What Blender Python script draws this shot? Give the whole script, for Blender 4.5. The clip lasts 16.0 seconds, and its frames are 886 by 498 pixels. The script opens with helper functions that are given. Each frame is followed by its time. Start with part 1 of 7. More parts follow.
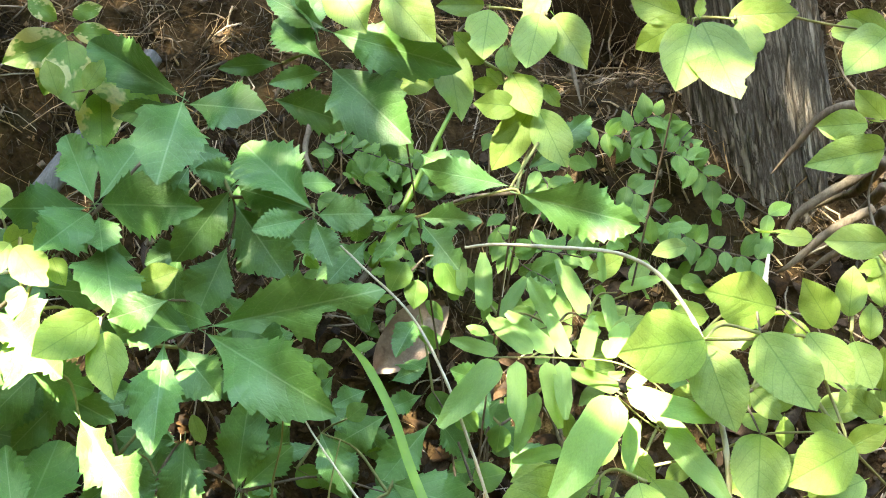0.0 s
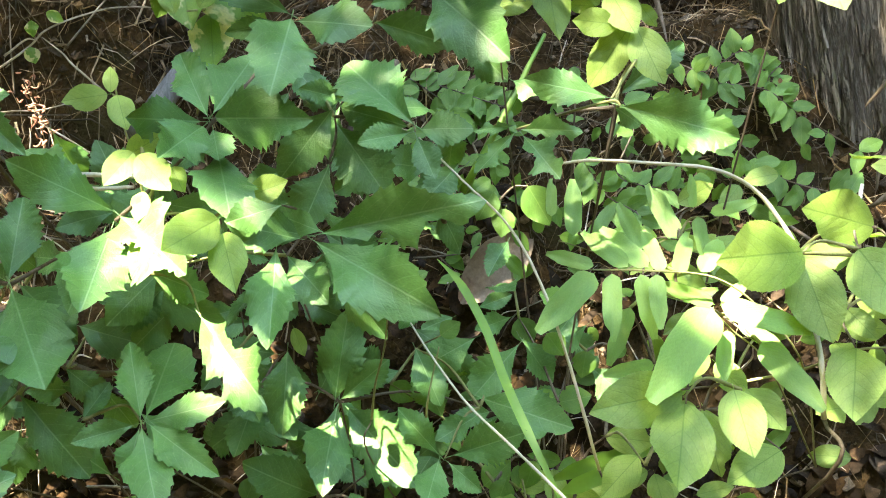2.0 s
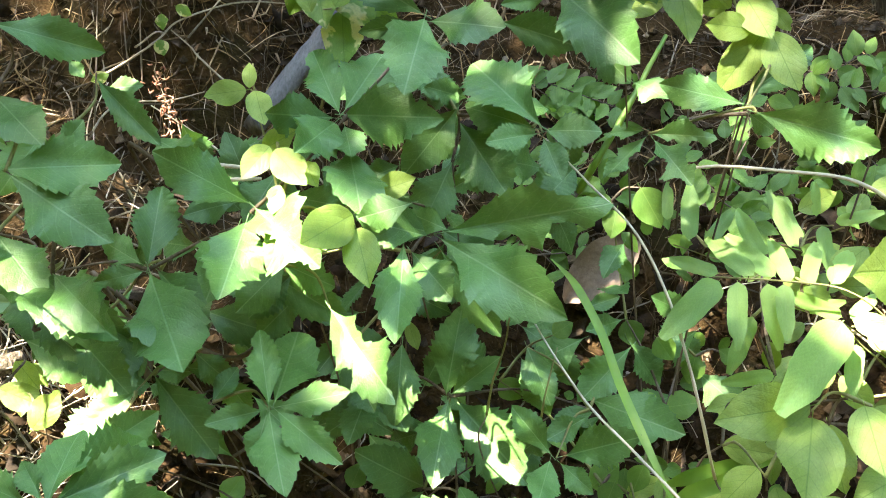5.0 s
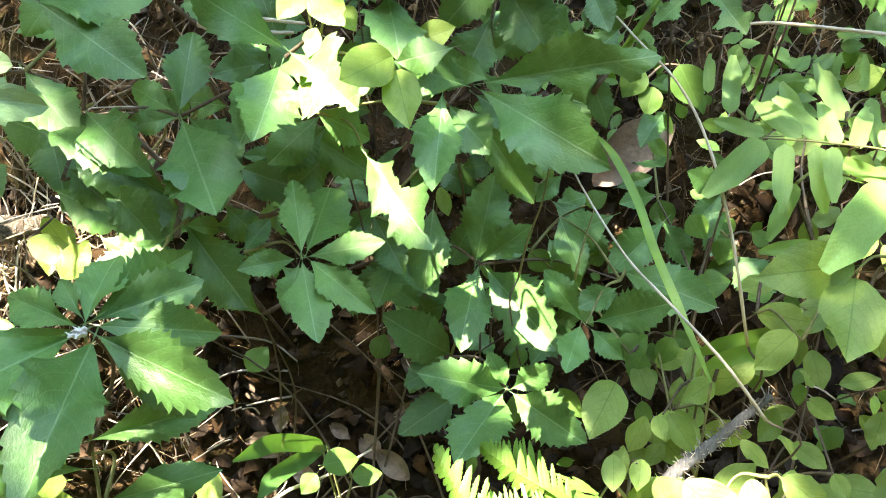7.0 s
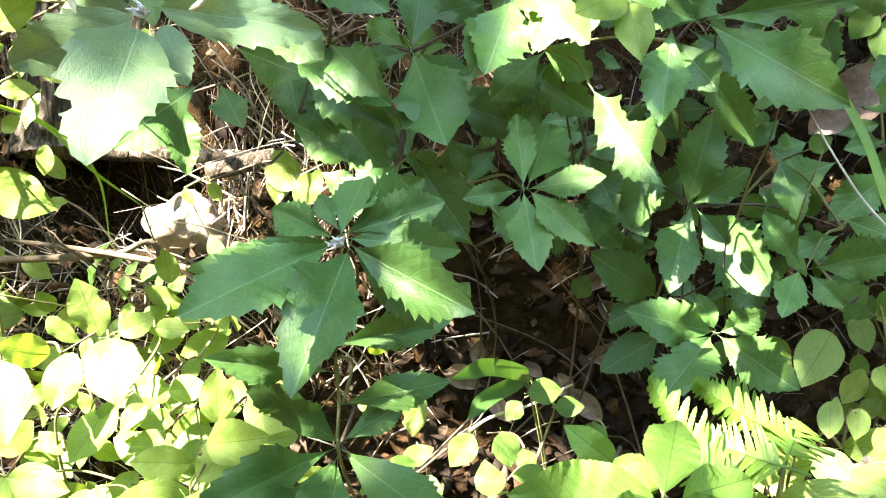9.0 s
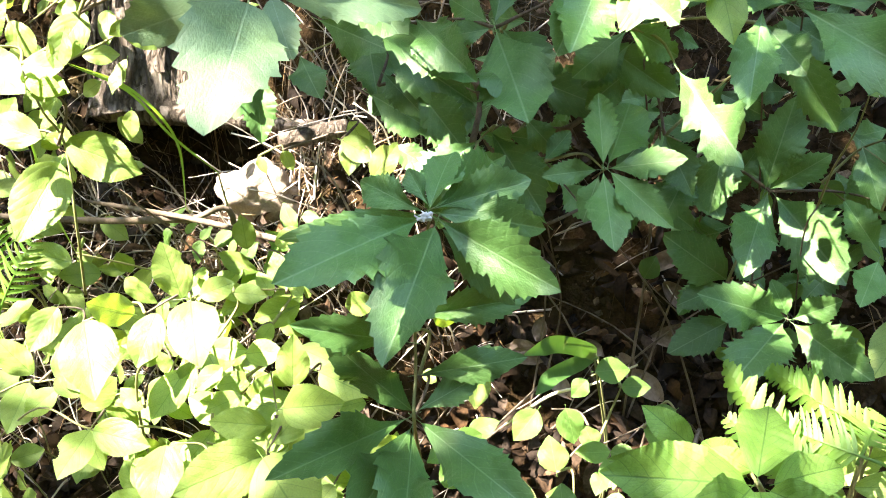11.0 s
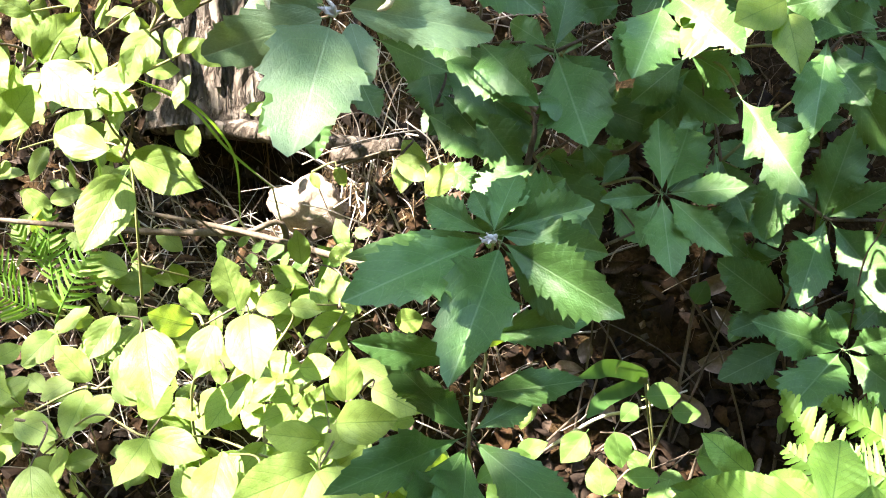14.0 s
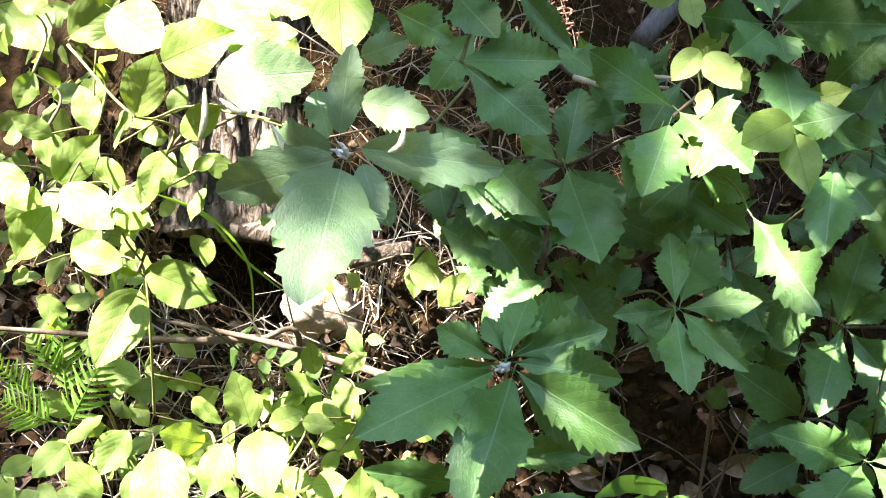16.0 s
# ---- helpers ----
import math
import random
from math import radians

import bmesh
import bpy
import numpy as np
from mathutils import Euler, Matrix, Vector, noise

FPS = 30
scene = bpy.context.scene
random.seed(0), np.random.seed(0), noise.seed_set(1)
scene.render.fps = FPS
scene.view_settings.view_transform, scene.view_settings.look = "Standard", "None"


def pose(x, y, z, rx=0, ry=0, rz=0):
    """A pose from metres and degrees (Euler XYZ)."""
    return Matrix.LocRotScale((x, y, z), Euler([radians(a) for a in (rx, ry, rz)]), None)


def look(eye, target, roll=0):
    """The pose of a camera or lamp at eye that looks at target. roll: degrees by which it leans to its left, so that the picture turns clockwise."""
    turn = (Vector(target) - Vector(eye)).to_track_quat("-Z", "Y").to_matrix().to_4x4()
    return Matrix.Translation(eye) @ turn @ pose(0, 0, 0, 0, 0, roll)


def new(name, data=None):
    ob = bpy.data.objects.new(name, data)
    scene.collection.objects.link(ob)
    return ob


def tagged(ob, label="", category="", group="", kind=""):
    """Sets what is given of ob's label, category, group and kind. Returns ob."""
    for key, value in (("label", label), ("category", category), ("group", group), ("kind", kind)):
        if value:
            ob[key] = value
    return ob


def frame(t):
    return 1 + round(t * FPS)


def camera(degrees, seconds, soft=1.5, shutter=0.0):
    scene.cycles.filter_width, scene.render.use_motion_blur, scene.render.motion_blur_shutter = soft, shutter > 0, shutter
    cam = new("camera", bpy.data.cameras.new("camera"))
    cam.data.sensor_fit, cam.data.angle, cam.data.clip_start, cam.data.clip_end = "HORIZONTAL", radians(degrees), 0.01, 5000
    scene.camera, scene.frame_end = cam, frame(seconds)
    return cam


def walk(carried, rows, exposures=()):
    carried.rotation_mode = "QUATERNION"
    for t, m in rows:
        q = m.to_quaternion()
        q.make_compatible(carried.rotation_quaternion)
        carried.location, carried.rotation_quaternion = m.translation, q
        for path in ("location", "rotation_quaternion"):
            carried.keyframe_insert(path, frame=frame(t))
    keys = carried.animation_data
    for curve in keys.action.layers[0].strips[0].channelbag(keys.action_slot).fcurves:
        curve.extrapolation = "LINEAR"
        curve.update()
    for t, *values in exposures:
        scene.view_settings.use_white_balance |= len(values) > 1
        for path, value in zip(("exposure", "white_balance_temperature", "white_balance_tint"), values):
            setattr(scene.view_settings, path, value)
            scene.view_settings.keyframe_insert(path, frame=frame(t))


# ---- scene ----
cam = camera(52.1, 16.0, soft=1.0)
PATH = [
    (0, (-0.013, 0.065, 1.196), (0.039, 1.863, 0.32), 0.4),
    (0.5, (-0.015, 0.059, 1.196), (0.008, 1.85, 0.307), 0.1),
    (1, (-0.018, 0.05, 1.182), (-0.034, 1.833, 0.275), -0.4),
    (1.5, (-0.028, 0.036, 1.174), (-0.082, 1.803, 0.239), -0.9),
    (2, (-0.042, 0.025, 1.169), (-0.134, 1.782, 0.219), -1.2),
    (2.5, (-0.058, 0.007, 1.175), (-0.188, 1.757, 0.216), -1.5),
    (3, (-0.065, -0.002, 1.182), (-0.268, 1.739, 0.219), -2.3),
    (3.5, (-0.068, 0.001, 1.191), (-0.319, 1.73, 0.218), -2.7),
    (4, (-0.071, 0.011, 1.191), (-0.338, 1.738, 0.218), -2.7),
    (4.2, (-0.074, 0.015, 1.188), (-0.34, 1.745, 0.22), -2.5),
    (6.3, (-0.102, 0.019, 1.166), (-0.346, 1.756, 0.204), -0.6),
    (6.5, (-0.108, 0.015, 1.159), (-0.34, 1.734, 0.162), -0.3),
    (7, (-0.099, 0.001, 1.125), (-0.382, 1.635, 0.007), -0.8),
    (7.5, (-0.107, -0.012, 1.116), (-0.453, 1.55, -0.084), -1.9),
    (8, (-0.124, -0.026, 1.114), (-0.569, 1.525, -0.068), -3.2),
    (8.5, (-0.133, -0.035, 1.12), (-0.68, 1.486, -0.057), -4.8),
    (9, (-0.129, -0.038, 1.124), (-0.771, 1.444, -0.055), -6.3),
    (9.5, (-0.125, -0.039, 1.132), (-0.828, 1.403, -0.064), -7.2),
    (10, (-0.129, -0.045, 1.133), (-0.853, 1.38, -0.069), -7.1),
    (10.2, (-0.135, -0.043, 1.135), (-0.858, 1.377, -0.074), -7.1),
    (12.3, (-0.153, -0.072, 1.119), (-0.925, 1.315, -0.098), -5.8),
    (12.5, (-0.152, -0.073, 1.117), (-0.932, 1.311, -0.097), -5.9),
    (13, (-0.158, -0.077, 1.12), (-0.941, 1.302, -0.098), -6.0),
    (13.5, (-0.16, -0.071, 1.128), (-0.956, 1.304, -0.087), -6.4),
    (14, (-0.164, -0.062, 1.141), (-0.975, 1.333, -0.039), -6.8),
    (14.5, (-0.166, -0.051, 1.154), (-0.997, 1.372, 0.02), -7.2),
    (15, (-0.166, -0.046, 1.16), (-1.015, 1.402, 0.073), -7.4),
    (15.5, (-0.166, -0.044, 1.163), (-1.029, 1.422, 0.112), -7.5),
    (16, (-0.168, -0.045, 1.167), (-1.037, 1.433, 0.137), -7.5),
]
walk(cam, [(t, look(eye, target, roll)) for t, eye, target, roll in PATH], exposures=[(0, 5.0, 7700, 0), (3, 4.88, 7600, 2), (6.3, 4.78, 7400, 5), (8.5, 4.68, 7250, 9), (10, 4.62, 7100, 12), (12.5, 4.33, 6800, 14), (16, 4.07, 6750, 15)])

# ---- light ----
SUN_DIR = Vector((-0.40, -0.22, 0.89)).normalized()
world = bpy.data.worlds.new("world")
scene.world = world
world.use_nodes = True
wn = world.node_tree
sky = wn.nodes.new("ShaderNodeTexSky")
sky.sky_type = "NISHITA"
sky.sun_disc = False
sky.sun_elevation = math.asin(SUN_DIR.z)
sky.sun_rotation = math.atan2(SUN_DIR.x, SUN_DIR.y)
wn.links.new(sky.outputs[0], wn.nodes["Background"].inputs[0])
wn.nodes["Background"].inputs[1].default_value = 0.10
sun = new("sun", bpy.data.lights.new("sun", "SUN"))
sun.data.energy = 3.0
sun.data.angle = radians(0.55)
sun.data.color = (1.0, 0.96, 0.90)
sun.matrix_world = look(SUN_DIR * 20, (0, 0, 0))


# ---- materials ----
def links(mat):
    mat.use_nodes = True
    nt = mat.node_tree
    nt.nodes.clear()
    out = nt.nodes.new("ShaderNodeOutputMaterial")

    def node(kind, **values):
        n = nt.nodes.new(kind)
        for key, v in values.items():
            n.inputs[key.replace("_", " ")].default_value = v
        return n

    return nt, out, node


def maths(nt, op, a, b=None, c=None):
    n = nt.nodes.new("ShaderNodeMath")
    n.operation = op
    for i, v in enumerate((a, b, c)):
        if v is None:
            continue
        if isinstance(v, (int, float)):
            n.inputs[i].default_value = v
        else:
            nt.links.new(v, n.inputs[i])
    return n.outputs[0]


def mixed(nt, fac, a, b, mode="MIX"):
    n = nt.nodes.new("ShaderNodeMix")
    n.data_type = "RGBA"
    n.blend_type = mode
    for sock, v in ((n.inputs[0], fac), (n.inputs[6], a), (n.inputs[7], b)):
        if isinstance(v, (int, float)):
            sock.default_value = v
        elif isinstance(v, tuple):
            sock.default_value = (*v, 1)
        else:
            nt.links.new(v, sock)
    return n.outputs[2]


def leaf_material(name, colour, pale, vein, veins=7, vein_mix=0.5, rough=0.45, through_light=0.4, spots=0.25, slope=0.55, side_veins=0.38, glow=(1.55, 1.55, 0.70), cream=None):
    """A leaf with midrib, side veins, blotches and light passing through its blade."""
    mat = bpy.data.materials.new(name)
    nt, out, node = links(mat)
    coord = node("ShaderNodeTexCoord")
    sep = node("ShaderNodeSeparateXYZ")
    nt.links.new(coord.outputs["Object"], sep.inputs[0])
    ax = maths(nt, "ABSOLUTE", sep.outputs[0])
    info = node("ShaderNodeObjectInfo")
    rnd = info.outputs["Random"]
    # side veins run forward from the midrib
    arc = maths(nt, "MULTIPLY", maths(nt, "MULTIPLY", ax, slope), maths(nt, "ADD", maths(nt, "MULTIPLY", ax, 1.3), 0.7))
    s = maths(nt, "MULTIPLY", maths(nt, "SUBTRACT", sep.outputs[1], arc), float(veins))
    tri = maths(nt, "ABSOLUTE", maths(nt, "SUBTRACT", maths(nt, "FRACT", s), 0.5))
    side = node("ShaderNodeMapRange", From_Min=0.440, From_Max=0.495)
    nt.links.new(tri, side.inputs[0])
    mid = node("ShaderNodeMapRange", From_Min=0.018, From_Max=0.006)
    nt.links.new(ax, mid.inputs[0])
    side_fade = maths(nt, "MULTIPLY", side.outputs[0], side_veins)
    vmask = maths(nt, "MULTIPLY", maths(nt, "MAXIMUM", side_fade, mid.outputs[0]), vein_mix)
    shift = node("ShaderNodeVectorMath")
    nt.links.new(coord.outputs["Object"], shift.inputs[0])
    nt.links.new(maths(nt, "MULTIPLY", rnd, 37.0), shift.inputs[1])
    blot = node("ShaderNodeTexNoise", Scale=3.0, Detail=4.0, Roughness=0.6)
    fine = node("ShaderNodeTexNoise", Scale=38.0, Detail=3.0, Roughness=0.65)
    for n in (blot, fine):
        nt.links.new(shift.outputs[0], n.inputs["Vector"])
    pf = node("ShaderNodeMapRange", From_Min=0.35, From_Max=0.75)
    nt.links.new(blot.outputs[0], pf.inputs[0])
    lively = maths(nt, "MULTIPLY", maths(nt, "ADD", maths(nt, "MULTIPLY", pf.outputs[0], 0.55), maths(nt, "MULTIPLY", rnd, 0.45)), 0.9)
    col = mixed(nt, lively, colour, pale)
    col = mixed(nt, vmask, col, vein)
    if cream:
        patch = node("ShaderNodeTexNoise", Scale=1.9, Detail=3.0, Roughness=0.75)
        nt.links.new(shift.outputs[0], patch.inputs["Vector"])
        pm = node("ShaderNodeMapRange", From_Min=0.52, From_Max=0.57)
        nt.links.new(maths(nt, "ADD", patch.outputs[0], maths(nt, "MULTIPLY", maths(nt, "SUBTRACT", ax, 0.22), 0.35)), pm.inputs[0])
        col = mixed(nt, maths(nt, "MULTIPLY", pm.outputs[0], 0.85), col, cream)
    # small pale specks and worn dots
    sp = node("ShaderNodeMapRange", From_Min=0.66, From_Max=0.72)
    nt.links.new(fine.outputs[0], sp.inputs[0])
    col = mixed(nt, maths(nt, "MULTIPLY", sp.outputs[0], spots), col, (0.30, 0.30, 0.16))
    grain = node("ShaderNodeMapRange", From_Min=0.25, From_Max=0.75, To_Min=0.86, To_Max=1.12)
    nt.links.new(fine.outputs[0], grain.inputs[0])
    hsv = node("ShaderNodeHueSaturation")
    nt.links.new(col, hsv.inputs["Color"])
    nt.links.new(maths(nt, "MULTIPLY", grain.outputs[0], maths(nt, "ADD", maths(nt, "MULTIPLY", rnd, 0.35), 0.82)), hsv.inputs["Value"])
    bump = node("ShaderNodeBump", Strength=0.35, Distance=0.004)
    pucker = maths(nt, "SUBTRACT", maths(nt, "MULTIPLY", fine.outputs[0], 0.5), maths(nt, "MULTIPLY", tri, 0.28))
    nt.links.new(maths(nt, "SUBTRACT", pucker, maths(nt, "MULTIPLY", vmask, 0.4)), bump.inputs["Height"])
    bs = node("ShaderNodeBsdfPrincipled", Roughness=rough)
    bs.inputs["Specular IOR Level"].default_value = 0.5
    nt.links.new(hsv.outputs[0], bs.inputs["Base Color"])
    nt.links.new(bump.outputs[0], bs.inputs["Normal"])
    tr = node("ShaderNodeBsdfTranslucent")
    warm = mixed(nt, 1.0, hsv.outputs[0], glow, "MULTIPLY")
    nt.links.new(warm, tr.inputs[0])
    mx = node("ShaderNodeMixShader", Fac=through_light)
    nt.links.new(bs.outputs[0], mx.inputs[1])
    nt.links.new(tr.outputs[0], mx.inputs[2])
    nt.links.new(mx.outputs[0], out.inputs[0])
    return mat


def plain_material(name, dark, light, scale=20.0, stretch=(1, 1, 1), rough=0.85, bump=0.5, depth=0.01, island=0.0, lichen=None, coords="Object", cracks=0.0):
    """Bark, wood, soil, stone and straw: two scales of mottling with relief."""
    mat = bpy.data.materials.new(name)
    nt, out, node = links(mat)
    coord = node("ShaderNodeTexCoord")
    mp = node("ShaderNodeMapping", Scale=stretch)
    nt.links.new(coord.outputs[coords], mp.inputs[0])
    big = node("ShaderNodeTexNoise", Scale=scale, Detail=6.0, Roughness=0.62)
    small = node("ShaderNodeTexNoise", Scale=scale * 7, Detail=4.0, Roughness=0.7)
    for n in (big, small):
        nt.links.new(mp.outputs[0], n.inputs["Vector"])
    f = maths(nt, "ADD", maths(nt, "MULTIPLY", big.outputs[0], 0.6), maths(nt, "MULTIPLY", small.outputs[0], 0.4))
    ramp = node("ShaderNodeMapRange", From_Min=0.33, From_Max=0.66)
    nt.links.new(f, ramp.inputs[0])
    col = mixed(nt, ramp.outputs[0], dark, light)
    if island:
        geo = node("ShaderNodeNewGeometry")
        hsv = node("ShaderNodeHueSaturation")
        nt.links.new(col, hsv.inputs["Color"])
        r = geo.outputs["Random Per Island"]
        # most pieces are dull, a few are bleached
        nt.links.new(maths(nt, "ADD", maths(nt, "MULTIPLY", maths(nt, "POWER", r, 2.6), island * 2.8), 1.0 - island), hsv.inputs["Value"])
        nt.links.new(maths(nt, "ADD", maths(nt, "MULTIPLY", maths(nt, "FRACT", maths(nt, "MULTIPLY", r, 17.0)), 0.5), 0.6), hsv.inputs["Saturation"])
        col = hsv.outputs[0]
    if lichen:
        ln = node("ShaderNodeTexNoise", Scale=scale * 0.45, Detail=5.0)
        nt.links.new(coord.outputs[coords], ln.inputs["Vector"])
        lr = node("ShaderNodeMapRange", From_Min=0.56, From_Max=0.66)
        nt.links.new(ln.outputs[0], lr.inputs[0])
        col = mixed(nt, maths(nt, "MULTIPLY", lr.outputs[0], 0.75), col, lichen)
    if cracks:
        warp = node("ShaderNodeVectorMath")
        nt.links.new(mp.outputs[0], warp.inputs[0])
        nt.links.new(maths(nt, "MULTIPLY", big.outputs[0], 0.05), warp.inputs[1])
        vo = node("ShaderNodeTexVoronoi", Scale=cracks, Randomness=1.0)
        vo.feature = "DISTANCE_TO_EDGE"
        nt.links.new(warp.outputs[0], vo.inputs["Vector"])
        vr = node("ShaderNodeMapRange", From_Min=0.0, From_Max=0.26)
        nt.links.new(vo.outputs[0], vr.inputs[0])
        col = mixed(nt, vr.outputs[0], tuple(c * 0.75 for c in dark), col)
        f = maths(nt, "ADD", maths(nt, "MULTIPLY", f, 0.5), maths(nt, "MULTIPLY", vr.outputs[0], 0.8))
    bp = node("ShaderNodeBump", Strength=bump, Distance=depth)
    nt.links.new(f, bp.inputs["Height"])
    bs = node("ShaderNodeBsdfPrincipled", Roughness=rough)
    bs.inputs["Specular IOR Level"].default_value = 0.06
    nt.links.new(col, bs.inputs["Base Color"])
    nt.links.new(bp.outputs[0], bs.inputs["Normal"])
    nt.links.new(bs.outputs[0], out.inputs[0])
    return mat


M_OAK = leaf_material("oak_leaf", (0.061, 0.152, 0.035), (0.113, 0.232, 0.061), (0.22, 0.35, 0.17), 8, 0.44, 0.46, 0.14, 0.30)
# downy young leaves; the top whorl's sheen and sun are mixed into the colour
M_YOUNG_SHEEN = leaf_material("young_oak_leaf_sheen", (0.118, 0.208, 0.090), (0.180, 0.275, 0.138), (0.28, 0.38, 0.22), 7, 0.40, 0.50, 0.16, 0.25)
M_OVATE = leaf_material("ovate_leaf", (0.172, 0.275, 0.048), (0.285, 0.380, 0.105), (0.075, 0.165, 0.022), 6, 0.50, 0.50, 0.40, 0.15, 0.8, 0.65, (1.50, 1.50, 0.55))
M_VARIED = leaf_material("variegated_leaf", (0.120, 0.235, 0.040), (0.190, 0.310, 0.065), (0.075, 0.165, 0.022), 6, 0.45, 0.50, 0.40, 0.15, 0.8, 0.65, (1.50, 1.50, 0.55), (0.56, 0.54, 0.27))
M_ROUND = leaf_material("round_leaf", (0.095, 0.205, 0.036), (0.165, 0.285, 0.060), (0.22, 0.36, 0.11), 5, 0.4, 0.5, 0.42, 0.15, 0.9)
M_PINNA = leaf_material("pinna", (0.190, 0.340, 0.085), (0.290, 0.450, 0.140), (0.26, 0.40, 0.16), 16, 0.25, 0.45, 0.42, 0.12, 0.5)
M_BROAD = leaf_material("broad_leaf", (0.125, 0.260, 0.036), (0.200, 0.345, 0.062), (0.06, 0.14, 0.018), 9, 0.7, 0.6, 0.35, 0.10, 0.6, 0.7)
M_FROND = leaf_material("frond", (0.100, 0.225, 0.030), (0.165, 0.310, 0.050), (0.30, 0.42, 0.12), 3, 0.1, 0.5, 0.45, 0.05)
M_GRASS = leaf_material("grass", (0.135, 0.275, 0.036), (0.240, 0.390, 0.075), (0.30, 0.42, 0.15), 2, 0.3, 0.45, 0.35, 0.1)
# for the unseen foliage added overhead as a sun blocker
M_SHADE_CROWN = leaf_material("shade_crown_leaf", (0.035, 0.085, 0.025), (0.060, 0.130, 0.035), (0.08, 0.15, 0.05), 3, 0.1, 0.5, 0.2, 0.0)
# for the added ring that keeps low sky light off the bank
M_SKY_BLOCK = plain_material("woods", (0.012, 0.022, 0.010), (0.045, 0.070, 0.028), 0.9, rough=0.95, bump=0.9, depth=0.4)
M_STEM = plain_material("green_stem", (0.13, 0.15, 0.05), (0.26, 0.24, 0.11), 60, rough=0.6, bump=0.2)
M_TWIG = plain_material("twig", (0.055, 0.040, 0.026), (0.20, 0.16, 0.12), 40, (1, 1, 0.2), bump=0.5)
M_STRAW = plain_material("straw", (0.36, 0.32, 0.22), (0.62, 0.58, 0.46), 50, (1, 1, 0.15), 0.6, 0.2)
M_BARK = plain_material("bark", (0.120, 0.098, 0.075), (0.360, 0.305, 0.245), 70, (1, 1, 0.13), 0.95, 0.9, 0.010, 0.0, (0.22, 0.20, 0.17), "Object", 85.0)
M_BARK_OLD = plain_material("old_bark", (0.075, 0.058, 0.044), (0.30, 0.25, 0.20), 40, (1, 1, 0.45), 0.95, 0.9, 0.010, 0, (0.26, 0.23, 0.185), "Object", 36.0)
M_STICK = plain_material("grey_wood", (0.060, 0.055, 0.052), (0.235, 0.220, 0.215), 60, (1, 0.25, 0.25), 0.9, 0.9)
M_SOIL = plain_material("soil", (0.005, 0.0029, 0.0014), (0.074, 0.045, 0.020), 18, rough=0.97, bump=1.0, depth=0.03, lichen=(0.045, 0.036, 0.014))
M_CLOD = plain_material("clod", (0.020, 0.012, 0.0065), (0.190, 0.120, 0.062), 60, rough=0.95, bump=0.6, island=0.6)
# brown litter, darkened in colour to carry the deep shade below the plants
M_SHADED_LITTER = plain_material("shaded_leaf_litter", (0.006, 0.0034, 0.0019), (0.066, 0.038, 0.019), 30, rough=0.8, bump=0.4, island=0.5)
M_DEAD = plain_material("dead_leaf", (0.13, 0.09, 0.065), (0.32, 0.24, 0.185), 26, rough=0.75, bump=0.4)
M_NEEDLE = plain_material("dry_straw", (0.055, 0.033, 0.015), (0.330, 0.225, 0.120), 40, rough=0.8, bump=0.2, island=0.7)
M_DRY = plain_material("dead_stem", (0.18, 0.135, 0.095), (0.60, 0.52, 0.42), 40, rough=0.8, bump=0.2, island=0.5)
M_STONE = plain_material("pale_stone", (0.15, 0.115, 0.085), (0.36, 0.29, 0.225), 40, rough=0.85, bump=0.6)
M_POD = plain_material("pale_pod", (0.34, 0.36, 0.20), (0.62, 0.60, 0.44), 90, rough=0.85, bump=0.4)
M_RUST = plain_material("dried_flower", (0.13, 0.024, 0.015), (0.46, 0.28, 0.20), 110, rough=0.8, bump=0.4, island=0.45)
M_FLUFF = plain_material("white_fluff", (0.45, 0.42, 0.40), (0.75, 0.73, 0.70), 80, rough=0.9, bump=0.3)


# ---- helpers of this place ----
def mesh_of(name, verts, faces, material, smooth=True):
    me = bpy.data.meshes.new(name)
    me.from_pydata([tuple(v) for v in verts], [], faces)
    me.materials.append(material)
    if smooth:
        me.polygons.foreach_set("use_smooth", [True] * len(me.polygons))
    me.update()
    return me


def part(name, me, parent, label=""):
    ob = new(name, me)
    ob.parent = parent
    ob.matrix_parent_inverse = parent.matrix_basis.inverted()
    return tagged(ob, label)


def smooth_line(pts, steps=6):
    """Points along a Catmull-Rom line through pts."""
    p = [Vector(q) for q in pts]
    if len(p) == 2:
        return [p[0].lerp(p[1], i / steps) for i in range(steps + 1)]
    p = [p[0] * 2 - p[1]] + p + [p[-1] * 2 - p[-2]]
    res = []
    for i in range(1, len(p) - 2):
        a, b, c, d = p[i - 1:i + 3]
        for k in range(steps):
            t = k / steps
            res.append(0.5 * (2 * b + (c - a) * t + (2 * a - 5 * b + 4 * c - d) * t * t + (3 * b - a - 3 * c + d) * t ** 3))
    return res + [p[-2]]


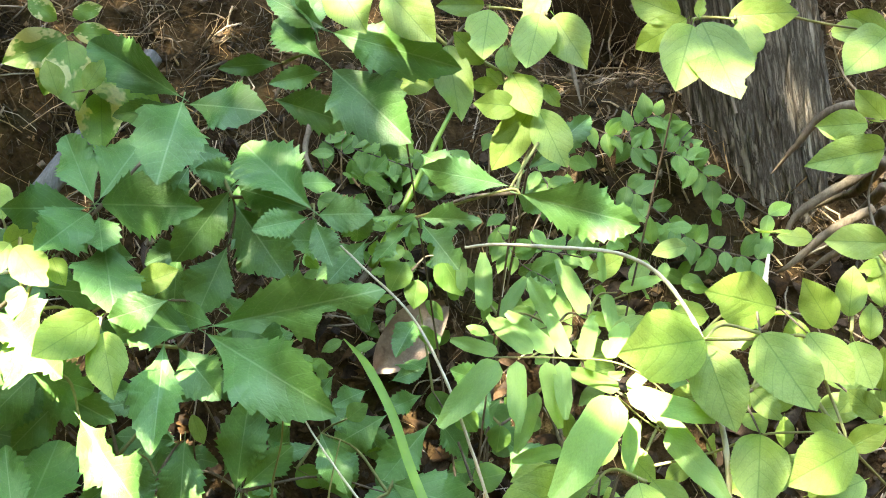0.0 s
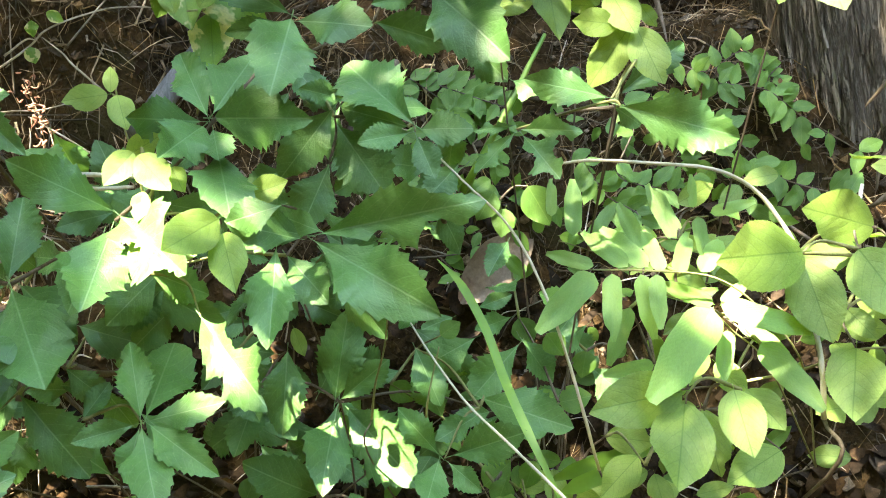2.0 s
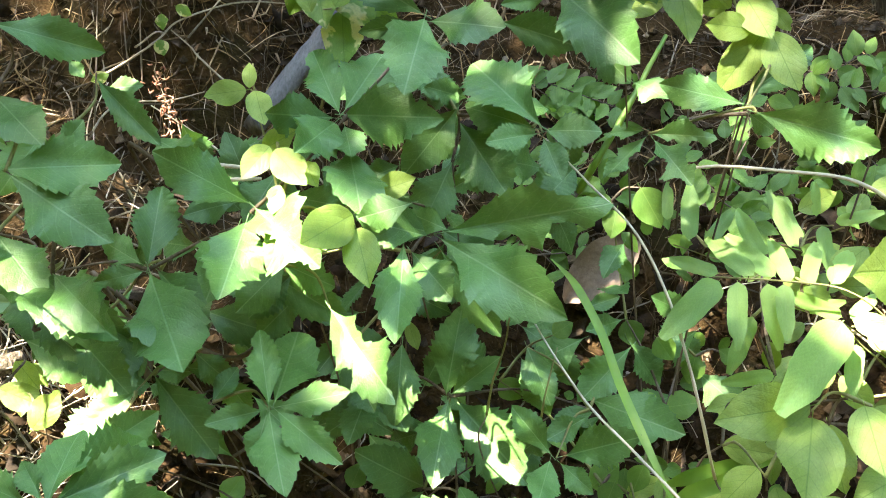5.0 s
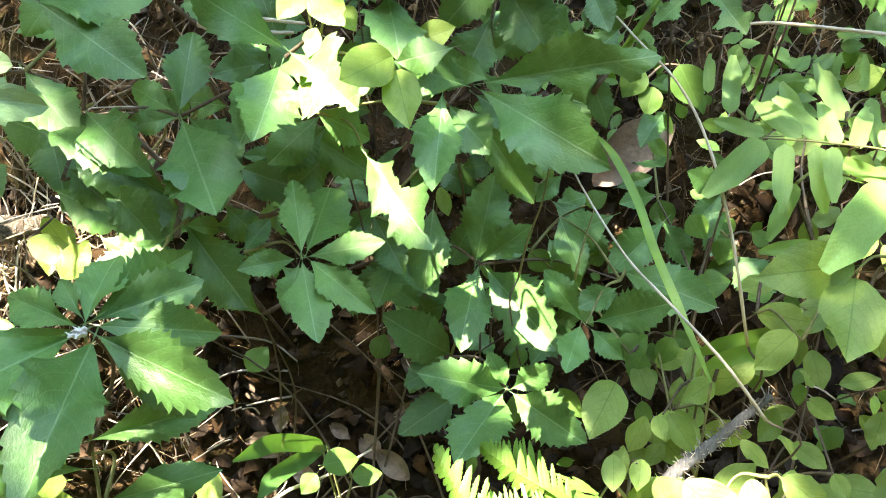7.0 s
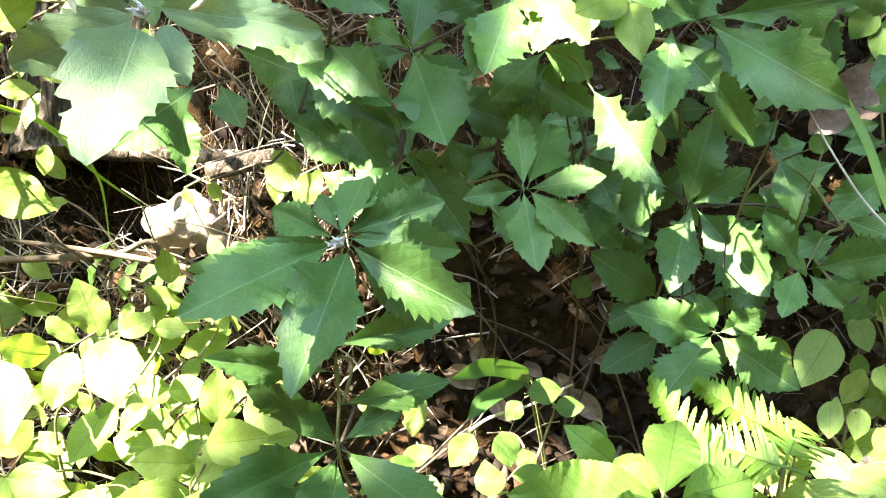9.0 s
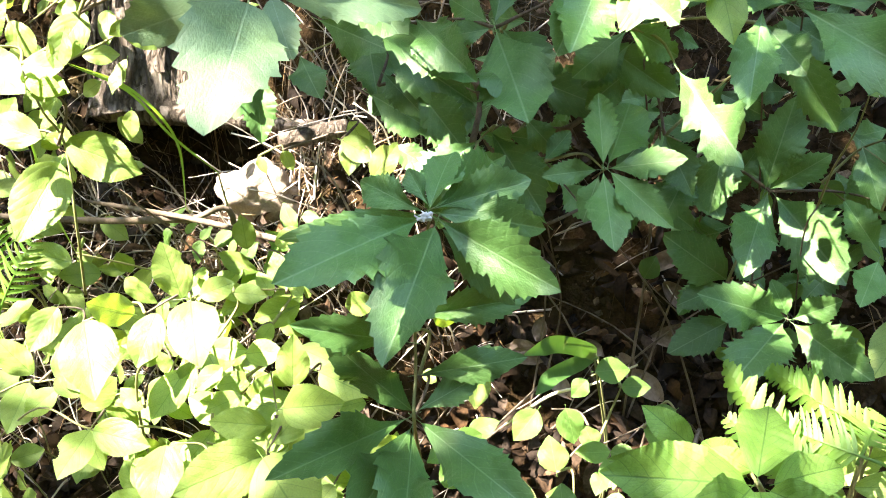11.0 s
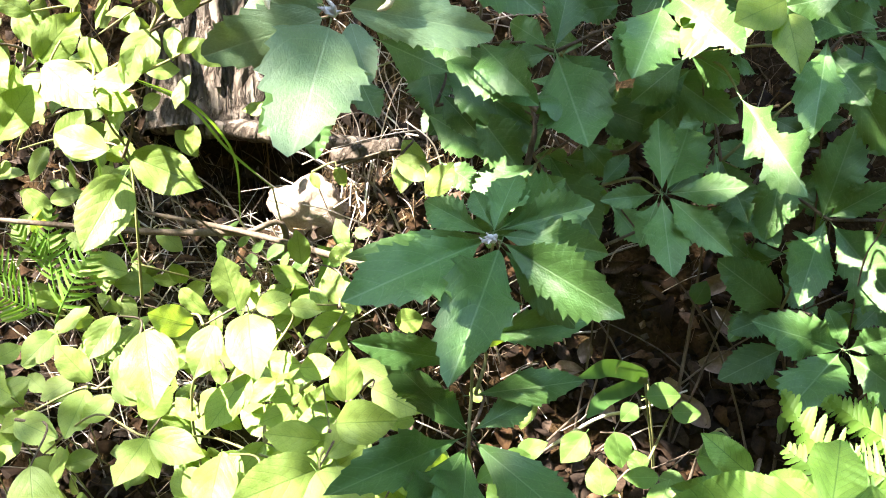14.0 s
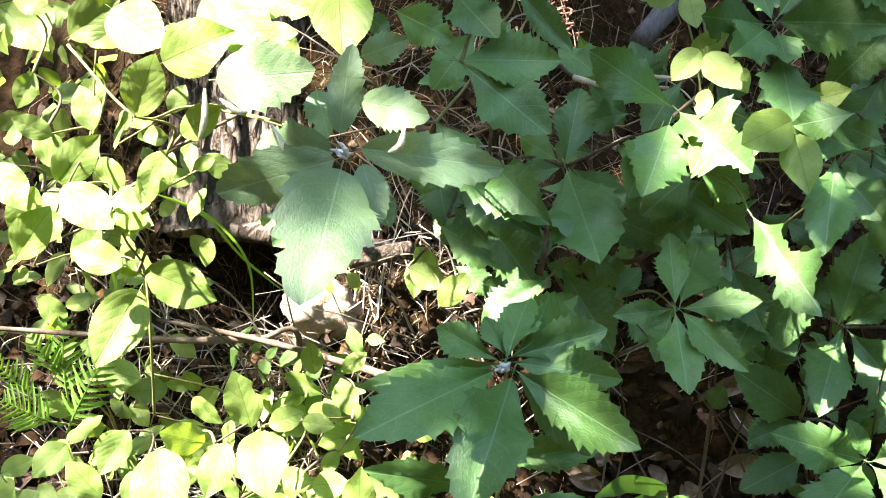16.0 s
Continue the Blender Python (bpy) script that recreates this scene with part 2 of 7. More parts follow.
def tube(line, radii, sides=6, wobble=0.0, seed=0):
    """Vertices and faces of a tapered tube along a line."""
    rng = random.Random(seed)
    n = len(line)
    verts, faces = [], []
    side = None
    for i, c in enumerate(line):
        d = (line[min(i + 1, n - 1)] - line[max(i - 1, 0)]).normalized()
        if side is None:
            side = d.orthogonal().normalized()
        side = (side - d * side.dot(d)).normalized()
        up = d.cross(side)
        r = radii(i / (n - 1)) if callable(radii) else radii
        for k in range(sides):
            a = 2 * math.pi * k / sides
            q = r * (1 + wobble * rng.uniform(-1, 1))
            verts.append(c + (side * math.cos(a) + up * math.sin(a)) * q)
    for i in range(n - 1):
        for k in range(sides):
            a, b = i * sides + k, i * sides + (k + 1) % sides
            faces.append((a, b, b + sides, a + sides))
    faces.append(tuple(range(sides - 1, -1, -1)))
    faces.append(tuple((n - 1) * sides + k for k in range(sides)))
    return verts, faces


def height(x, y):
    """The bank: a footpath's edge in front, litter at its toe, a steep soil face behind."""
    z = float(np.interp(y, (-30, -1, 0.0, 0.5, 0.8, 1.0, 1.25, 1.6, 2.2, 3.0, 6.0, 40), (-0.6, -0.35, -0.28, -0.05, 0.12, 0.24, 0.47, 0.78, 1.30, 1.75, 2.1, 3.2)))
    s = min(1.0, max(0.0, (-0.45 - x) / 0.45))
    t = min(1.0, max(0.0, (2.2 - y) / 1.0))
    z += 0.26 * s * s * (3 - 2 * s) * t
    z -= 0.30 * math.exp(-(((x + 1.06) / 0.15) ** 2 + ((y - 0.95) / 0.10) ** 2))
    z -= 0.10 * math.exp(-(((x + 0.45) / 0.20) ** 2 + ((y - 1.0) / 0.16) ** 2))
    z -= 0.34 * math.exp(-(((x - 0.34) / 0.16) ** 2 + ((y - 1.84) / 0.17) ** 2))
    z -= 0.16 * math.exp(-(((x + 0.76) / 0.16) ** 2 + ((y - 1.32) / 0.11) ** 2))
    near = 1.0 / (1.0 + 0.02 * (x * x + y * y))
    z += near * (0.05 * noise.noise((x * 2.2, y * 2.2, 0.3)) + 0.022 * noise.noise((x * 7, y * 7, 1.7)) + 0.016 * noise.noise((x * 22, y * 22, 4.1)) + 0.010 * noise.noise((x * 45, y * 45, 8.1)))
    return z


# ---- ground ----
def build_ground():
    near_x = np.arange(-2.2, 1.8, 0.016)
    near_y = np.arange(0.2, 3.0, 0.016)
    far = np.array((60, 40, 25, 15, 9, 6, 4, 3))
    xs = np.concatenate((-far, near_x, far[::-1]))
    ys = np.concatenate((-far, (-2.0, -1.2, -0.6, -0.3, 0.0), near_y, far[::-1] + 0.6))
    verts = [(x, y, height(x, y)) for y in ys for x in xs]
    w = len(xs)
    faces = [(j * w + i, j * w + i + 1, (j + 1) * w + i + 1, (j + 1) * w + i) for j in range(len(ys) - 1) for i in range(w - 1)]
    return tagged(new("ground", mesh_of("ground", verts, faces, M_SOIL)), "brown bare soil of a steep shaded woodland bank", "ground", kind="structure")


build_ground()


def build_sky_block():
    """An unseen dark wall added all round to hold off low sky light, with an uneven top."""
    verts, faces = [], []
    n, m = 160, 10
    for i in range(n):
        a = 2 * math.pi * i / n
        top = 18.0 + 2.2 * noise.noise((math.cos(a) * 3, math.sin(a) * 3, 2.0)) + 1.3 * noise.noise((math.cos(a) * 12, math.sin(a) * 12, 5.0))
        for j in range(m + 1):
            r = 13.0 + 1.2 * noise.noise((math.cos(a) * 9, math.sin(a) * 9, j * 0.9)) + 1.5 * (j / m) ** 2
            verts.append((r * math.cos(a), r * math.sin(a), -1.0 + (top + 1.0) * j / m))
    for i in range(n):
        for j in range(m):
            p, q = i * (m + 1) + j, ((i + 1) % n) * (m + 1) + j
            faces.append((p, q, q + 1, p + 1))
    tagged(new("backdrop", mesh_of("backdrop", verts, faces, M_SKY_BLOCK)), "unseen dark green wall added to block low sky light", "woods", kind="structure")


build_sky_block()


# ---- leaf shapes ----
def leaf_mesh(name, material, outline, teeth=0, depth=0.0, droop=0.12, fold=0.25, ripple=0.02, veins=7, wave=0.03, bites=(), petiole=0.10, seed=0, first=0.12, twist=0.0):
    """One blade of unit length and unit width: midrib along y, tip at y = 1, with a petiole behind its base."""
    rng = random.Random(seed)
    rows = []
    if teeth:
        n = teeth
        rows.append((0.0, 0.0, 0.0))
        rows += [(v, 1.0, 1.0) for v in (0.04, 0.10, 0.17, 0.24) if v < first - 0.03]
        for i in range(n):
            v0 = first + (0.95 - first) * i / n
            dv = (0.95 - first) / n
            k = depth * min(1.0, 0.60 + 1.0 * i / n)
            v0 += dv * rng.uniform(-0.05, 0.05)
            rows.append((v0 + dv * 0.08, 1 - k * rng.uniform(0.7, 1.0), 1 - k * rng.uniform(0.7, 1.0)))
            rows.append((v0 + dv * 0.48, 1 - k * 0.25, 1 - k * 0.25))
            rows.append((v0 + dv * 0.74, 1 + k * rng.uniform(0.1, 0.35), 1 + k * rng.uniform(0.1, 0.35)))
            rows.append((v0 + dv * 0.95, 1 + k * rng.uniform(0.7, 1.4), 1 + k * rng.uniform(0.7, 1.4)))
        rows.append((1.0, 0.0, 0.0))
    else:
        rows = [(i / 14, 1 + rng.uniform(-0.03, 0.03), 1 + rng.uniform(-0.03, 0.03)) for i in range(15)]
    fr = (-1, -0.66, -0.33, 0, 0.33, 0.66, 1)
    verts, faces = [], []
    ph = rng.uniform(0, 6)
    bend = rng.uniform(-0.05, 0.05)
    for v, kl, kr in rows:
        h = outline(v)
        cut_l = cut_r = 1.0
        for side, a, b, keep in bites:
            if a < v < b:
                dip = 1 - (1 - keep) * math.sin(math.pi * (v - a) / (b - a)) ** 0.5 * rng.uniform(0.8, 1.1)
                if side < 0:
                    cut_l = min(cut_l, dip)
                else:
                    cut_r = min(cut_r, dip)
        for f in fr:
            edge = 1 + ((kl if f < 0 else kr) - 1) * abs(f) ** 2.5
            x = f * h * edge * (cut_l if f < 0 else cut_r)
            ax = abs(f * h * (cut_l if f < 0 else cut_r))
            z = fold * (0.75 * ax - 0.95 * ax * ax) - droop * v * v + ripple * math.sin(2 * math.pi * veins * (v - 0.55 * ax)) * ax * 2
            z += wave * (math.sin(5 * v + ph + (2.2 if x > 0 else 0)) + 0.45 * math.sin(13 * v + 2 * ph + (1.4 if x > 0 else 0))) * ax * 2 + twist * v * x
            y = v - 0.05 * droop * v * v
            verts.append((x + bend * v * v, y, z))
    w = len(fr)
    for j in range(len(rows) - 1):
        for i in range(w - 1):
            a = j * w + i
            faces.append((a, a + 1, a + w + 1, a + w))
    if petiole:
        pv, pf = tube([Vector((0, -petiole, 0.3 * petiole)), Vector((0, -petiole * 0.4, 0.08 * petiole)), Vector((0, 0.0, -0.004)), Vector((bend * 0.16, 0.4, -0.012 - droop * 0.16)), Vector((bend * 0.6, 0.8, -0.012 - droop * 0.64))],
                      lambda t: 0.010 * (1.15 - t), 5)
        o = len(verts)
        verts += pv
        faces += [tuple(i + o for i in f) for f in pf]
    return mesh_of(name, verts, faces, material)


def oak_outline(v):
    return 0.5 * max(0.0, math.sin(math.pi * v ** 1.12)) ** 0.86 * min(1.0, 0.26 + 1.5 * v) if 0 < v < 1 else 0.0


def oak_outline_full(v):
    return 0.5 * max(0.0, math.sin(math.pi * v ** 1.02)) ** 0.80 * min(1.0, 0.45 + 1.4 * v) if 0 < v < 1 else 0.0


def young_outline(v):
    return 0.5 * max(0.0, math.sin(math.pi * v ** 0.92)) ** 0.62 * (1 - 0.25 * max(0.0, v - 0.5)) if 0 < v < 1 else 0.0


def ovate_outline(v):
    if not 0 < v < 1:
        return 0.0
    h = 0.5 * max(0.0, math.sin(math.pi * v ** 0.90)) ** 0.70
    return h * (1 - 0.40 * max(0.0, (v - 0.74) / 0.26) ** 1.4)


def round_outline(v):
    return 0.5 * max(0.0, math.sin(math.pi * v ** 0.80)) ** 0.85 * (1 - 0.35 * max(0.0, v - 0.6)) if 0 < v < 1 else 0.0


def pinna_outline(v):
    if v <= 0 or v >= 1:
        return 0.02 if v <= 0 else 0.16
    return 0.5 * min(1.0, 0.50 + (v / 0.16) * 0.50) * min(1.0, ((1.03 - v) / 0.38) ** 0.60)


KINDS = {
    "oak_leaf": [leaf_mesh("oak_leaf", M_OAK, oak_outline_full if i % 2 else oak_outline, 8 + i % 3, 0.085 + 0.018 * (i % 3), 0.06 + 0.06 * (i % 4), 0.20 + 0.14 * (i % 3), 0.005, 8, 0.10,
                           [(), (), ((1, 0.45, 0.58, 0.7),), (), (), ((-1, 0.68, 0.8, 0.65),), (), (), (), ((1, 0.74, 0.86, 0.6),)][i], 0.10, i, 0.20, 0.18 * math.sin(2.4 * i)) for i in range(10)],
    "young_leaf": [leaf_mesh("young_leaf", M_YOUNG_SHEEN, young_outline, 7, 0.11, 0.08 + 0.03 * i, 0.10 + 0.06 * i, 0.006, 7, 0.07, [(), (), ((1, 0.62, 0.74, 0.72),), ()][i], 0.06, 160 + i, 0.22, 0.10 * math.sin(2.4 * i)) for i in range(4)],
    "eaten_leaf": [leaf_mesh("eaten_leaf", M_OAK, oak_outline, 9, 0.11, 0.1 + 0.05 * i, 0.3, 0.012, 7, 0.16,
                             [((1, 0.35, 0.6, 0.25), (-1, 0.55, 0.8, 0.4), (1, 0.72, 0.98, 0.3)), ((-1, 0.3, 0.62, 0.3), (1, 0.5, 0.66, 0.5), (-1, 0.75, 1.0, 0.2)), ((1, 0.3, 0.45, 0.4), (1, 0.58, 0.8, 0.2), (-1, 0.66, 0.9, 0.6))][i], 0.08, 100 + i, 0.24) for i in range(3)],
    "ovate_leaf": [leaf_mesh("ovate_leaf", M_OVATE, ovate_outline, 18, 0.020, 0.04 + 0.05 * (i % 3), 0.12 + 0.10 * (i % 3), 0.007, 6, 0.05,
                             [(), (), (), ((1, 0.5, 0.7, 0.7),), (), (), ((-1, 0.78, 0.9, 0.6),), ()][i], 0.09, 20 + i, 0.12, 0.08 * math.sin(2.1 * i)) for i in range(8)],
    "varied_leaf": [leaf_mesh("varied_leaf", M_VARIED, ovate_outline, 18, 0.020, 0.06 + 0.05 * (i % 3), 0.26, 0.008, 6, 0.09, (), 0.09, 140 + i, 0.12, 0.16 * math.sin(2.1 * i)) for i in range(4)],
    "round_leaf": [leaf_mesh("round_leaf", M_ROUND, round_outline, 0, 0, 0.08 + 0.04 * i, 0.25, 0.015, 5, 0.05, (), 0.12, 40 + i) for i in range(3)],
    "pinna": [leaf_mesh("pinna", M_PINNA, pinna_outline, 0, 0, 0.05 + 0.05 * i, 0.14, 0.002, 14, 0.035, [(), (), ((1, 0.8, 1.0, 0.4),), ((-1, 0.3, 0.45, 0.6),)][i], 0.02, 60 + i) for i in range(4)],
    "broad_leaf": [leaf_mesh("broad_leaf", M_BROAD, ovate_outline, 20, 0.022, 0.16 + 0.05 * i, 0.40, 0.014, 8, 0.10, (), 0.06, 80 + i) for i in range(3)],
}
LEAF_UP = Vector((0.05, -0.72, 0.70)).normalized()
LEAF_NAMES = {"pinna": "pinna"}
counts = {k: 0 for k in KINDS}


def leaves(thing, kind, rows):
    """Blades of a plant: base, tip, width and the turn about the midrib."""
    for bx, by, bz, tx, ty, tz, width, turn in rows:
        base, tip = Vector((bx, by, bz)), Vector((tx, ty, tz))
        y = tip - base
        length = y.length
        y /= length
        z = (LEAF_UP - y * LEAF_UP.dot(y)).normalized()
        z = Matrix.Rotation(radians(turn), 3, y) @ z
        x = y.cross(z)
        counts[kind] += 1
        ob = part(LEAF_NAMES.get(kind, "leaf"), KINDS[kind][(counts[kind] * 5 + counts[kind] // 7) % len(KINDS[kind])], thing)
        m = Matrix((x * width, y * length, z * length)).transposed().to_4x4()
        m.translation = base
        ob.matrix_basis = m


def plant(about, x, y):
    """An empty at the foot of a plant, on the ground."""
    name, label, category = about
    ob = new(name)
    ob.empty_display_size = 0.05
    ob.matrix_basis = pose(x, y, height(x, y) - 0.005)
    return tagged(ob, label, category)


def stem(thing, radius, pts, material=None, name="stem"):
    line = smooth_line(pts, 6)
    v, f = tube(line, lambda t: radius * 0.75 * (0.75 + 0.35 * t), 7, 0.08, len(line))
    return part(name, mesh_of(name, v, f, material or M_STEM), thing)


def twigs(thing, pairs):
    """Thin shoots between leaf nodes, and from the plant's foot up to the lowest."""
    foot = thing.matrix_basis.translation
    for i, (ax, ay, az, bx, by, bz) in enumerate(pairs):
        a, b = Vector((ax, ay, az)), Vector((bx, by, bz))
        sag = Vector((0, 0.02 + 0.1 * (b - a).length, -0.06 * (b - a).length))
        if az == 0:
            a = foot
            sag = Vector((0, 0.11, -0.03))
        line = smooth_line([a, a.lerp(b, 0.5) + sag, b], 5)
        v, f = tube(line, lambda t: 0.0017 * (1.15 - 0.65 * t), 5, 0.1, i)
        part("stem", mesh_of("stem", v, f, M_TWIG if i % 2 == 0 or az == 0 else M_STEM), thing)


def undergrowth(thing, kind, centre, spread, number, size, seed):
    """Smaller leaves deep inside a bush, turned every way."""
    rng = random.Random(seed)
    for _ in range(number):
        b = Vector([c + rng.uniform(-1, 1) * s for c, s in zip(centre, spread)])
        if b.z < height(b.x, b.y) + 0.03:
            b.z = height(b.x, b.y) + rng.uniform(0.03, 0.08)
        d = Vector((rng.uniform(-1, 1), rng.uniform(-0.9, 0.5), rng.uniform(-0.8, 0.5))).normalized() * size * rng.uniform(0.7, 1.2)
        leaves(thing, kind, [(*b, *(b + d), d.length * rng.uniform(0.48, 0.66), rng.uniform(-30, 30))])


OAK_A = ("oak_sapling", "young oak with dark green toothed leaves on bank", "sapling")
OAK_B = ("oak_sapling", "low oak seedling with toothed green leaf whorls over litter", "sapling")
OAK_C = ("oak_sapling", "bushy oak sapling with many overlapping dark toothed leaves", "sapling")
OAK_D = ("oak_sapling", "tall slender oak shoot with large stacked leaf whorls", "sapling")
OAK_F = ("oak_branch", "arching oak shoot with a pale topmost leaf whorl", "sapling")
OAK_E = ("oak_sapling", "oak shoot with insect-eaten curled toothed leaves", "sapling")
VIBURNUM_TOP = ("viburnum_shrub", "viburnum twig with hanging yellow-green oval leaves", "shrub")
VIBURNUM_RIGHT = ("viburnum_shrub", "bright yellow-green viburnum shrub before the tree trunk", "shrub")
VIBURNUM_LEFT = ("viburnum_shrub", "small viburnum with mottled yellow-green leaves among oaks", "shrub")
VIBURNUM_LOW = ("viburnum_shrub", "low sunlit viburnum thicket with pale yellow-green leaves", "shrub")
VIBURNUM_FAR = ("viburnum_shrub", "sunlit arching viburnum with oval leaves beside a stump", "shrub")
FERN_RIGHT = ("royal_fern", "royal fern with long smooth pale green leaflets", "fern")
BROAD_PLANT = ("broadleaf_herb", "light green herb with large wrinkled toothed leaves", "herb")
SEEDLINGS = ("ground_cover", "small round-leaved green seedlings over brown leaf litter", "seedling")

# ---- plants, leaf by leaf ----

oak_a = plant(OAK_A, -0.20, 0.84)
leaves(oak_a, "oak_leaf", [
    (-0.287, 0.775, 0.896, -0.325, 0.830, 0.942, 0.037, -3),
    (-0.282, 0.776, 0.898, -0.259, 0.856, 0.930, 0.057, 12),
    (-0.281, 0.775, 0.894, -0.191, 0.728, 0.912, 0.053, 22),
    (-0.292, 0.772, 0.892, -0.331, 0.711, 0.918, 0.040, -35),
    (-0.291, 0.770, 0.888, -0.299, 0.692, 0.897, 0.048, -31),
    (-0.279, 0.760, 0.889, -0.263, 0.713, 0.882, 0.032, -7),
    (-0.275, 0.752, 0.872, -0.248, 0.675, 0.853, 0.053, -12),
    (-0.213, 0.810, 0.977, -0.313, 0.875, 1.015, 0.042, -17),
    (-0.206, 0.807, 0.971, -0.142, 0.775, 0.978, 0.046, 15),
    (-0.211, 0.808, 0.973, -0.215, 0.724, 0.939, 0.058, -12),
])
leaves(oak_a, "oak_leaf", [
    (-0.219, 0.817, 0.968, -0.272, 0.804, 0.962, 0.021, -29),
    (-0.104, 0.904, 0.972, -0.146, 0.872, 0.971, 0.022, -30),
    (-0.142, 0.919, 0.977, -0.198, 0.899, 0.979, 0.019, -24),
    (-0.102, 0.909, 0.982, -0.154, 0.939, 1.018, 0.043, -11),
    (-0.093, 0.905, 0.974, -0.029, 0.814, 0.950, 0.069, 12),
    (-0.153, 0.924, 0.940, -0.079, 0.874, 0.935, 0.037, 16),
    (-0.092, 0.910, 1.008, 0.018, 0.856, 0.993, 0.052, 26),
    (-0.106, 0.909, 1.005, -0.120, 0.954, 1.051, 0.041, 5),
    (-0.099, 0.912, 1.011, -0.158, 0.929, 1.042, 0.028, -19),
    (-0.069, 0.994, 0.907, -0.021, 0.945, 0.877, 0.043, 13),
])
leaves(oak_a, "oak_leaf", [
    (-0.105, 0.784, 0.884, -0.178, 0.869, 0.919, 0.064, -2),
    (-0.100, 0.782, 0.880, -0.056, 0.764, 0.891, 0.032, 10),
    (-0.108, 0.781, 0.878, -0.151, 0.750, 0.882, 0.027, -12),
    (-0.115, 0.830, 0.865, -0.188, 0.851, 0.880, 0.040, -18),
    (-0.103, 0.779, 0.875, -0.085, 0.735, 0.855, 0.027, -1),
    (-0.189, 0.849, 0.875, -0.235, 0.803, 0.824, 0.044, -19),
    (-0.190, 0.871, 0.853, -0.137, 0.820, 0.798, 0.059, 4),
    (-0.193, 0.835, 0.825, -0.219, 0.789, 0.774, 0.047, -4),
    (-0.245, 0.928, 0.899, -0.194, 0.887, 0.862, 0.036, 5),
    (-0.188, 0.705, 0.809, -0.077, 0.616, 0.794, 0.061, 11),
])
leaves(oak_a, "oak_leaf", [
    (-0.194, 0.707, 0.813, -0.248, 0.669, 0.846, 0.034, -16),
    (-0.216, 0.685, 0.813, -0.209, 0.599, 0.772, 0.040, -3),
    (-0.181, 0.701, 0.820, -0.216, 0.704, 0.834, 0.024, -17),
    (-0.217, 0.722, 0.785, -0.174, 0.673, 0.768, 0.042, 2),
    (-0.353, 0.700, 0.838, -0.416, 0.666, 0.900, 0.045, -5),
    (-0.352, 0.681, 0.830, -0.349, 0.600, 0.808, 0.054, -20),
    (-0.200, 0.694, 0.817, -0.246, 0.661, 0.848, 0.037, -12),
    (-0.325, 0.682, 0.790, -0.280, 0.690, 0.763, 0.034, 7),
    (-0.204, 0.673, 0.858, -0.248, 0.661, 0.848, 0.030, -17),
])
leaves(oak_a, "eaten_leaf", [
    (-0.184, 0.707, 0.814, -0.046, 0.690, 0.856, 0.054, 16),
    (-0.270, 0.631, 0.779, -0.204, 0.548, 0.760, 0.049, -5),
    (-0.346, 0.691, 0.839, -0.273, 0.610, 0.836, 0.067, 1),
])
twigs(oak_a, [(0.000, 0.000, 0.000, -0.217, 0.722, 0.785), (0.000, 0.000, 0.000, -0.193, 0.835, 0.825), (-0.217, 0.722, 0.785, -0.194, 0.700, 0.814), (-0.217, 0.722, 0.785, -0.325, 0.682, 0.790), (-0.193, 0.835, 0.825, -0.189, 0.860, 0.864), (-0.325, 0.682, 0.790, -0.270, 0.631, 0.779), (-0.189, 0.860, 0.864, -0.115, 0.830, 0.865), (-0.115, 0.830, 0.865, -0.104, 0.781, 0.879), (-0.194, 0.700, 0.814, -0.204, 0.673, 0.858), (-0.325, 0.682, 0.790, -0.350, 0.690, 0.835), (-0.350, 0.690, 0.835, -0.284, 0.768, 0.890), (-0.189, 0.860, 0.864, -0.245, 0.928, 0.899), (-0.245, 0.928, 0.899, -0.153, 0.924, 0.940), (-0.153, 0.924, 0.940, -0.069, 0.994, 0.907), (-0.284, 0.768, 0.890, -0.212, 0.810, 0.972)])
twigs(oak_a, [(-0.153, 0.924, 0.940, -0.142, 0.919, 0.977), (-0.142, 0.919, 0.977, -0.099, 0.908, 0.992)])

oak_b = plant(OAK_B, -0.20, 0.76)
leaves(oak_b, "oak_leaf", [
    (-0.324, 0.603, 0.698, -0.342, 0.649, 0.744, 0.030, 11),
    (-0.320, 0.605, 0.697, -0.326, 0.710, 0.705, 0.057, 19),
    (-0.319, 0.603, 0.694, -0.255, 0.601, 0.716, 0.029, 6),
    (-0.317, 0.602, 0.691, -0.255, 0.563, 0.673, 0.030, 3),
    (-0.323, 0.599, 0.692, -0.296, 0.534, 0.666, 0.038, -6),
    (-0.329, 0.598, 0.694, -0.367, 0.568, 0.701, 0.022, -5),
    (-0.328, 0.605, 0.685, -0.332, 0.567, 0.661, 0.025, -6),
    (-0.385, 0.624, 0.678, -0.368, 0.652, 0.698, 0.021, 10),
    (-0.197, 0.789, 0.569, -0.204, 0.691, 0.541, 0.048, 4),
    (-0.189, 0.788, 0.566, -0.112, 0.697, 0.549, 0.065, -2),
])
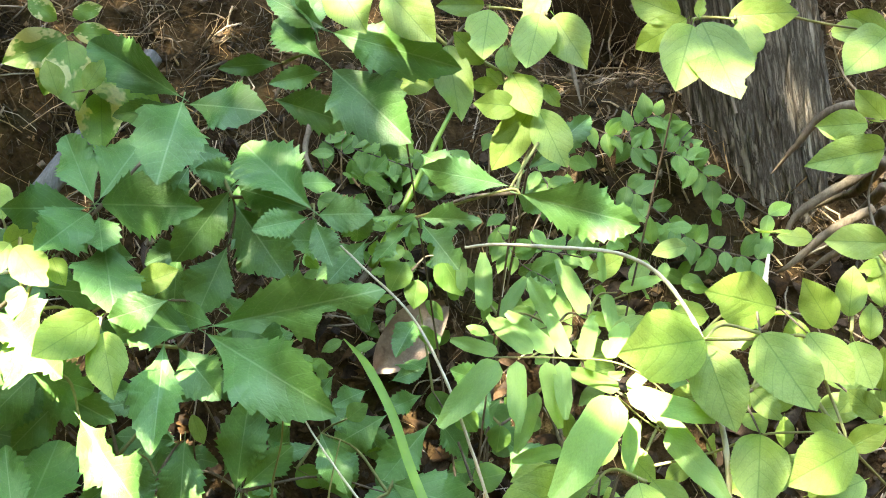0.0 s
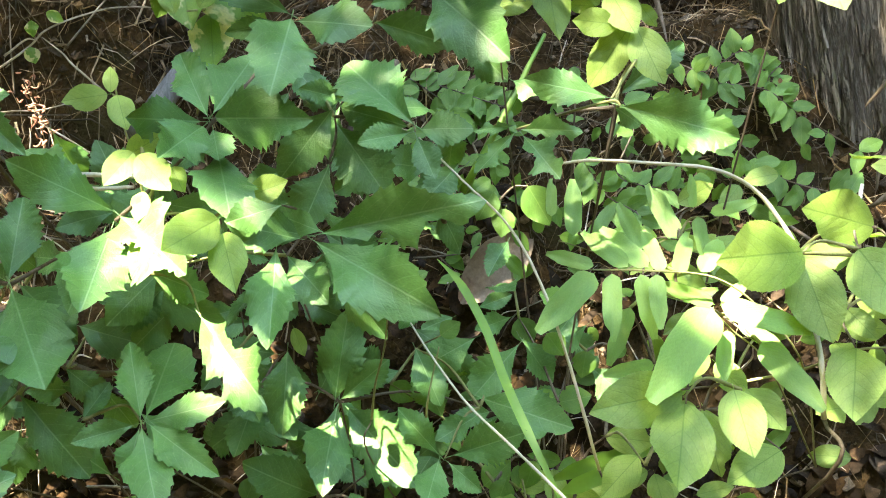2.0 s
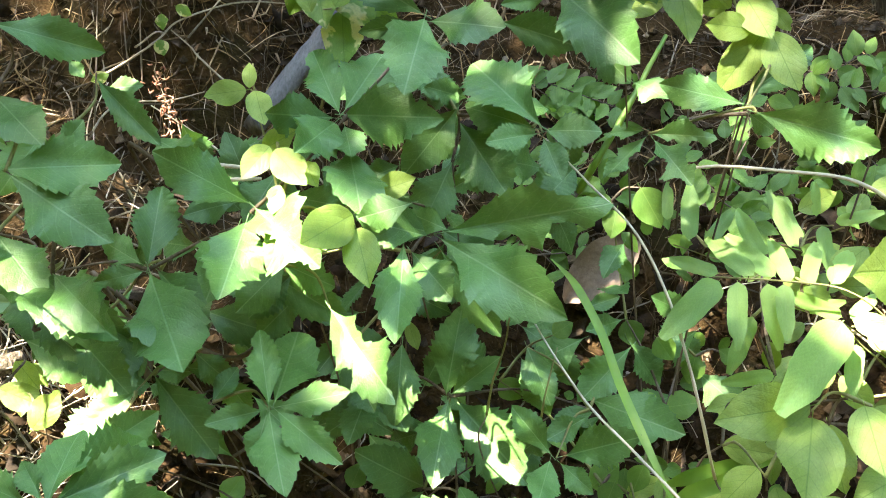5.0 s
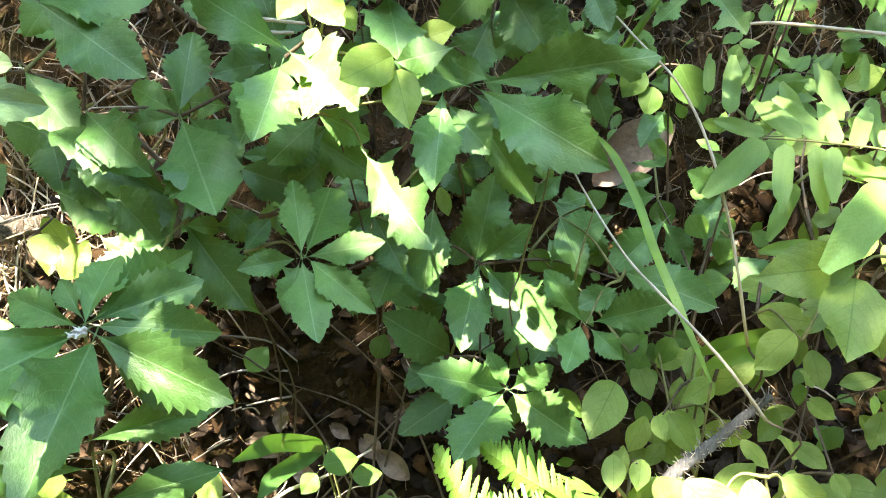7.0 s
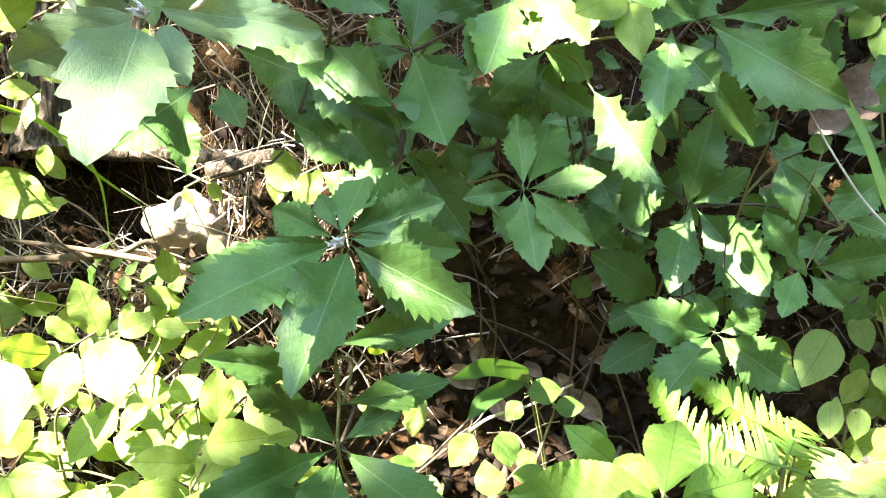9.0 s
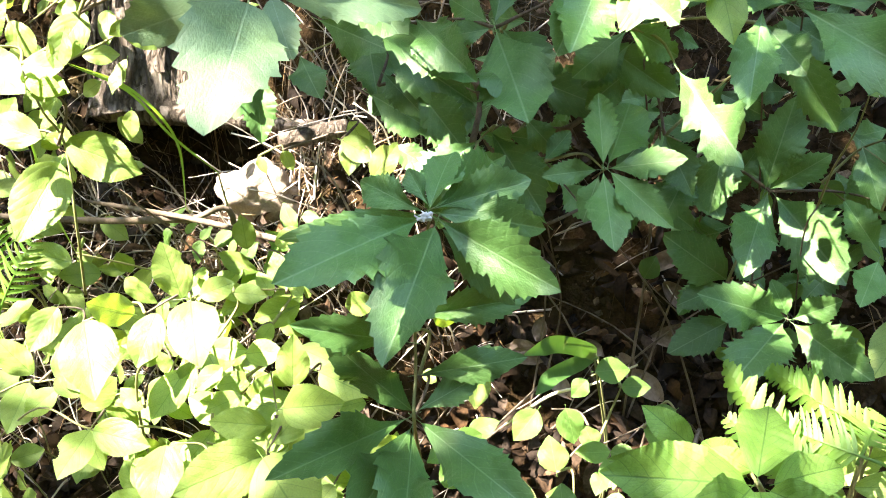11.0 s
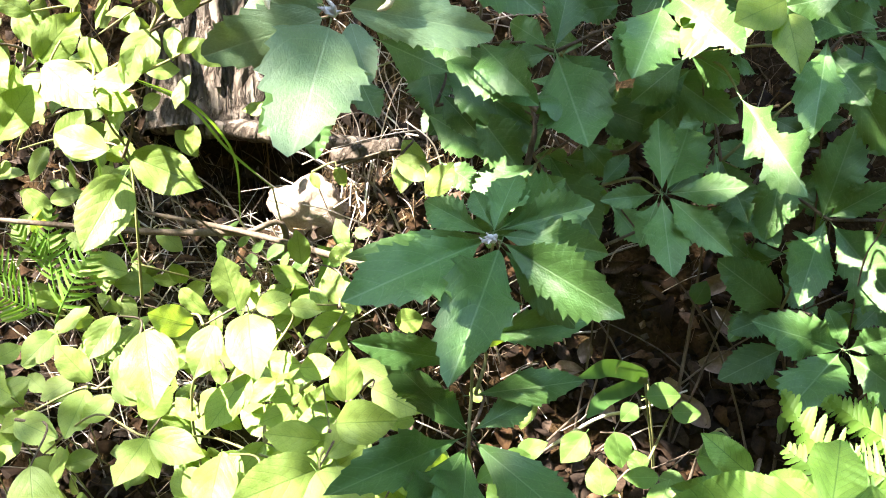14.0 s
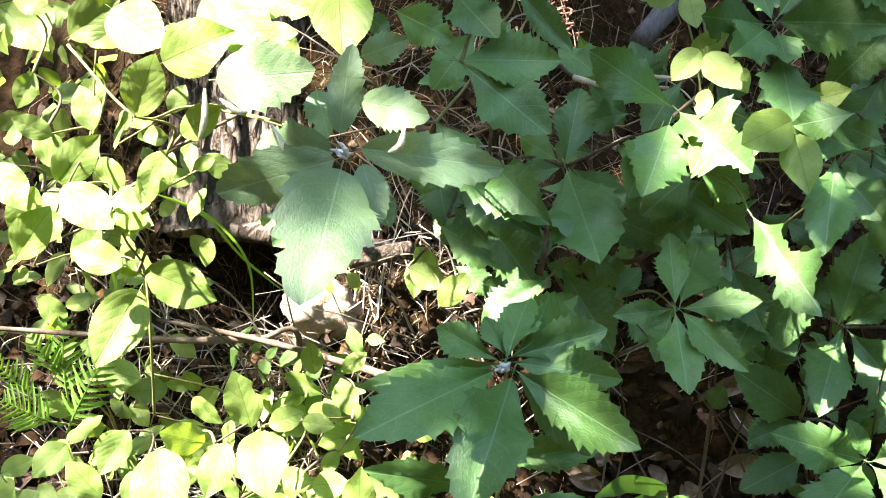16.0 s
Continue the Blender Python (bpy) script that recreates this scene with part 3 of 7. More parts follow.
leaves(oak_b, "oak_leaf", [
    (-0.200, 0.790, 0.573, -0.186, 0.821, 0.664, 0.051, 2),
    (-0.195, 0.791, 0.572, -0.144, 0.800, 0.616, 0.037, 11),
    (-0.246, 0.794, 0.632, -0.244, 0.729, 0.577, 0.045, -10),
    (-0.277, 0.780, 0.595, -0.291, 0.714, 0.563, 0.040, -8),
    (-0.158, 0.697, 0.481, -0.226, 0.646, 0.531, 0.048, -10),
    (-0.158, 0.694, 0.477, -0.186, 0.592, 0.494, 0.057, 1),
    (-0.149, 0.697, 0.476, -0.075, 0.619, 0.495, 0.051, 6),
    (-0.156, 0.700, 0.483, -0.173, 0.697, 0.522, 0.023, 0),
    (-0.150, 0.699, 0.480, -0.109, 0.692, 0.520, 0.031, 8),
    (-0.225, 0.764, 0.462, -0.277, 0.721, 0.534, 0.053, -6),
])
leaves(oak_b, "oak_leaf", [
    (-0.224, 0.761, 0.458, -0.268, 0.716, 0.454, 0.034, -1),
    (-0.216, 0.754, 0.411, -0.262, 0.687, 0.415, 0.044, -1),
    (-0.072, 0.705, 0.573, -0.004, 0.684, 0.620, 0.043, 5),
    (-0.085, 0.704, 0.574, -0.125, 0.714, 0.622, 0.031, -6),
    (-0.086, 0.701, 0.569, -0.096, 0.640, 0.567, 0.033, 8),
    (-0.076, 0.701, 0.567, -0.044, 0.668, 0.562, 0.025, 14),
    (-0.044, 0.808, 0.563, 0.048, 0.762, 0.562, 0.056, 8),
    (-0.004, 0.857, 0.600, -0.058, 0.805, 0.561, 0.045, 1),
    (-0.116, 0.826, 0.615, -0.087, 0.783, 0.572, 0.037, -2),
    (-0.050, 0.782, 0.560, -0.091, 0.749, 0.553, 0.029, 0),
])
twigs(oak_b, [(0.000, 0.000, 0.000, -0.216, 0.754, 0.411), (0.000, 0.000, 0.000, -0.224, 0.762, 0.460), (-0.224, 0.762, 0.460, -0.154, 0.697, 0.479), (-0.224, 0.762, 0.460, -0.195, 0.790, 0.570), (-0.195, 0.790, 0.570, -0.047, 0.795, 0.561), (-0.047, 0.795, 0.561, -0.080, 0.703, 0.571), (-0.195, 0.790, 0.570, -0.277, 0.780, 0.595), (-0.047, 0.795, 0.561, -0.116, 0.826, 0.615), (-0.277, 0.780, 0.595, -0.246, 0.794, 0.632), (-0.047, 0.795, 0.561, -0.004, 0.857, 0.600), (0.000, 0.000, 0.000, -0.385, 0.624, 0.678), (-0.385, 0.624, 0.678, -0.323, 0.602, 0.693)])

oak_c = plant(OAK_C, -0.48, 0.76)
leaves(oak_c, "oak_leaf", [
    (-0.621, 0.975, 0.844, -0.577, 0.983, 0.848, 0.026, 6),
    (-0.665, 0.985, 0.874, -0.646, 0.979, 0.858, 0.018, -8),
    (-0.446, 0.674, 0.779, -0.383, 0.575, 0.751, 0.069, -3),
    (-0.448, 0.677, 0.785, -0.452, 0.741, 0.838, 0.042, 21),
    (-0.444, 0.684, 0.776, -0.383, 0.636, 0.756, 0.046, 7),
    (-0.452, 0.674, 0.780, -0.491, 0.655, 0.777, 0.023, -19),
    (-0.458, 0.685, 0.781, -0.508, 0.708, 0.792, 0.031, -8),
    (-0.359, 0.679, 0.827, -0.364, 0.607, 0.803, 0.043, -15),
    (-0.511, 0.609, 0.906, -0.432, 0.641, 0.901, 0.048, 11),
    (-0.509, 0.608, 0.903, -0.427, 0.584, 0.860, 0.054, 4),
    (-0.512, 0.644, 1.010, -0.446, 0.682, 0.978, 0.034, 17),
    (-0.536, 0.654, 0.951, -0.480, 0.607, 0.935, 0.043, -2),
])
leaves(oak_c, "oak_leaf", [
    (-0.527, 0.637, 0.794, -0.421, 0.543, 0.807, 0.054, -4),
    (-0.566, 0.649, 0.827, -0.507, 0.598, 0.803, 0.047, 0),
    (-0.538, 0.678, 0.706, -0.473, 0.635, 0.675, 0.048, -10),
    (-0.582, 0.695, 0.707, -0.532, 0.668, 0.687, 0.034, -7),
    (-0.440, 0.599, 0.705, -0.479, 0.539, 0.690, 0.042, -16),
    (-0.437, 0.511, 0.712, -0.388, 0.532, 0.738, 0.034, 20),
    (-0.443, 0.638, 0.693, -0.377, 0.595, 0.641, 0.049, -11),
    (-0.431, 0.699, 0.676, -0.392, 0.688, 0.645, 0.029, -1),
    (-0.408, 0.691, 0.553, -0.465, 0.692, 0.609, 0.044, 3),
    (-0.379, 0.764, 0.737, -0.287, 0.733, 0.699, 0.044, 10),
])
leaves(oak_c, "oak_leaf", [
    (-0.433, 0.744, 0.694, -0.354, 0.717, 0.687, 0.041, 13),
    (-0.339, 0.749, 0.741, -0.375, 0.706, 0.714, 0.036, -8),
    (-0.273, 0.780, 0.572, -0.322, 0.737, 0.550, 0.040, -13),
    (-0.579, 0.888, 0.885, -0.498, 0.837, 0.834, 0.034, 3),
    (-0.571, 0.760, 0.875, -0.590, 0.699, 0.843, 0.041, -27),
    (-0.558, 0.756, 0.859, -0.540, 0.782, 0.881, 0.022, 29),
    (-0.590, 0.701, 0.748, -0.473, 0.670, 0.702, 0.053, 9),
    (-0.600, 0.691, 0.684, -0.517, 0.679, 0.655, 0.050, -4),
    (-0.458, 0.716, 0.757, -0.396, 0.666, 0.730, 0.048, -4),
    (-0.449, 0.678, 0.771, -0.387, 0.590, 0.749, 0.062, -9),
])
leaves(oak_c, "oak_leaf", [
    (-0.500, 0.746, 0.737, -0.489, 0.745, 0.765, 0.017, 16),
    (-0.429, 0.750, 0.684, -0.384, 0.737, 0.665, 0.029, 5),
    (-0.490, 0.602, 0.818, -0.420, 0.542, 0.810, 0.043, 2),
    (-0.657, 0.705, 0.757, -0.566, 0.678, 0.747, 0.050, 2),
    (-0.632, 0.754, 0.724, -0.590, 0.688, 0.687, 0.050, -22),
    (-0.546, 0.752, 0.680, -0.503, 0.686, 0.644, 0.049, -11),
    (-0.464, 0.739, 0.626, -0.411, 0.734, 0.629, 0.030, 7),
    (-0.594, 0.765, 0.669, -0.610, 0.706, 0.651, 0.036, -20),
    (-0.305, 0.773, 0.631, -0.265, 0.723, 0.598, 0.041, 5),
    (-0.341, 0.740, 0.758, -0.376, 0.684, 0.735, 0.040, -13),
])
leaves(oak_c, "oak_leaf", [
    (-0.336, 0.760, 0.713, -0.369, 0.707, 0.694, 0.037, -14),
    (-0.460, 0.746, 0.616, -0.485, 0.715, 0.639, 0.026, -10),
    (-0.709, 0.694, 0.716, -0.740, 0.585, 0.708, 0.065, -25),
    (-0.859, 0.839, 0.617, -0.836, 0.783, 0.533, 0.047, -28),
    (-0.727, 0.756, 0.685, -0.680, 0.706, 0.668, 0.040, -7),
    (-0.667, 0.595, 0.823, -0.667, 0.547, 0.761, 0.039, -19),
    (-0.276, 0.782, 0.594, -0.237, 0.734, 0.566, 0.038, 5),
    (-0.208, 0.839, 0.722, -0.142, 0.785, 0.654, 0.043, 10),
    (-0.089, 0.830, 0.519, -0.115, 0.834, 0.587, 0.042, -7),
])
twigs(oak_c, [(0.000, 0.000, 0.000, -0.408, 0.691, 0.553), (0.000, 0.000, 0.000, -0.462, 0.742, 0.621), (-0.408, 0.691, 0.553, -0.274, 0.781, 0.583), (-0.462, 0.742, 0.621, -0.431, 0.699, 0.676), (-0.462, 0.742, 0.621, -0.546, 0.752, 0.680), (-0.274, 0.781, 0.583, -0.305, 0.773, 0.631), (-0.546, 0.752, 0.680, -0.594, 0.765, 0.669), (-0.431, 0.699, 0.676, -0.431, 0.747, 0.689), (-0.431, 0.699, 0.676, -0.443, 0.638, 0.693), (-0.546, 0.752, 0.680, -0.591, 0.693, 0.695), (-0.591, 0.693, 0.695, -0.538, 0.678, 0.706), (-0.546, 0.752, 0.680, -0.500, 0.746, 0.737), (-0.305, 0.773, 0.631, -0.336, 0.760, 0.713), (-0.443, 0.638, 0.693, -0.440, 0.599, 0.705), (-0.336, 0.760, 0.713, -0.379, 0.764, 0.737)])
twigs(oak_c, [(-0.594, 0.765, 0.669, -0.632, 0.754, 0.724), (-0.500, 0.746, 0.737, -0.458, 0.716, 0.757), (-0.591, 0.693, 0.695, -0.590, 0.701, 0.748), (-0.632, 0.754, 0.724, -0.727, 0.756, 0.685), (-0.336, 0.760, 0.713, -0.340, 0.745, 0.749), (-0.458, 0.716, 0.757, -0.449, 0.679, 0.779), (-0.727, 0.756, 0.685, -0.709, 0.694, 0.716), (-0.440, 0.599, 0.705, -0.437, 0.511, 0.712), (-0.632, 0.754, 0.724, -0.657, 0.705, 0.757), (0.000, 0.000, 0.000, -0.089, 0.830, 0.519), (-0.449, 0.679, 0.779, -0.527, 0.637, 0.794), (-0.305, 0.773, 0.631, -0.208, 0.839, 0.722), (-0.727, 0.756, 0.685, -0.859, 0.839, 0.617), (-0.527, 0.637, 0.794, -0.490, 0.602, 0.818), (-0.527, 0.637, 0.794, -0.566, 0.649, 0.827)])
twigs(oak_c, [(-0.449, 0.679, 0.779, -0.359, 0.679, 0.827), (-0.566, 0.649, 0.827, -0.565, 0.758, 0.867), (-0.566, 0.649, 0.827, -0.667, 0.595, 0.823), (-0.565, 0.758, 0.867, -0.579, 0.888, 0.885), (-0.490, 0.602, 0.818, -0.510, 0.608, 0.905), (-0.510, 0.608, 0.905, -0.536, 0.654, 0.951), (-0.536, 0.654, 0.951, -0.512, 0.644, 1.010)])

oak_d = plant(OAK_D, -0.40, 0.44)
stem(oak_d, 0.0020, [(-0.379, 0.377, 0.788), (-0.408, 0.391, 0.690), (-0.414, 0.386, 0.623), (-0.408, 0.362, 0.591), (-0.453, 0.438, 0.411), (-0.509, 0.549, 0.079)])
leaves(oak_d, "oak_leaf", [
    (-0.385, 0.373, 0.787, -0.415, 0.267, 0.817, 0.047, -22),
    (-0.375, 0.374, 0.782, -0.347, 0.260, 0.798, 0.048, -32),
    (-0.373, 0.378, 0.785, -0.285, 0.347, 0.775, 0.042, 0),
    (-0.378, 0.388, 0.783, -0.308, 0.406, 0.775, 0.032, -2),
    (-0.381, 0.389, 0.787, -0.354, 0.471, 0.779, 0.039, 13),
    (-0.388, 0.384, 0.785, -0.445, 0.400, 0.791, 0.027, -3),
    (-0.378, 0.390, 0.769, -0.320, 0.381, 0.722, 0.027, -12),
    (-0.406, 0.386, 0.684, -0.324, 0.417, 0.700, 0.029, 3),
    (-0.381, 0.382, 0.791, -0.389, 0.444, 0.809, 0.029, 9),
    (-0.382, 0.390, 0.785, -0.328, 0.437, 0.788, 0.032, 4),
])
leaves(oak_d, "oak_leaf", [
    (-0.387, 0.385, 0.782, -0.446, 0.311, 0.803, 0.022, -17),
    (-0.382, 0.382, 0.793, -0.407, 0.404, 0.805, 0.016, 2),
    (-0.416, 0.385, 0.656, -0.468, 0.320, 0.714, 0.029, -2),
    (-0.411, 0.367, 0.599, -0.453, 0.335, 0.689, 0.036, 8),
    (-0.414, 0.361, 0.595, -0.453, 0.242, 0.648, 0.039, -3),
    (-0.410, 0.358, 0.588, -0.394, 0.228, 0.627, 0.039, -22),
    (-0.408, 0.357, 0.586, -0.350, 0.229, 0.633, 0.042, -33),
    (-0.403, 0.364, 0.591, -0.287, 0.301, 0.609, 0.042, -14),
    (-0.407, 0.369, 0.599, -0.367, 0.406, 0.616, 0.025, 4),
    (-0.411, 0.386, 0.621, -0.327, 0.402, 0.651, 0.029, 1),
])
twigs(oak_d, [(0.000, 0.000, 0.000, -0.409, 0.363, 0.593), (0.000, 0.000, 0.000, -0.509, 0.549, 0.079), (-0.409, 0.363, 0.593, -0.411, 0.386, 0.621), (-0.411, 0.386, 0.621, -0.411, 0.386, 0.670), (-0.411, 0.386, 0.670, -0.381, 0.383, 0.784)])

oak_f = plant(OAK_F, -0.59, 0.54)
stem(oak_f, 0.0014, [(-0.445, 0.336, 0.957), (-0.491, 0.369, 0.946), (-0.617, 0.460, 0.910), (-0.841, 0.613, 0.834), (-1.175, 0.779, 0.675)])
leaves(oak_f, "young_leaf", [
    (-0.451, 0.330, 0.954, -0.532, 0.307, 0.931, 0.034, -25),
    (-0.442, 0.322, 0.953, -0.403, 0.229, 0.943, 0.053, -40),
    (-0.439, 0.340, 0.958, -0.371, 0.397, 0.924, 0.030, 20),
    (-0.437, 0.336, 0.950, -0.418, 0.317, 0.926, 0.020, -19),
    (-0.451, 0.339, 0.966, -0.447, 0.360, 1.012, 0.021, 32),
    (-0.458, 0.340, 0.954, -0.544, 0.361, 0.941, 0.033, -17),
    (-0.606, 0.417, 0.957, -0.524, 0.419, 0.967, 0.048, 25),
    (-0.620, 0.611, 0.859, -0.554, 0.616, 0.849, 0.041, 16),
    (-0.635, 0.567, 0.887, -0.609, 0.537, 0.860, 0.030, -22),
    (-0.637, 0.649, 0.888, -0.591, 0.659, 0.903, 0.031, 32),
])
leaves(oak_f, "oak_leaf", [
    (-0.604, 0.668, 0.927, -0.545, 0.661, 0.905, 0.040, 13),
    (-0.665, 0.704, 0.913, -0.637, 0.705, 0.891, 0.022, 5),
])

oak_e = plant(OAK_E, 0.04, 0.83)
stem(oak_e, 0.0018, [(-0.016, 0.733, 0.899), (0.027, 0.728, 0.916), (0.060, 0.731, 0.924), (0.067, 0.729, 0.920)])
stem(oak_e, 0.0018, [(0.058, 0.731, 0.923), (0.079, 0.780, 0.932), (0.102, 0.864, 0.923)])
leaves(oak_e, "oak_leaf", [
    (0.069, 0.729, 0.920, 0.166, 0.716, 0.898, 0.046, 24),
    (0.058, 0.733, 0.926, -0.011, 0.722, 0.946, 0.030, -18),
    (0.106, 1.000, 0.838, 0.185, 1.044, 0.888, 0.039, 16),
    (0.068, 0.767, 0.906, 0.095, 0.778, 0.885, 0.020, 28),
])
leaves(oak_e, "eaten_leaf", [
    (-0.013, 0.732, 0.899, 0.031, 0.704, 0.911, 0.024, 13),
    (-0.017, 0.732, 0.897, -0.050, 0.708, 0.870, 0.020, -8),
    (-0.011, 0.730, 0.895, 0.017, 0.688, 0.877, 0.034, 4),
    (-0.018, 0.734, 0.902, -0.053, 0.743, 0.894, 0.014, -16),
])
twigs(oak_e, [(0.000, 0.000, 0.000, 0.106, 1.000, 0.838), (0.000, 0.000, 0.000, 0.068, 0.767, 0.906), (0.068, 0.767, 0.906, -0.015, 0.732, 0.898), (0.068, 0.767, 0.906, 0.102, 0.864, 0.923), (0.068, 0.767, 0.906, 0.065, 0.730, 0.922)])

viburnum_top = plant(VIBURNUM_TOP, 0.06, 0.95)
stem(viburnum_top, 0.0016, [(0.116, 0.953, 1.062), (0.086, 0.932, 1.018), (0.066, 0.900, 0.972), (0.086, 0.856, 0.953)])
leaves(viburnum_top, "ovate_leaf", [
    (-0.088, 0.891, 1.061, -0.059, 0.832, 1.031, 0.043, 16),
    (-0.040, 0.885, 1.050, -0.002, 0.836, 1.020, 0.042, 14),
    (-0.033, 0.927, 0.954, 0.007, 0.909, 0.965, 0.027, 22),
    (0.014, 0.923, 0.993, 0.025, 0.854, 0.944, 0.037, 2),
    (0.089, 0.855, 0.951, 0.052, 0.841, 0.898, 0.035, -1),
    (0.095, 0.855, 0.951, 0.117, 0.813, 0.911, 0.036, 16),
    (0.078, 0.856, 0.953, 0.037, 0.840, 0.963, 0.027, -18),
    (0.073, 0.879, 0.977, 0.091, 0.834, 0.953, 0.033, 15),
    (0.105, 0.904, 0.960, 0.121, 0.894, 0.941, 0.016, 15),
    (0.053, 0.916, 1.028, 0.043, 0.857, 0.998, 0.040, 6),
])
leaves(viburnum_top, "ovate_leaf", [
    (0.100, 0.913, 1.025, 0.083, 0.853, 0.991, 0.041, 10),
    (0.113, 0.912, 1.023, 0.134, 0.853, 0.994, 0.039, 27),
    (0.105, 0.944, 1.042, 0.090, 0.910, 1.018, 0.026, 3),
    (0.049, 0.914, 0.978, 0.020, 0.907, 1.009, 0.025, -19),
    (0.068, 0.921, 0.993, 0.072, 0.889, 0.974, 0.022, 15),
    (0.050, 0.938, 1.028, 0.006, 0.919, 1.032, 0.022, -31),
    (0.063, 0.914, 0.956, 0.037, 0.916, 0.958, 0.016, -21),
    (0.069, 0.924, 0.955, 0.053, 0.932, 0.969, 0.014, -22),
])
twigs(viburnum_top, [(0.000, 0.000, 0.000, -0.033, 0.927, 0.954), (0.000, 0.000, 0.000, 0.105, 0.904, 0.960), (0.105, 0.904, 0.960, 0.087, 0.856, 0.952), (0.105, 0.904, 0.960, 0.062, 0.918, 0.971), (0.087, 0.856, 0.952, 0.073, 0.879, 0.977), (0.062, 0.918, 0.971, 0.014, 0.923, 0.993), (0.014, 0.923, 0.993, 0.052, 0.927, 1.028), (0.052, 0.927, 1.028, 0.106, 0.912, 1.024), (0.106, 0.912, 1.024, 0.105, 0.944, 1.042), (0.014, 0.923, 0.993, -0.040, 0.885, 1.050), (-0.040, 0.885, 1.050, -0.088, 0.891, 1.061)])

viburnum_right = plant(VIBURNUM_RIGHT, 0.18, 0.76)
stem(viburnum_right, 0.0022, [(0.386, 0.730, 0.620), (0.364, 0.698, 0.691), (0.358, 0.735, 0.720), (0.329, 0.741, 0.776), (0.300, 0.742, 0.776), (0.225, 0.709, 0.797)])
stem(viburnum_right, 0.0020, [(0.399, 0.682, 0.660), (0.345, 0.668, 0.719), (0.334, 0.719, 0.732)])
stem(viburnum_right, 0.0018, [(0.325, 0.689, 0.715), (0.279, 0.689, 0.712), (0.251, 0.715, 0.673), (0.189, 0.726, 0.646)])
stem(viburnum_right, 0.0020, [(-0.002, 0.746, 0.506), (0.008, 0.686, 0.491), (0.021, 0.685, 0.450), (0.052, 0.703, 0.374)])
leaves(viburnum_right, "ovate_leaf", [
    (0.223, 0.845, 1.029, 0.198, 0.783, 0.993, 0.045, 1),
    (0.231, 0.846, 1.031, 0.245, 0.768, 0.988, 0.054, 17),
    (0.218, 0.847, 1.034, 0.177, 0.857, 1.006, 0.029, -21),
    (0.213, 0.849, 1.036, 0.173, 0.878, 1.048, 0.031, -33),
    (0.272, 0.865, 1.028, 0.270, 0.819, 1.003, 0.031, 25),
    (0.234, 0.868, 1.031, 0.239, 0.875, 1.047, 0.011, 0),
    (0.268, 0.888, 1.028, 0.324, 0.868, 1.036, 0.034, 25),
    (0.301, 0.912, 1.034, 0.339, 0.917, 1.047, 0.024, 25),
    (0.433, 0.916, 1.006, 0.377, 0.865, 0.988, 0.047, 5),
    (0.450, 1.059, 0.866, 0.494, 1.024, 0.865, 0.023, 34),
])
leaves(viburnum_right, "ovate_leaf", [
    (0.482, 1.012, 0.886, 0.421, 0.993, 0.889, 0.034, -20),
    (0.480, 0.962, 0.874, 0.382, 0.902, 0.882, 0.041, -19),
    (0.528, 1.060, 0.873, 0.494, 1.077, 0.906, 0.030, -35),
    (0.555, 1.154, 0.953, 0.508, 1.167, 0.977, 0.032, -37),
    (0.487, 1.156, 0.952, 0.535, 1.158, 0.959, 0.029, 16),
    (0.318, 0.788, 0.781, 0.241, 0.762, 0.814, 0.053, -15),
    (0.219, 0.692, 0.807, 0.140, 0.639, 0.831, 0.059, -2),
    (0.226, 0.707, 0.792, 0.237, 0.643, 0.752, 0.046, 23),
    (0.280, 0.727, 0.791, 0.296, 0.640, 0.774, 0.054, 24),
    (0.329, 0.743, 0.781, 0.349, 0.689, 0.762, 0.037, 27),
])
leaves(viburnum_right, "ovate_leaf", [
    (0.380, 0.756, 0.764, 0.377, 0.704, 0.749, 0.033, 32),
    (0.369, 0.779, 0.765, 0.335, 0.780, 0.812, 0.035, -34),
    (0.404, 0.773, 0.755, 0.407, 0.788, 0.786, 0.021, -19),
    (0.394, 0.800, 0.764, 0.399, 0.821, 0.808, 0.030, -14),
    (0.428, 0.803, 0.772, 0.420, 0.821, 0.809, 0.025, -20),
    (0.272, 0.673, 0.725, 0.247, 0.601, 0.713, 0.046, 24),
    (0.332, 0.635, 0.742, 0.266, 0.593, 0.743, 0.047, 5),
    (0.336, 0.671, 0.724, 0.311, 0.680, 0.742, 0.019, -22),
    (0.336, 0.651, 0.728, 0.359, 0.641, 0.755, 0.022, -3),
    (0.294, 0.755, 0.713, 0.314, 0.726, 0.699, 0.023, 16),
])
leaves(viburnum_right, "ovate_leaf", [
    (0.349, 0.638, 0.705, 0.301, 0.617, 0.703, 0.032, 8),
    (0.401, 0.776, 0.853, 0.346, 0.779, 0.855, 0.033, -8),
    (0.432, 0.820, 0.808, 0.403, 0.819, 0.804, 0.018, -11),
    (0.259, 0.812, 0.736, 0.310, 0.793, 0.745, 0.033, 9),
    (0.162, 0.725, 0.688, 0.134, 0.696, 0.672, 0.026, 12),
    (0.087, 0.725, 0.638, 0.132, 0.687, 0.653, 0.036, 13),
    (0.404, 0.736, 0.725, 0.398, 0.735, 0.768, 0.026, -35),
    (0.424, 0.757, 0.678, 0.392, 0.769, 0.702, 0.025, -26),
    (0.367, 0.816, 0.704, 0.356, 0.836, 0.744, 0.028, -27),
    (0.271, 0.803, 0.673, 0.298, 0.801, 0.714, 0.030, -1),
])
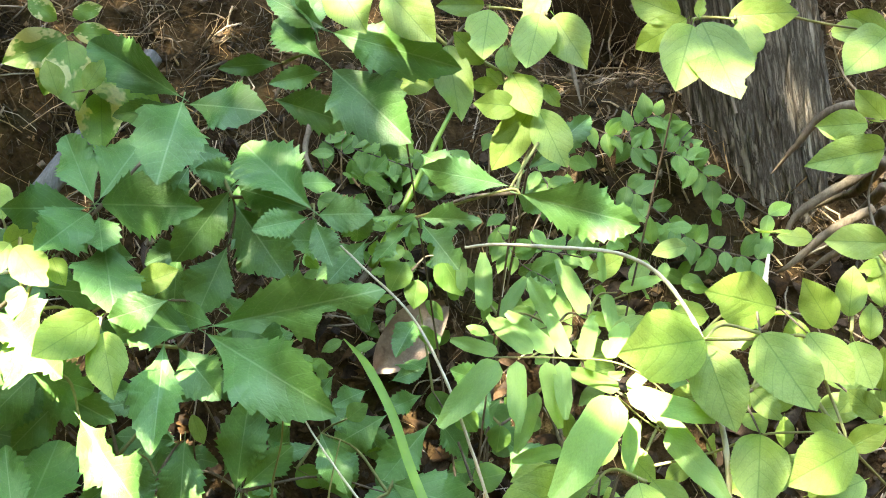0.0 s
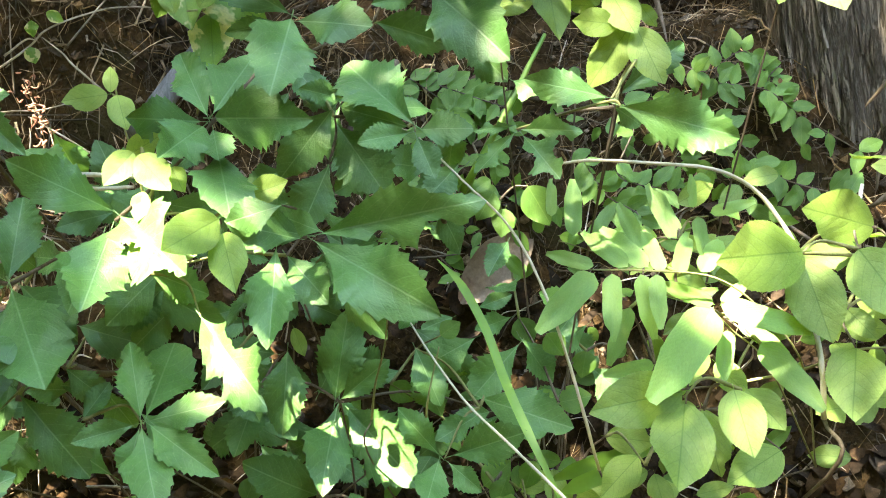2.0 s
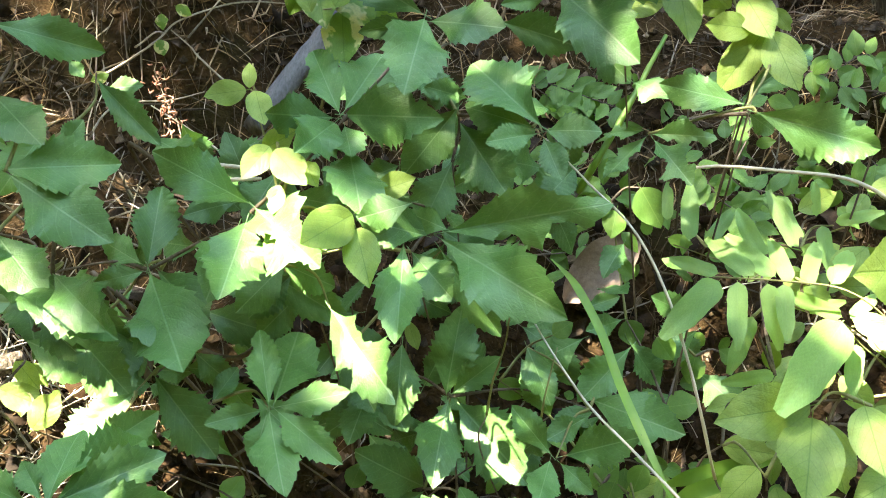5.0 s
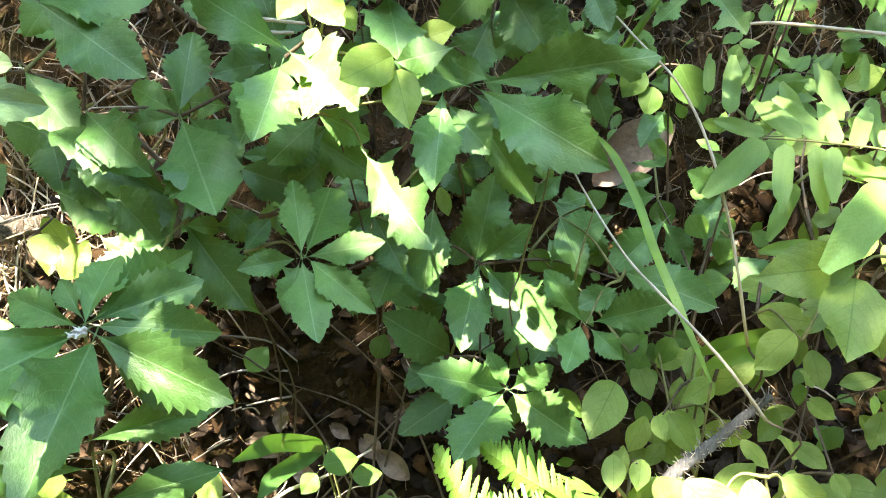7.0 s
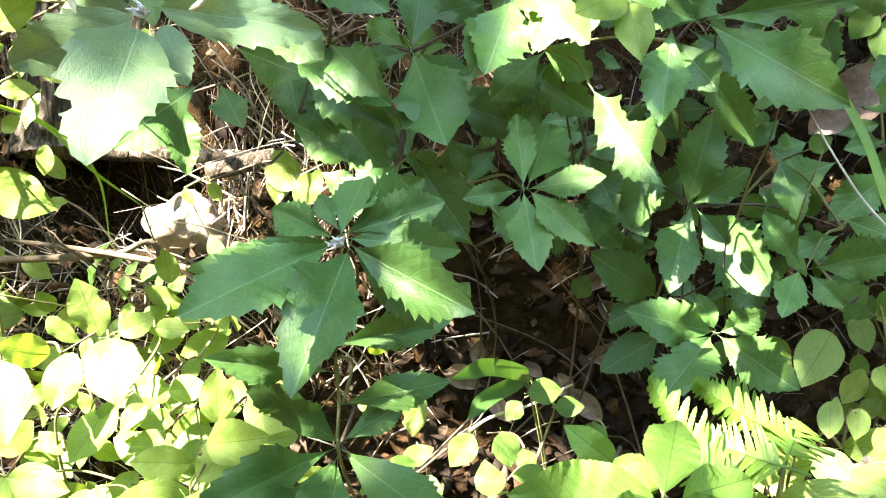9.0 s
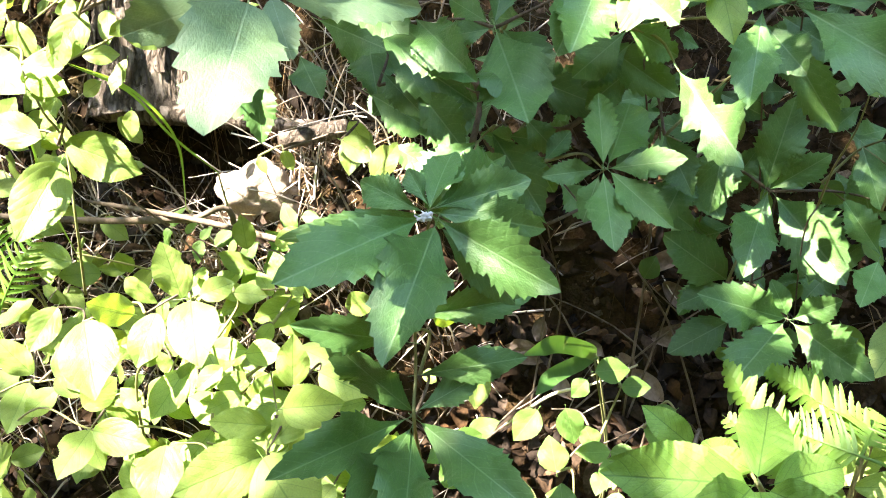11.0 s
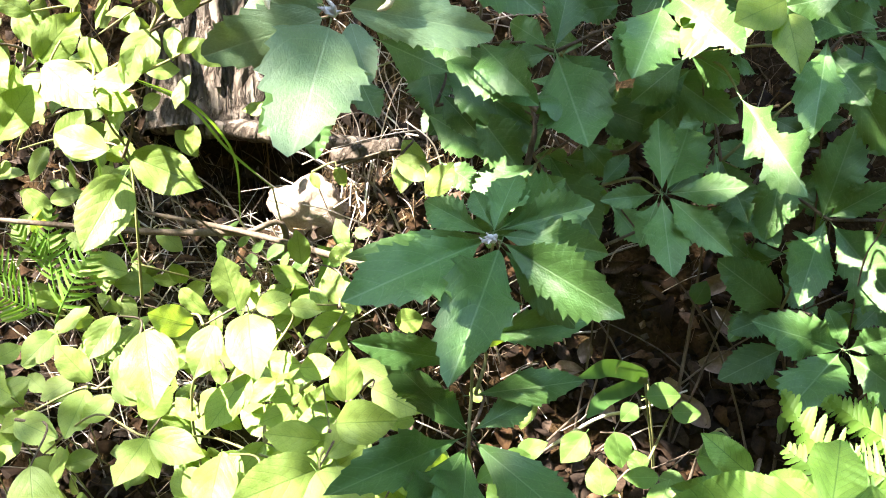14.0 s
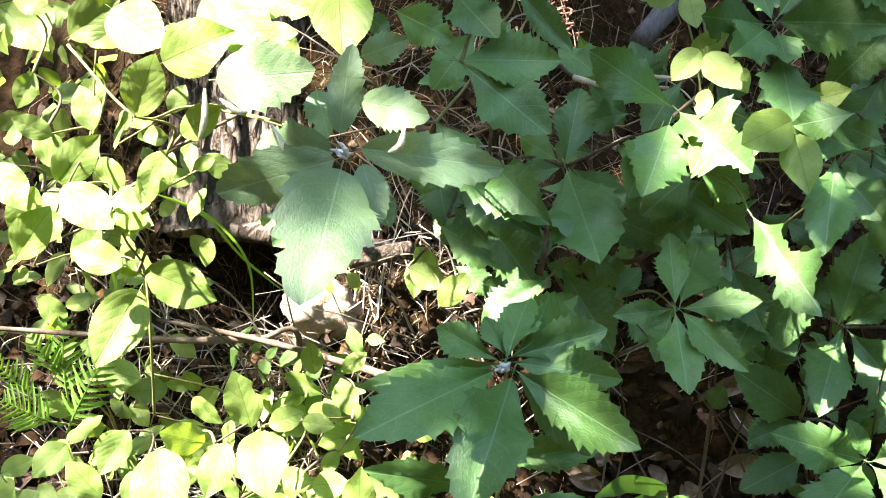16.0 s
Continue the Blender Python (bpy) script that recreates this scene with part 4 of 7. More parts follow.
leaves(viburnum_right, "ovate_leaf", [
    (0.117, 0.618, 0.719, 0.041, 0.587, 0.724, 0.044, 2),
    (0.119, 0.614, 0.710, 0.101, 0.534, 0.697, 0.050, 8),
    (0.159, 0.623, 0.718, 0.163, 0.567, 0.698, 0.036, 20),
    (0.149, 0.663, 0.666, 0.159, 0.619, 0.628, 0.032, 20),
    (0.091, 0.636, 0.635, 0.057, 0.601, 0.622, 0.030, 8),
    (0.176, 0.642, 0.704, 0.194, 0.596, 0.701, 0.029, 15),
    (0.071, 0.690, 0.612, 0.116, 0.676, 0.617, 0.028, 5),
    (0.102, 0.615, 0.635, 0.108, 0.584, 0.620, 0.021, 8),
    (0.170, 0.718, 0.677, 0.195, 0.690, 0.661, 0.025, 5),
    (0.205, 0.620, 0.658, 0.157, 0.587, 0.653, 0.035, 14),
])
leaves(viburnum_right, "ovate_leaf", [
    (-0.044, 0.717, 0.487, -0.068, 0.649, 0.478, 0.044, 7),
    (-0.025, 0.734, 0.501, -0.009, 0.700, 0.484, 0.025, 8),
    (0.014, 0.688, 0.491, 0.017, 0.706, 0.513, 0.017, 0),
    (0.022, 0.689, 0.489, 0.046, 0.704, 0.497, 0.018, -4),
    (0.009, 0.684, 0.488, 0.003, 0.649, 0.479, 0.022, 14),
    (0.014, 0.685, 0.487, 0.031, 0.640, 0.473, 0.029, 14),
    (-0.004, 0.755, 0.484, 0.031, 0.756, 0.504, 0.024, -4),
    (-0.039, 0.643, 0.423, -0.032, 0.666, 0.450, 0.021, -9),
    (-0.033, 0.563, 0.488, 0.023, 0.554, 0.517, 0.033, -8),
    (0.033, 0.530, 0.516, -0.028, 0.477, 0.543, 0.051, 4),
])
leaves(viburnum_right, "ovate_leaf", [
    (-0.063, 0.537, 0.502, -0.024, 0.506, 0.512, 0.030, 0),
    (-0.108, 0.481, 0.518, -0.065, 0.475, 0.558, 0.035, -10),
    (-0.049, 0.575, 0.530, -0.048, 0.542, 0.519, 0.021, 4),
    (-0.025, 0.577, 0.526, -0.027, 0.547, 0.520, 0.019, 2),
    (-0.012, 0.556, 0.528, 0.004, 0.526, 0.517, 0.021, 12),
    (0.005, 0.529, 0.555, 0.059, 0.499, 0.533, 0.039, 1),
    (0.064, 0.556, 0.539, 0.068, 0.519, 0.523, 0.025, 11),
    (0.090, 0.562, 0.540, 0.125, 0.537, 0.530, 0.027, 8),
    (-0.039, 0.473, 0.560, 0.012, 0.455, 0.557, 0.032, 5),
    (-0.085, 0.449, 0.543, -0.022, 0.453, 0.564, 0.025, -8),
])
leaves(viburnum_right, "ovate_leaf", [
    (0.105, 0.530, 0.526, 0.106, 0.495, 0.515, 0.022, 21),
    (0.094, 0.568, 0.479, 0.102, 0.541, 0.475, 0.017, 12),
    (0.021, 0.473, 0.544, 0.028, 0.448, 0.543, 0.016, 9),
    (0.055, 0.496, 0.531, 0.057, 0.467, 0.525, 0.018, 13),
    (-0.083, 0.458, 0.588, -0.113, 0.423, 0.585, 0.028, -2),
    (0.069, 0.634, 0.506, 0.091, 0.608, 0.499, 0.016, 7),
    (-0.010, 0.632, 0.527, -0.005, 0.606, 0.524, 0.016, 4),
    (0.043, 0.677, 0.536, 0.015, 0.645, 0.537, 0.025, -4),
    (0.002, 0.643, 0.521, 0.025, 0.612, 0.507, 0.024, 12),
    (0.133, 0.684, 0.520, 0.155, 0.662, 0.518, 0.019, 5),
])
leaves(viburnum_right, "ovate_leaf", [
    (0.144, 0.601, 0.509, 0.153, 0.576, 0.506, 0.016, 14),
    (-0.107, 0.445, 0.545, -0.090, 0.426, 0.548, 0.015, 0),
])
twigs(viburnum_right, [(0.000, 0.000, 0.000, 0.052, 0.703, 0.374), (0.000, 0.000, 0.000, 0.133, 0.684, 0.520), (0.133, 0.684, 0.520, 0.144, 0.601, 0.509), (0.052, 0.703, 0.374, -0.004, 0.755, 0.484), (-0.004, 0.755, 0.484, 0.015, 0.686, 0.489), (0.015, 0.686, 0.489, 0.069, 0.634, 0.506), (0.144, 0.601, 0.509, 0.094, 0.568, 0.479), (0.015, 0.686, 0.489, 0.043, 0.677, 0.536), (0.015, 0.686, 0.489, -0.039, 0.643, 0.423), (-0.004, 0.755, 0.484, -0.035, 0.726, 0.494), (0.043, 0.677, 0.536, -0.004, 0.638, 0.524), (0.094, 0.568, 0.479, 0.077, 0.559, 0.540), (0.043, 0.677, 0.536, 0.071, 0.690, 0.612), (0.077, 0.559, 0.540, 0.105, 0.530, 0.526), (0.071, 0.690, 0.612, 0.189, 0.726, 0.646)])
twigs(viburnum_right, [(0.071, 0.690, 0.612, 0.087, 0.725, 0.638), (0.077, 0.559, 0.540, 0.033, 0.530, 0.516), (0.033, 0.530, 0.516, -0.033, 0.563, 0.488), (0.071, 0.690, 0.612, 0.096, 0.626, 0.635), (-0.033, 0.563, 0.488, -0.029, 0.569, 0.528), (0.096, 0.626, 0.635, 0.149, 0.663, 0.666), (0.189, 0.726, 0.646, 0.166, 0.721, 0.682), (0.189, 0.726, 0.646, 0.271, 0.803, 0.673), (0.149, 0.663, 0.666, 0.205, 0.620, 0.658), (0.033, 0.530, 0.516, 0.055, 0.496, 0.531), (0.033, 0.530, 0.516, 0.005, 0.529, 0.555), (-0.033, 0.563, 0.488, -0.063, 0.537, 0.502), (0.055, 0.496, 0.531, 0.021, 0.473, 0.544), (0.271, 0.803, 0.673, 0.294, 0.755, 0.713), (0.149, 0.663, 0.666, 0.168, 0.632, 0.711)])
twigs(viburnum_right, [(0.294, 0.755, 0.713, 0.272, 0.673, 0.725), (0.168, 0.632, 0.711, 0.118, 0.616, 0.715), (0.271, 0.803, 0.673, 0.259, 0.812, 0.736), (0.294, 0.755, 0.713, 0.367, 0.816, 0.704), (0.367, 0.816, 0.704, 0.424, 0.757, 0.678), (0.294, 0.755, 0.713, 0.334, 0.719, 0.732), (0.334, 0.719, 0.732, 0.336, 0.671, 0.724), (0.021, 0.473, 0.544, -0.039, 0.473, 0.560), (0.336, 0.671, 0.724, 0.339, 0.641, 0.725), (-0.063, 0.537, 0.502, -0.108, 0.481, 0.518), (0.424, 0.757, 0.678, 0.404, 0.736, 0.725), (0.259, 0.812, 0.736, 0.318, 0.788, 0.781), (0.318, 0.788, 0.781, 0.280, 0.727, 0.791), (0.280, 0.727, 0.791, 0.223, 0.703, 0.799), (-0.108, 0.481, 0.518, -0.096, 0.447, 0.544)])
twigs(viburnum_right, [(0.318, 0.788, 0.781, 0.329, 0.743, 0.781), (0.404, 0.736, 0.725, 0.387, 0.777, 0.762), (-0.096, 0.447, 0.544, -0.083, 0.458, 0.588), (0.387, 0.777, 0.762, 0.428, 0.803, 0.772), (0.428, 0.803, 0.772, 0.432, 0.820, 0.808), (0.432, 0.820, 0.808, 0.401, 0.776, 0.853), (0.432, 0.820, 0.808, 0.480, 0.962, 0.874), (0.480, 0.962, 0.874, 0.450, 1.059, 0.866), (0.480, 0.962, 0.874, 0.482, 1.012, 0.886), (0.000, 0.000, 0.000, 0.224, 0.851, 1.032), (0.482, 1.012, 0.886, 0.528, 1.060, 0.873), (0.224, 0.851, 1.032, 0.270, 0.876, 1.028), (0.270, 0.876, 1.028, 0.301, 0.912, 1.034), (0.301, 0.912, 1.034, 0.433, 0.916, 1.006), (0.528, 1.060, 0.873, 0.487, 1.156, 0.952)])
twigs(viburnum_right, [(0.487, 1.156, 0.952, 0.555, 1.154, 0.953)])

viburnum_left = plant(VIBURNUM_LEFT, -0.35, 0.82)
stem(viburnum_left, 0.0015, [(-0.334, 0.895, 1.008), (-0.314, 0.904, 0.982), (-0.307, 0.898, 0.946), (-0.341, 0.944, 0.879), (-0.357, 0.954, 0.832)])
stem(viburnum_left, 0.0015, [(-0.363, 0.777, 0.940), (-0.359, 0.760, 0.908), (-0.342, 0.732, 0.875), (-0.331, 0.713, 0.839), (-0.321, 0.712, 0.793)])
leaves(viburnum_left, "varied_leaf", [
    (-0.332, 0.895, 1.008, -0.381, 0.866, 0.991, 0.034, -25),
    (-0.331, 0.893, 1.004, -0.309, 0.829, 0.966, 0.045, -8),
    (-0.340, 0.902, 1.021, -0.367, 0.911, 1.040, 0.020, -13),
    (-0.325, 0.896, 1.011, -0.295, 0.915, 1.005, 0.021, 28),
    (-0.337, 0.903, 1.000, -0.362, 0.891, 0.953, 0.030, -16),
    (-0.314, 0.905, 0.983, -0.249, 0.849, 0.965, 0.052, 10),
    (-0.307, 0.892, 0.958, -0.293, 0.830, 0.922, 0.040, -6),
    (-0.333, 0.923, 1.020, -0.306, 0.927, 1.029, 0.018, 23),
])
leaves(viburnum_left, "ovate_leaf", [
    (-0.252, 0.744, 0.832, -0.214, 0.737, 0.850, 0.026, 14),
    (-0.362, 0.757, 0.924, -0.362, 0.768, 0.944, 0.013, 18),
])
leaves(viburnum_left, "ovate_leaf", [
    (-0.356, 0.756, 0.922, -0.341, 0.725, 0.904, 0.023, -7),
    (-0.364, 0.755, 0.923, -0.393, 0.730, 0.926, 0.023, -22),
    (-0.347, 0.732, 0.876, -0.314, 0.725, 0.897, 0.023, 27),
    (-0.335, 0.716, 0.886, -0.351, 0.683, 0.872, 0.024, -14),
    (-0.328, 0.706, 0.887, -0.292, 0.669, 0.873, 0.029, 1),
    (-0.322, 0.692, 0.861, -0.325, 0.671, 0.844, 0.016, -12),
    (-0.247, 0.642, 0.861, -0.273, 0.588, 0.863, 0.036, -20),
    (-0.244, 0.637, 0.851, -0.224, 0.584, 0.835, 0.030, -2),
    (-0.307, 0.722, 0.870, -0.292, 0.697, 0.860, 0.018, 0),
    (-0.274, 0.672, 0.833, -0.290, 0.649, 0.818, 0.019, -15),
])
leaves(viburnum_left, "ovate_leaf", [
    (-0.257, 0.652, 0.834, -0.275, 0.662, 0.857, 0.019, 1),
    (-0.306, 0.679, 0.834, -0.320, 0.632, 0.816, 0.031, -16),
    (-0.339, 0.684, 0.831, -0.316, 0.669, 0.818, 0.019, 8),
    (-0.244, 0.823, 0.642, -0.233, 0.809, 0.614, 0.016, 3),
    (-0.693, 0.785, 0.587, -0.666, 0.772, 0.557, 0.025, -3),
    (-0.585, 0.642, 0.614, -0.560, 0.664, 0.647, 0.029, 24),
    (-0.650, 0.694, 0.619, -0.603, 0.691, 0.602, 0.030, -4),
    (-0.316, 0.816, 0.976, -0.327, 0.830, 1.004, 0.020, 4),
    (-0.295, 0.821, 0.980, -0.280, 0.835, 1.002, 0.018, 26),
])
twigs(viburnum_left, [(0.000, 0.000, 0.000, -0.244, 0.823, 0.642), (0.000, 0.000, 0.000, -0.321, 0.712, 0.793), (0.000, 0.000, 0.000, -0.585, 0.642, 0.614), (-0.321, 0.712, 0.793, -0.252, 0.744, 0.832), (0.000, 0.000, 0.000, -0.357, 0.954, 0.832), (-0.585, 0.642, 0.614, -0.650, 0.694, 0.619), (-0.321, 0.712, 0.793, -0.322, 0.685, 0.842), (-0.322, 0.685, 0.842, -0.274, 0.672, 0.833), (-0.650, 0.694, 0.619, -0.693, 0.785, 0.587), (-0.322, 0.685, 0.842, -0.329, 0.719, 0.880), (-0.274, 0.672, 0.833, -0.249, 0.644, 0.848), (-0.329, 0.719, 0.880, -0.360, 0.756, 0.923), (-0.357, 0.954, 0.832, -0.307, 0.892, 0.958), (-0.307, 0.892, 0.958, -0.305, 0.818, 0.978), (-0.307, 0.892, 0.958, -0.330, 0.902, 1.007)])

viburnum_low = plant(VIBURNUM_LOW, -0.68, 0.48)
stem(viburnum_low, 0.0018, [(-0.639, 0.521, 0.542), (-0.674, 0.442, 0.590), (-0.718, 0.401, 0.539), (-0.736, 0.378, 0.491), (-0.726, 0.337, 0.306)])
stem(viburnum_low, 0.0018, [(-0.884, 0.298, 0.446), (-0.823, 0.332, 0.494), (-0.744, 0.324, 0.500), (-0.715, 0.368, 0.467), (-0.654, 0.371, 0.463), (-0.551, 0.336, 0.522)])
stem(viburnum_low, 0.0015, [(-0.610, 0.438, 0.511), (-0.575, 0.390, 0.500), (-0.549, 0.339, 0.524), (-0.567, 0.360, 0.395)])
stem(viburnum_low, 0.0015, [(-0.670, 0.432, 0.593), (-0.669, 0.391, 0.562), (-0.712, 0.369, 0.499)])
leaves(viburnum_low, "ovate_leaf", [
    (-0.688, 0.433, 0.590, -0.703, 0.446, 0.646, 0.036, 30),
    (-0.674, 0.442, 0.590, -0.640, 0.457, 0.603, 0.024, 6),
    (-0.656, 0.469, 0.576, -0.622, 0.474, 0.577, 0.021, -4),
    (-0.668, 0.424, 0.599, -0.619, 0.362, 0.595, 0.048, -30),
    (-0.714, 0.395, 0.595, -0.727, 0.362, 0.632, 0.031, 3),
    (-0.740, 0.362, 0.608, -0.680, 0.300, 0.597, 0.052, -35),
    (-0.863, 0.367, 0.495, -0.890, 0.363, 0.540, 0.031, 19),
    (-0.853, 0.419, 0.547, -0.858, 0.370, 0.527, 0.032, -27),
    (-0.689, 0.399, 0.600, -0.679, 0.347, 0.584, 0.033, -24),
    (-0.814, 0.377, 0.540, -0.774, 0.349, 0.516, 0.033, -19),
])
leaves(viburnum_low, "ovate_leaf", [
    (-0.865, 0.360, 0.488, -0.847, 0.304, 0.478, 0.036, -42),
    (-0.831, 0.364, 0.487, -0.843, 0.325, 0.482, 0.025, -20),
    (-0.912, 0.301, 0.483, -0.855, 0.300, 0.479, 0.034, -11),
    (-0.826, 0.251, 0.503, -0.777, 0.199, 0.478, 0.045, -40),
    (-0.732, 0.314, 0.514, -0.724, 0.259, 0.513, 0.033, -27),
    (-0.749, 0.321, 0.500, -0.720, 0.301, 0.476, 0.025, -18),
    (-0.729, 0.315, 0.514, -0.669, 0.319, 0.513, 0.035, -13),
    (-0.813, 0.355, 0.515, -0.768, 0.353, 0.516, 0.027, -2),
    (-0.770, 0.342, 0.504, -0.732, 0.362, 0.537, 0.032, 17),
    (-0.661, 0.384, 0.549, -0.670, 0.334, 0.530, 0.032, -22),
])
leaves(viburnum_low, "ovate_leaf", [
    (-0.657, 0.391, 0.554, -0.656, 0.358, 0.533, 0.023, -16),
    (-0.641, 0.317, 0.525, -0.613, 0.257, 0.521, 0.040, -27),
    (-0.639, 0.334, 0.510, -0.638, 0.290, 0.493, 0.028, -29),
    (-0.549, 0.339, 0.524, -0.580, 0.261, 0.553, 0.050, -10),
    (-0.541, 0.326, 0.537, -0.456, 0.266, 0.546, 0.063, -22),
    (-0.605, 0.307, 0.490, -0.592, 0.271, 0.474, 0.025, -27),
    (-0.563, 0.364, 0.529, -0.599, 0.335, 0.552, 0.031, -1),
    (-0.620, 0.402, 0.510, -0.644, 0.373, 0.509, 0.022, -12),
    (-0.625, 0.426, 0.508, -0.656, 0.407, 0.506, 0.022, -1),
    (-0.624, 0.427, 0.541, -0.583, 0.432, 0.553, 0.026, -4),
])
leaves(viburnum_low, "ovate_leaf", [
    (-0.568, 0.416, 0.525, -0.567, 0.432, 0.576, 0.032, 23),
    (-0.553, 0.379, 0.539, -0.491, 0.379, 0.566, 0.040, 0),
    (-0.555, 0.357, 0.516, -0.533, 0.393, 0.542, 0.030, 6),
    (-0.668, 0.427, 0.536, -0.630, 0.435, 0.537, 0.023, -2),
    (-0.681, 0.435, 0.521, -0.680, 0.460, 0.549, 0.022, 25),
    (-0.588, 0.463, 0.526, -0.543, 0.457, 0.523, 0.027, -6),
    (-0.539, 0.423, 0.547, -0.479, 0.406, 0.555, 0.038, -14),
    (-0.664, 0.530, 0.519, -0.683, 0.539, 0.542, 0.018, 24),
    (-0.719, 0.573, 0.538, -0.721, 0.580, 0.580, 0.026, 29),
    (-0.702, 0.601, 0.526, -0.680, 0.625, 0.539, 0.021, 24),
])
leaves(viburnum_low, "ovate_leaf", [
    (-0.661, 0.553, 0.511, -0.682, 0.571, 0.545, 0.027, 11),
    (-0.635, 0.542, 0.515, -0.652, 0.550, 0.534, 0.016, 11),
    (-0.764, 0.412, 0.515, -0.787, 0.399, 0.515, 0.016, -12),
    (-0.645, 0.273, 0.445, -0.643, 0.288, 0.460, 0.013, 27),
    (-0.594, 0.298, 0.440, -0.579, 0.322, 0.458, 0.020, 10),
    (-0.762, 0.365, 0.493, -0.730, 0.361, 0.468, 0.024, -25),
    (-0.651, 0.380, 0.472, -0.669, 0.348, 0.448, 0.026, -18),
    (-0.729, 0.373, 0.481, -0.754, 0.377, 0.501, 0.019, 26),
    (-0.676, 0.442, 0.493, -0.698, 0.416, 0.477, 0.023, -10),
    (-0.828, 0.406, 0.516, -0.843, 0.378, 0.494, 0.023, -29),
])
leaves(viburnum_low, "ovate_leaf", [
    (-0.538, 0.404, 0.492, -0.562, 0.378, 0.478, 0.023, -15),
    (-0.677, 0.468, 0.507, -0.681, 0.444, 0.482, 0.021, -15),
    (-0.653, 0.507, 0.502, -0.664, 0.485, 0.485, 0.018, -17),
    (-0.508, 0.367, 0.465, -0.517, 0.328, 0.458, 0.024, -10),
    (-0.531, 0.423, 0.444, -0.504, 0.413, 0.415, 0.024, -22),
    (-0.728, 0.421, 0.486, -0.744, 0.430, 0.506, 0.016, 15),
    (-0.498, 0.683, 0.323, -0.496, 0.645, 0.279, 0.035, -8),
    (-0.715, 0.839, 0.542, -0.696, 0.828, 0.517, 0.020, -12),
    (-0.721, 0.831, 0.537, -0.707, 0.784, 0.507, 0.034, -25),
    (-0.857, 0.796, 0.502, -0.844, 0.786, 0.482, 0.015, -10),
])
leaves(viburnum_low, "ovate_leaf", [
    (-0.828, 0.815, 0.505, -0.811, 0.804, 0.481, 0.019, -13),
])
twigs(viburnum_low, [(0.000, 0.000, 0.000, -0.726, 0.337, 0.306), (0.000, 0.000, 0.000, -0.567, 0.360, 0.395), (0.000, 0.000, 0.000, -0.498, 0.683, 0.323), (-0.567, 0.360, 0.395, -0.531, 0.423, 0.444), (-0.567, 0.360, 0.395, -0.651, 0.380, 0.472), (-0.651, 0.380, 0.472, -0.728, 0.421, 0.486), (-0.728, 0.421, 0.486, -0.676, 0.455, 0.500), (-0.567, 0.360, 0.395, -0.594, 0.298, 0.440), (-0.676, 0.455, 0.500, -0.653, 0.507, 0.502), (-0.728, 0.421, 0.486, -0.721, 0.371, 0.490), (-0.594, 0.298, 0.440, -0.645, 0.273, 0.445), (-0.653, 0.507, 0.502, -0.654, 0.542, 0.515), (-0.531, 0.423, 0.444, -0.508, 0.367, 0.465), (-0.651, 0.380, 0.472, -0.623, 0.418, 0.519), (-0.531, 0.423, 0.444, -0.538, 0.404, 0.492)])
twigs(viburnum_low, [(-0.728, 0.421, 0.486, -0.764, 0.412, 0.515), (-0.721, 0.371, 0.490, -0.766, 0.353, 0.499), (-0.676, 0.455, 0.500, -0.674, 0.431, 0.528), (-0.623, 0.418, 0.519, -0.588, 0.463, 0.526), (-0.594, 0.298, 0.440, -0.605, 0.307, 0.490), (-0.538, 0.404, 0.492, -0.568, 0.416, 0.525), (-0.766, 0.353, 0.499, -0.737, 0.317, 0.509), (-0.766, 0.353, 0.499, -0.853, 0.364, 0.490), (-0.654, 0.542, 0.515, -0.711, 0.587, 0.532), (-0.605, 0.307, 0.490, -0.640, 0.326, 0.518), (-0.853, 0.364, 0.490, -0.828, 0.406, 0.516), (-0.674, 0.431, 0.528, -0.659, 0.387, 0.551), (-0.828, 0.406, 0.516, -0.813, 0.366, 0.527), (-0.568, 0.416, 0.525, -0.558, 0.372, 0.534), (-0.558, 0.372, 0.534, -0.549, 0.340, 0.525)])
twigs(viburnum_low, [(-0.568, 0.416, 0.525, -0.539, 0.423, 0.547), (-0.674, 0.431, 0.528, -0.656, 0.469, 0.576), (-0.828, 0.406, 0.516, -0.853, 0.419, 0.547), (-0.853, 0.364, 0.490, -0.912, 0.301, 0.483), (-0.912, 0.301, 0.483, -0.826, 0.251, 0.503), (-0.656, 0.469, 0.576, -0.677, 0.433, 0.593), (-0.677, 0.433, 0.593, -0.701, 0.397, 0.598), (-0.701, 0.397, 0.598, -0.740, 0.362, 0.608), (0.000, 0.000, 0.000, -0.857, 0.796, 0.502), (-0.857, 0.796, 0.502, -0.828, 0.815, 0.505), (-0.828, 0.815, 0.505, -0.718, 0.835, 0.539)])

viburnum_far = plant(VIBURNUM_FAR, -0.83, 0.55)
stem(viburnum_far, 0.0020, [(-0.862, 0.505, 0.832), (-0.860, 0.499, 0.742), (-0.854, 0.505, 0.695), (-0.844, 0.474, 0.620), (-0.893, 0.485, 0.500)])
stem(viburnum_far, 0.0018, [(-0.485, 0.362, 0.951), (-0.685, 0.529, 0.874), (-0.763, 0.537, 0.873), (-0.774, 0.485, 0.885), (-0.870, 0.517, 0.934)])
stem(viburnum_far, 0.0015, [(-0.854, 0.533, 0.924), (-0.863, 0.503, 0.850), (-0.859, 0.456, 0.819), (-0.959, 0.458, 0.711)])
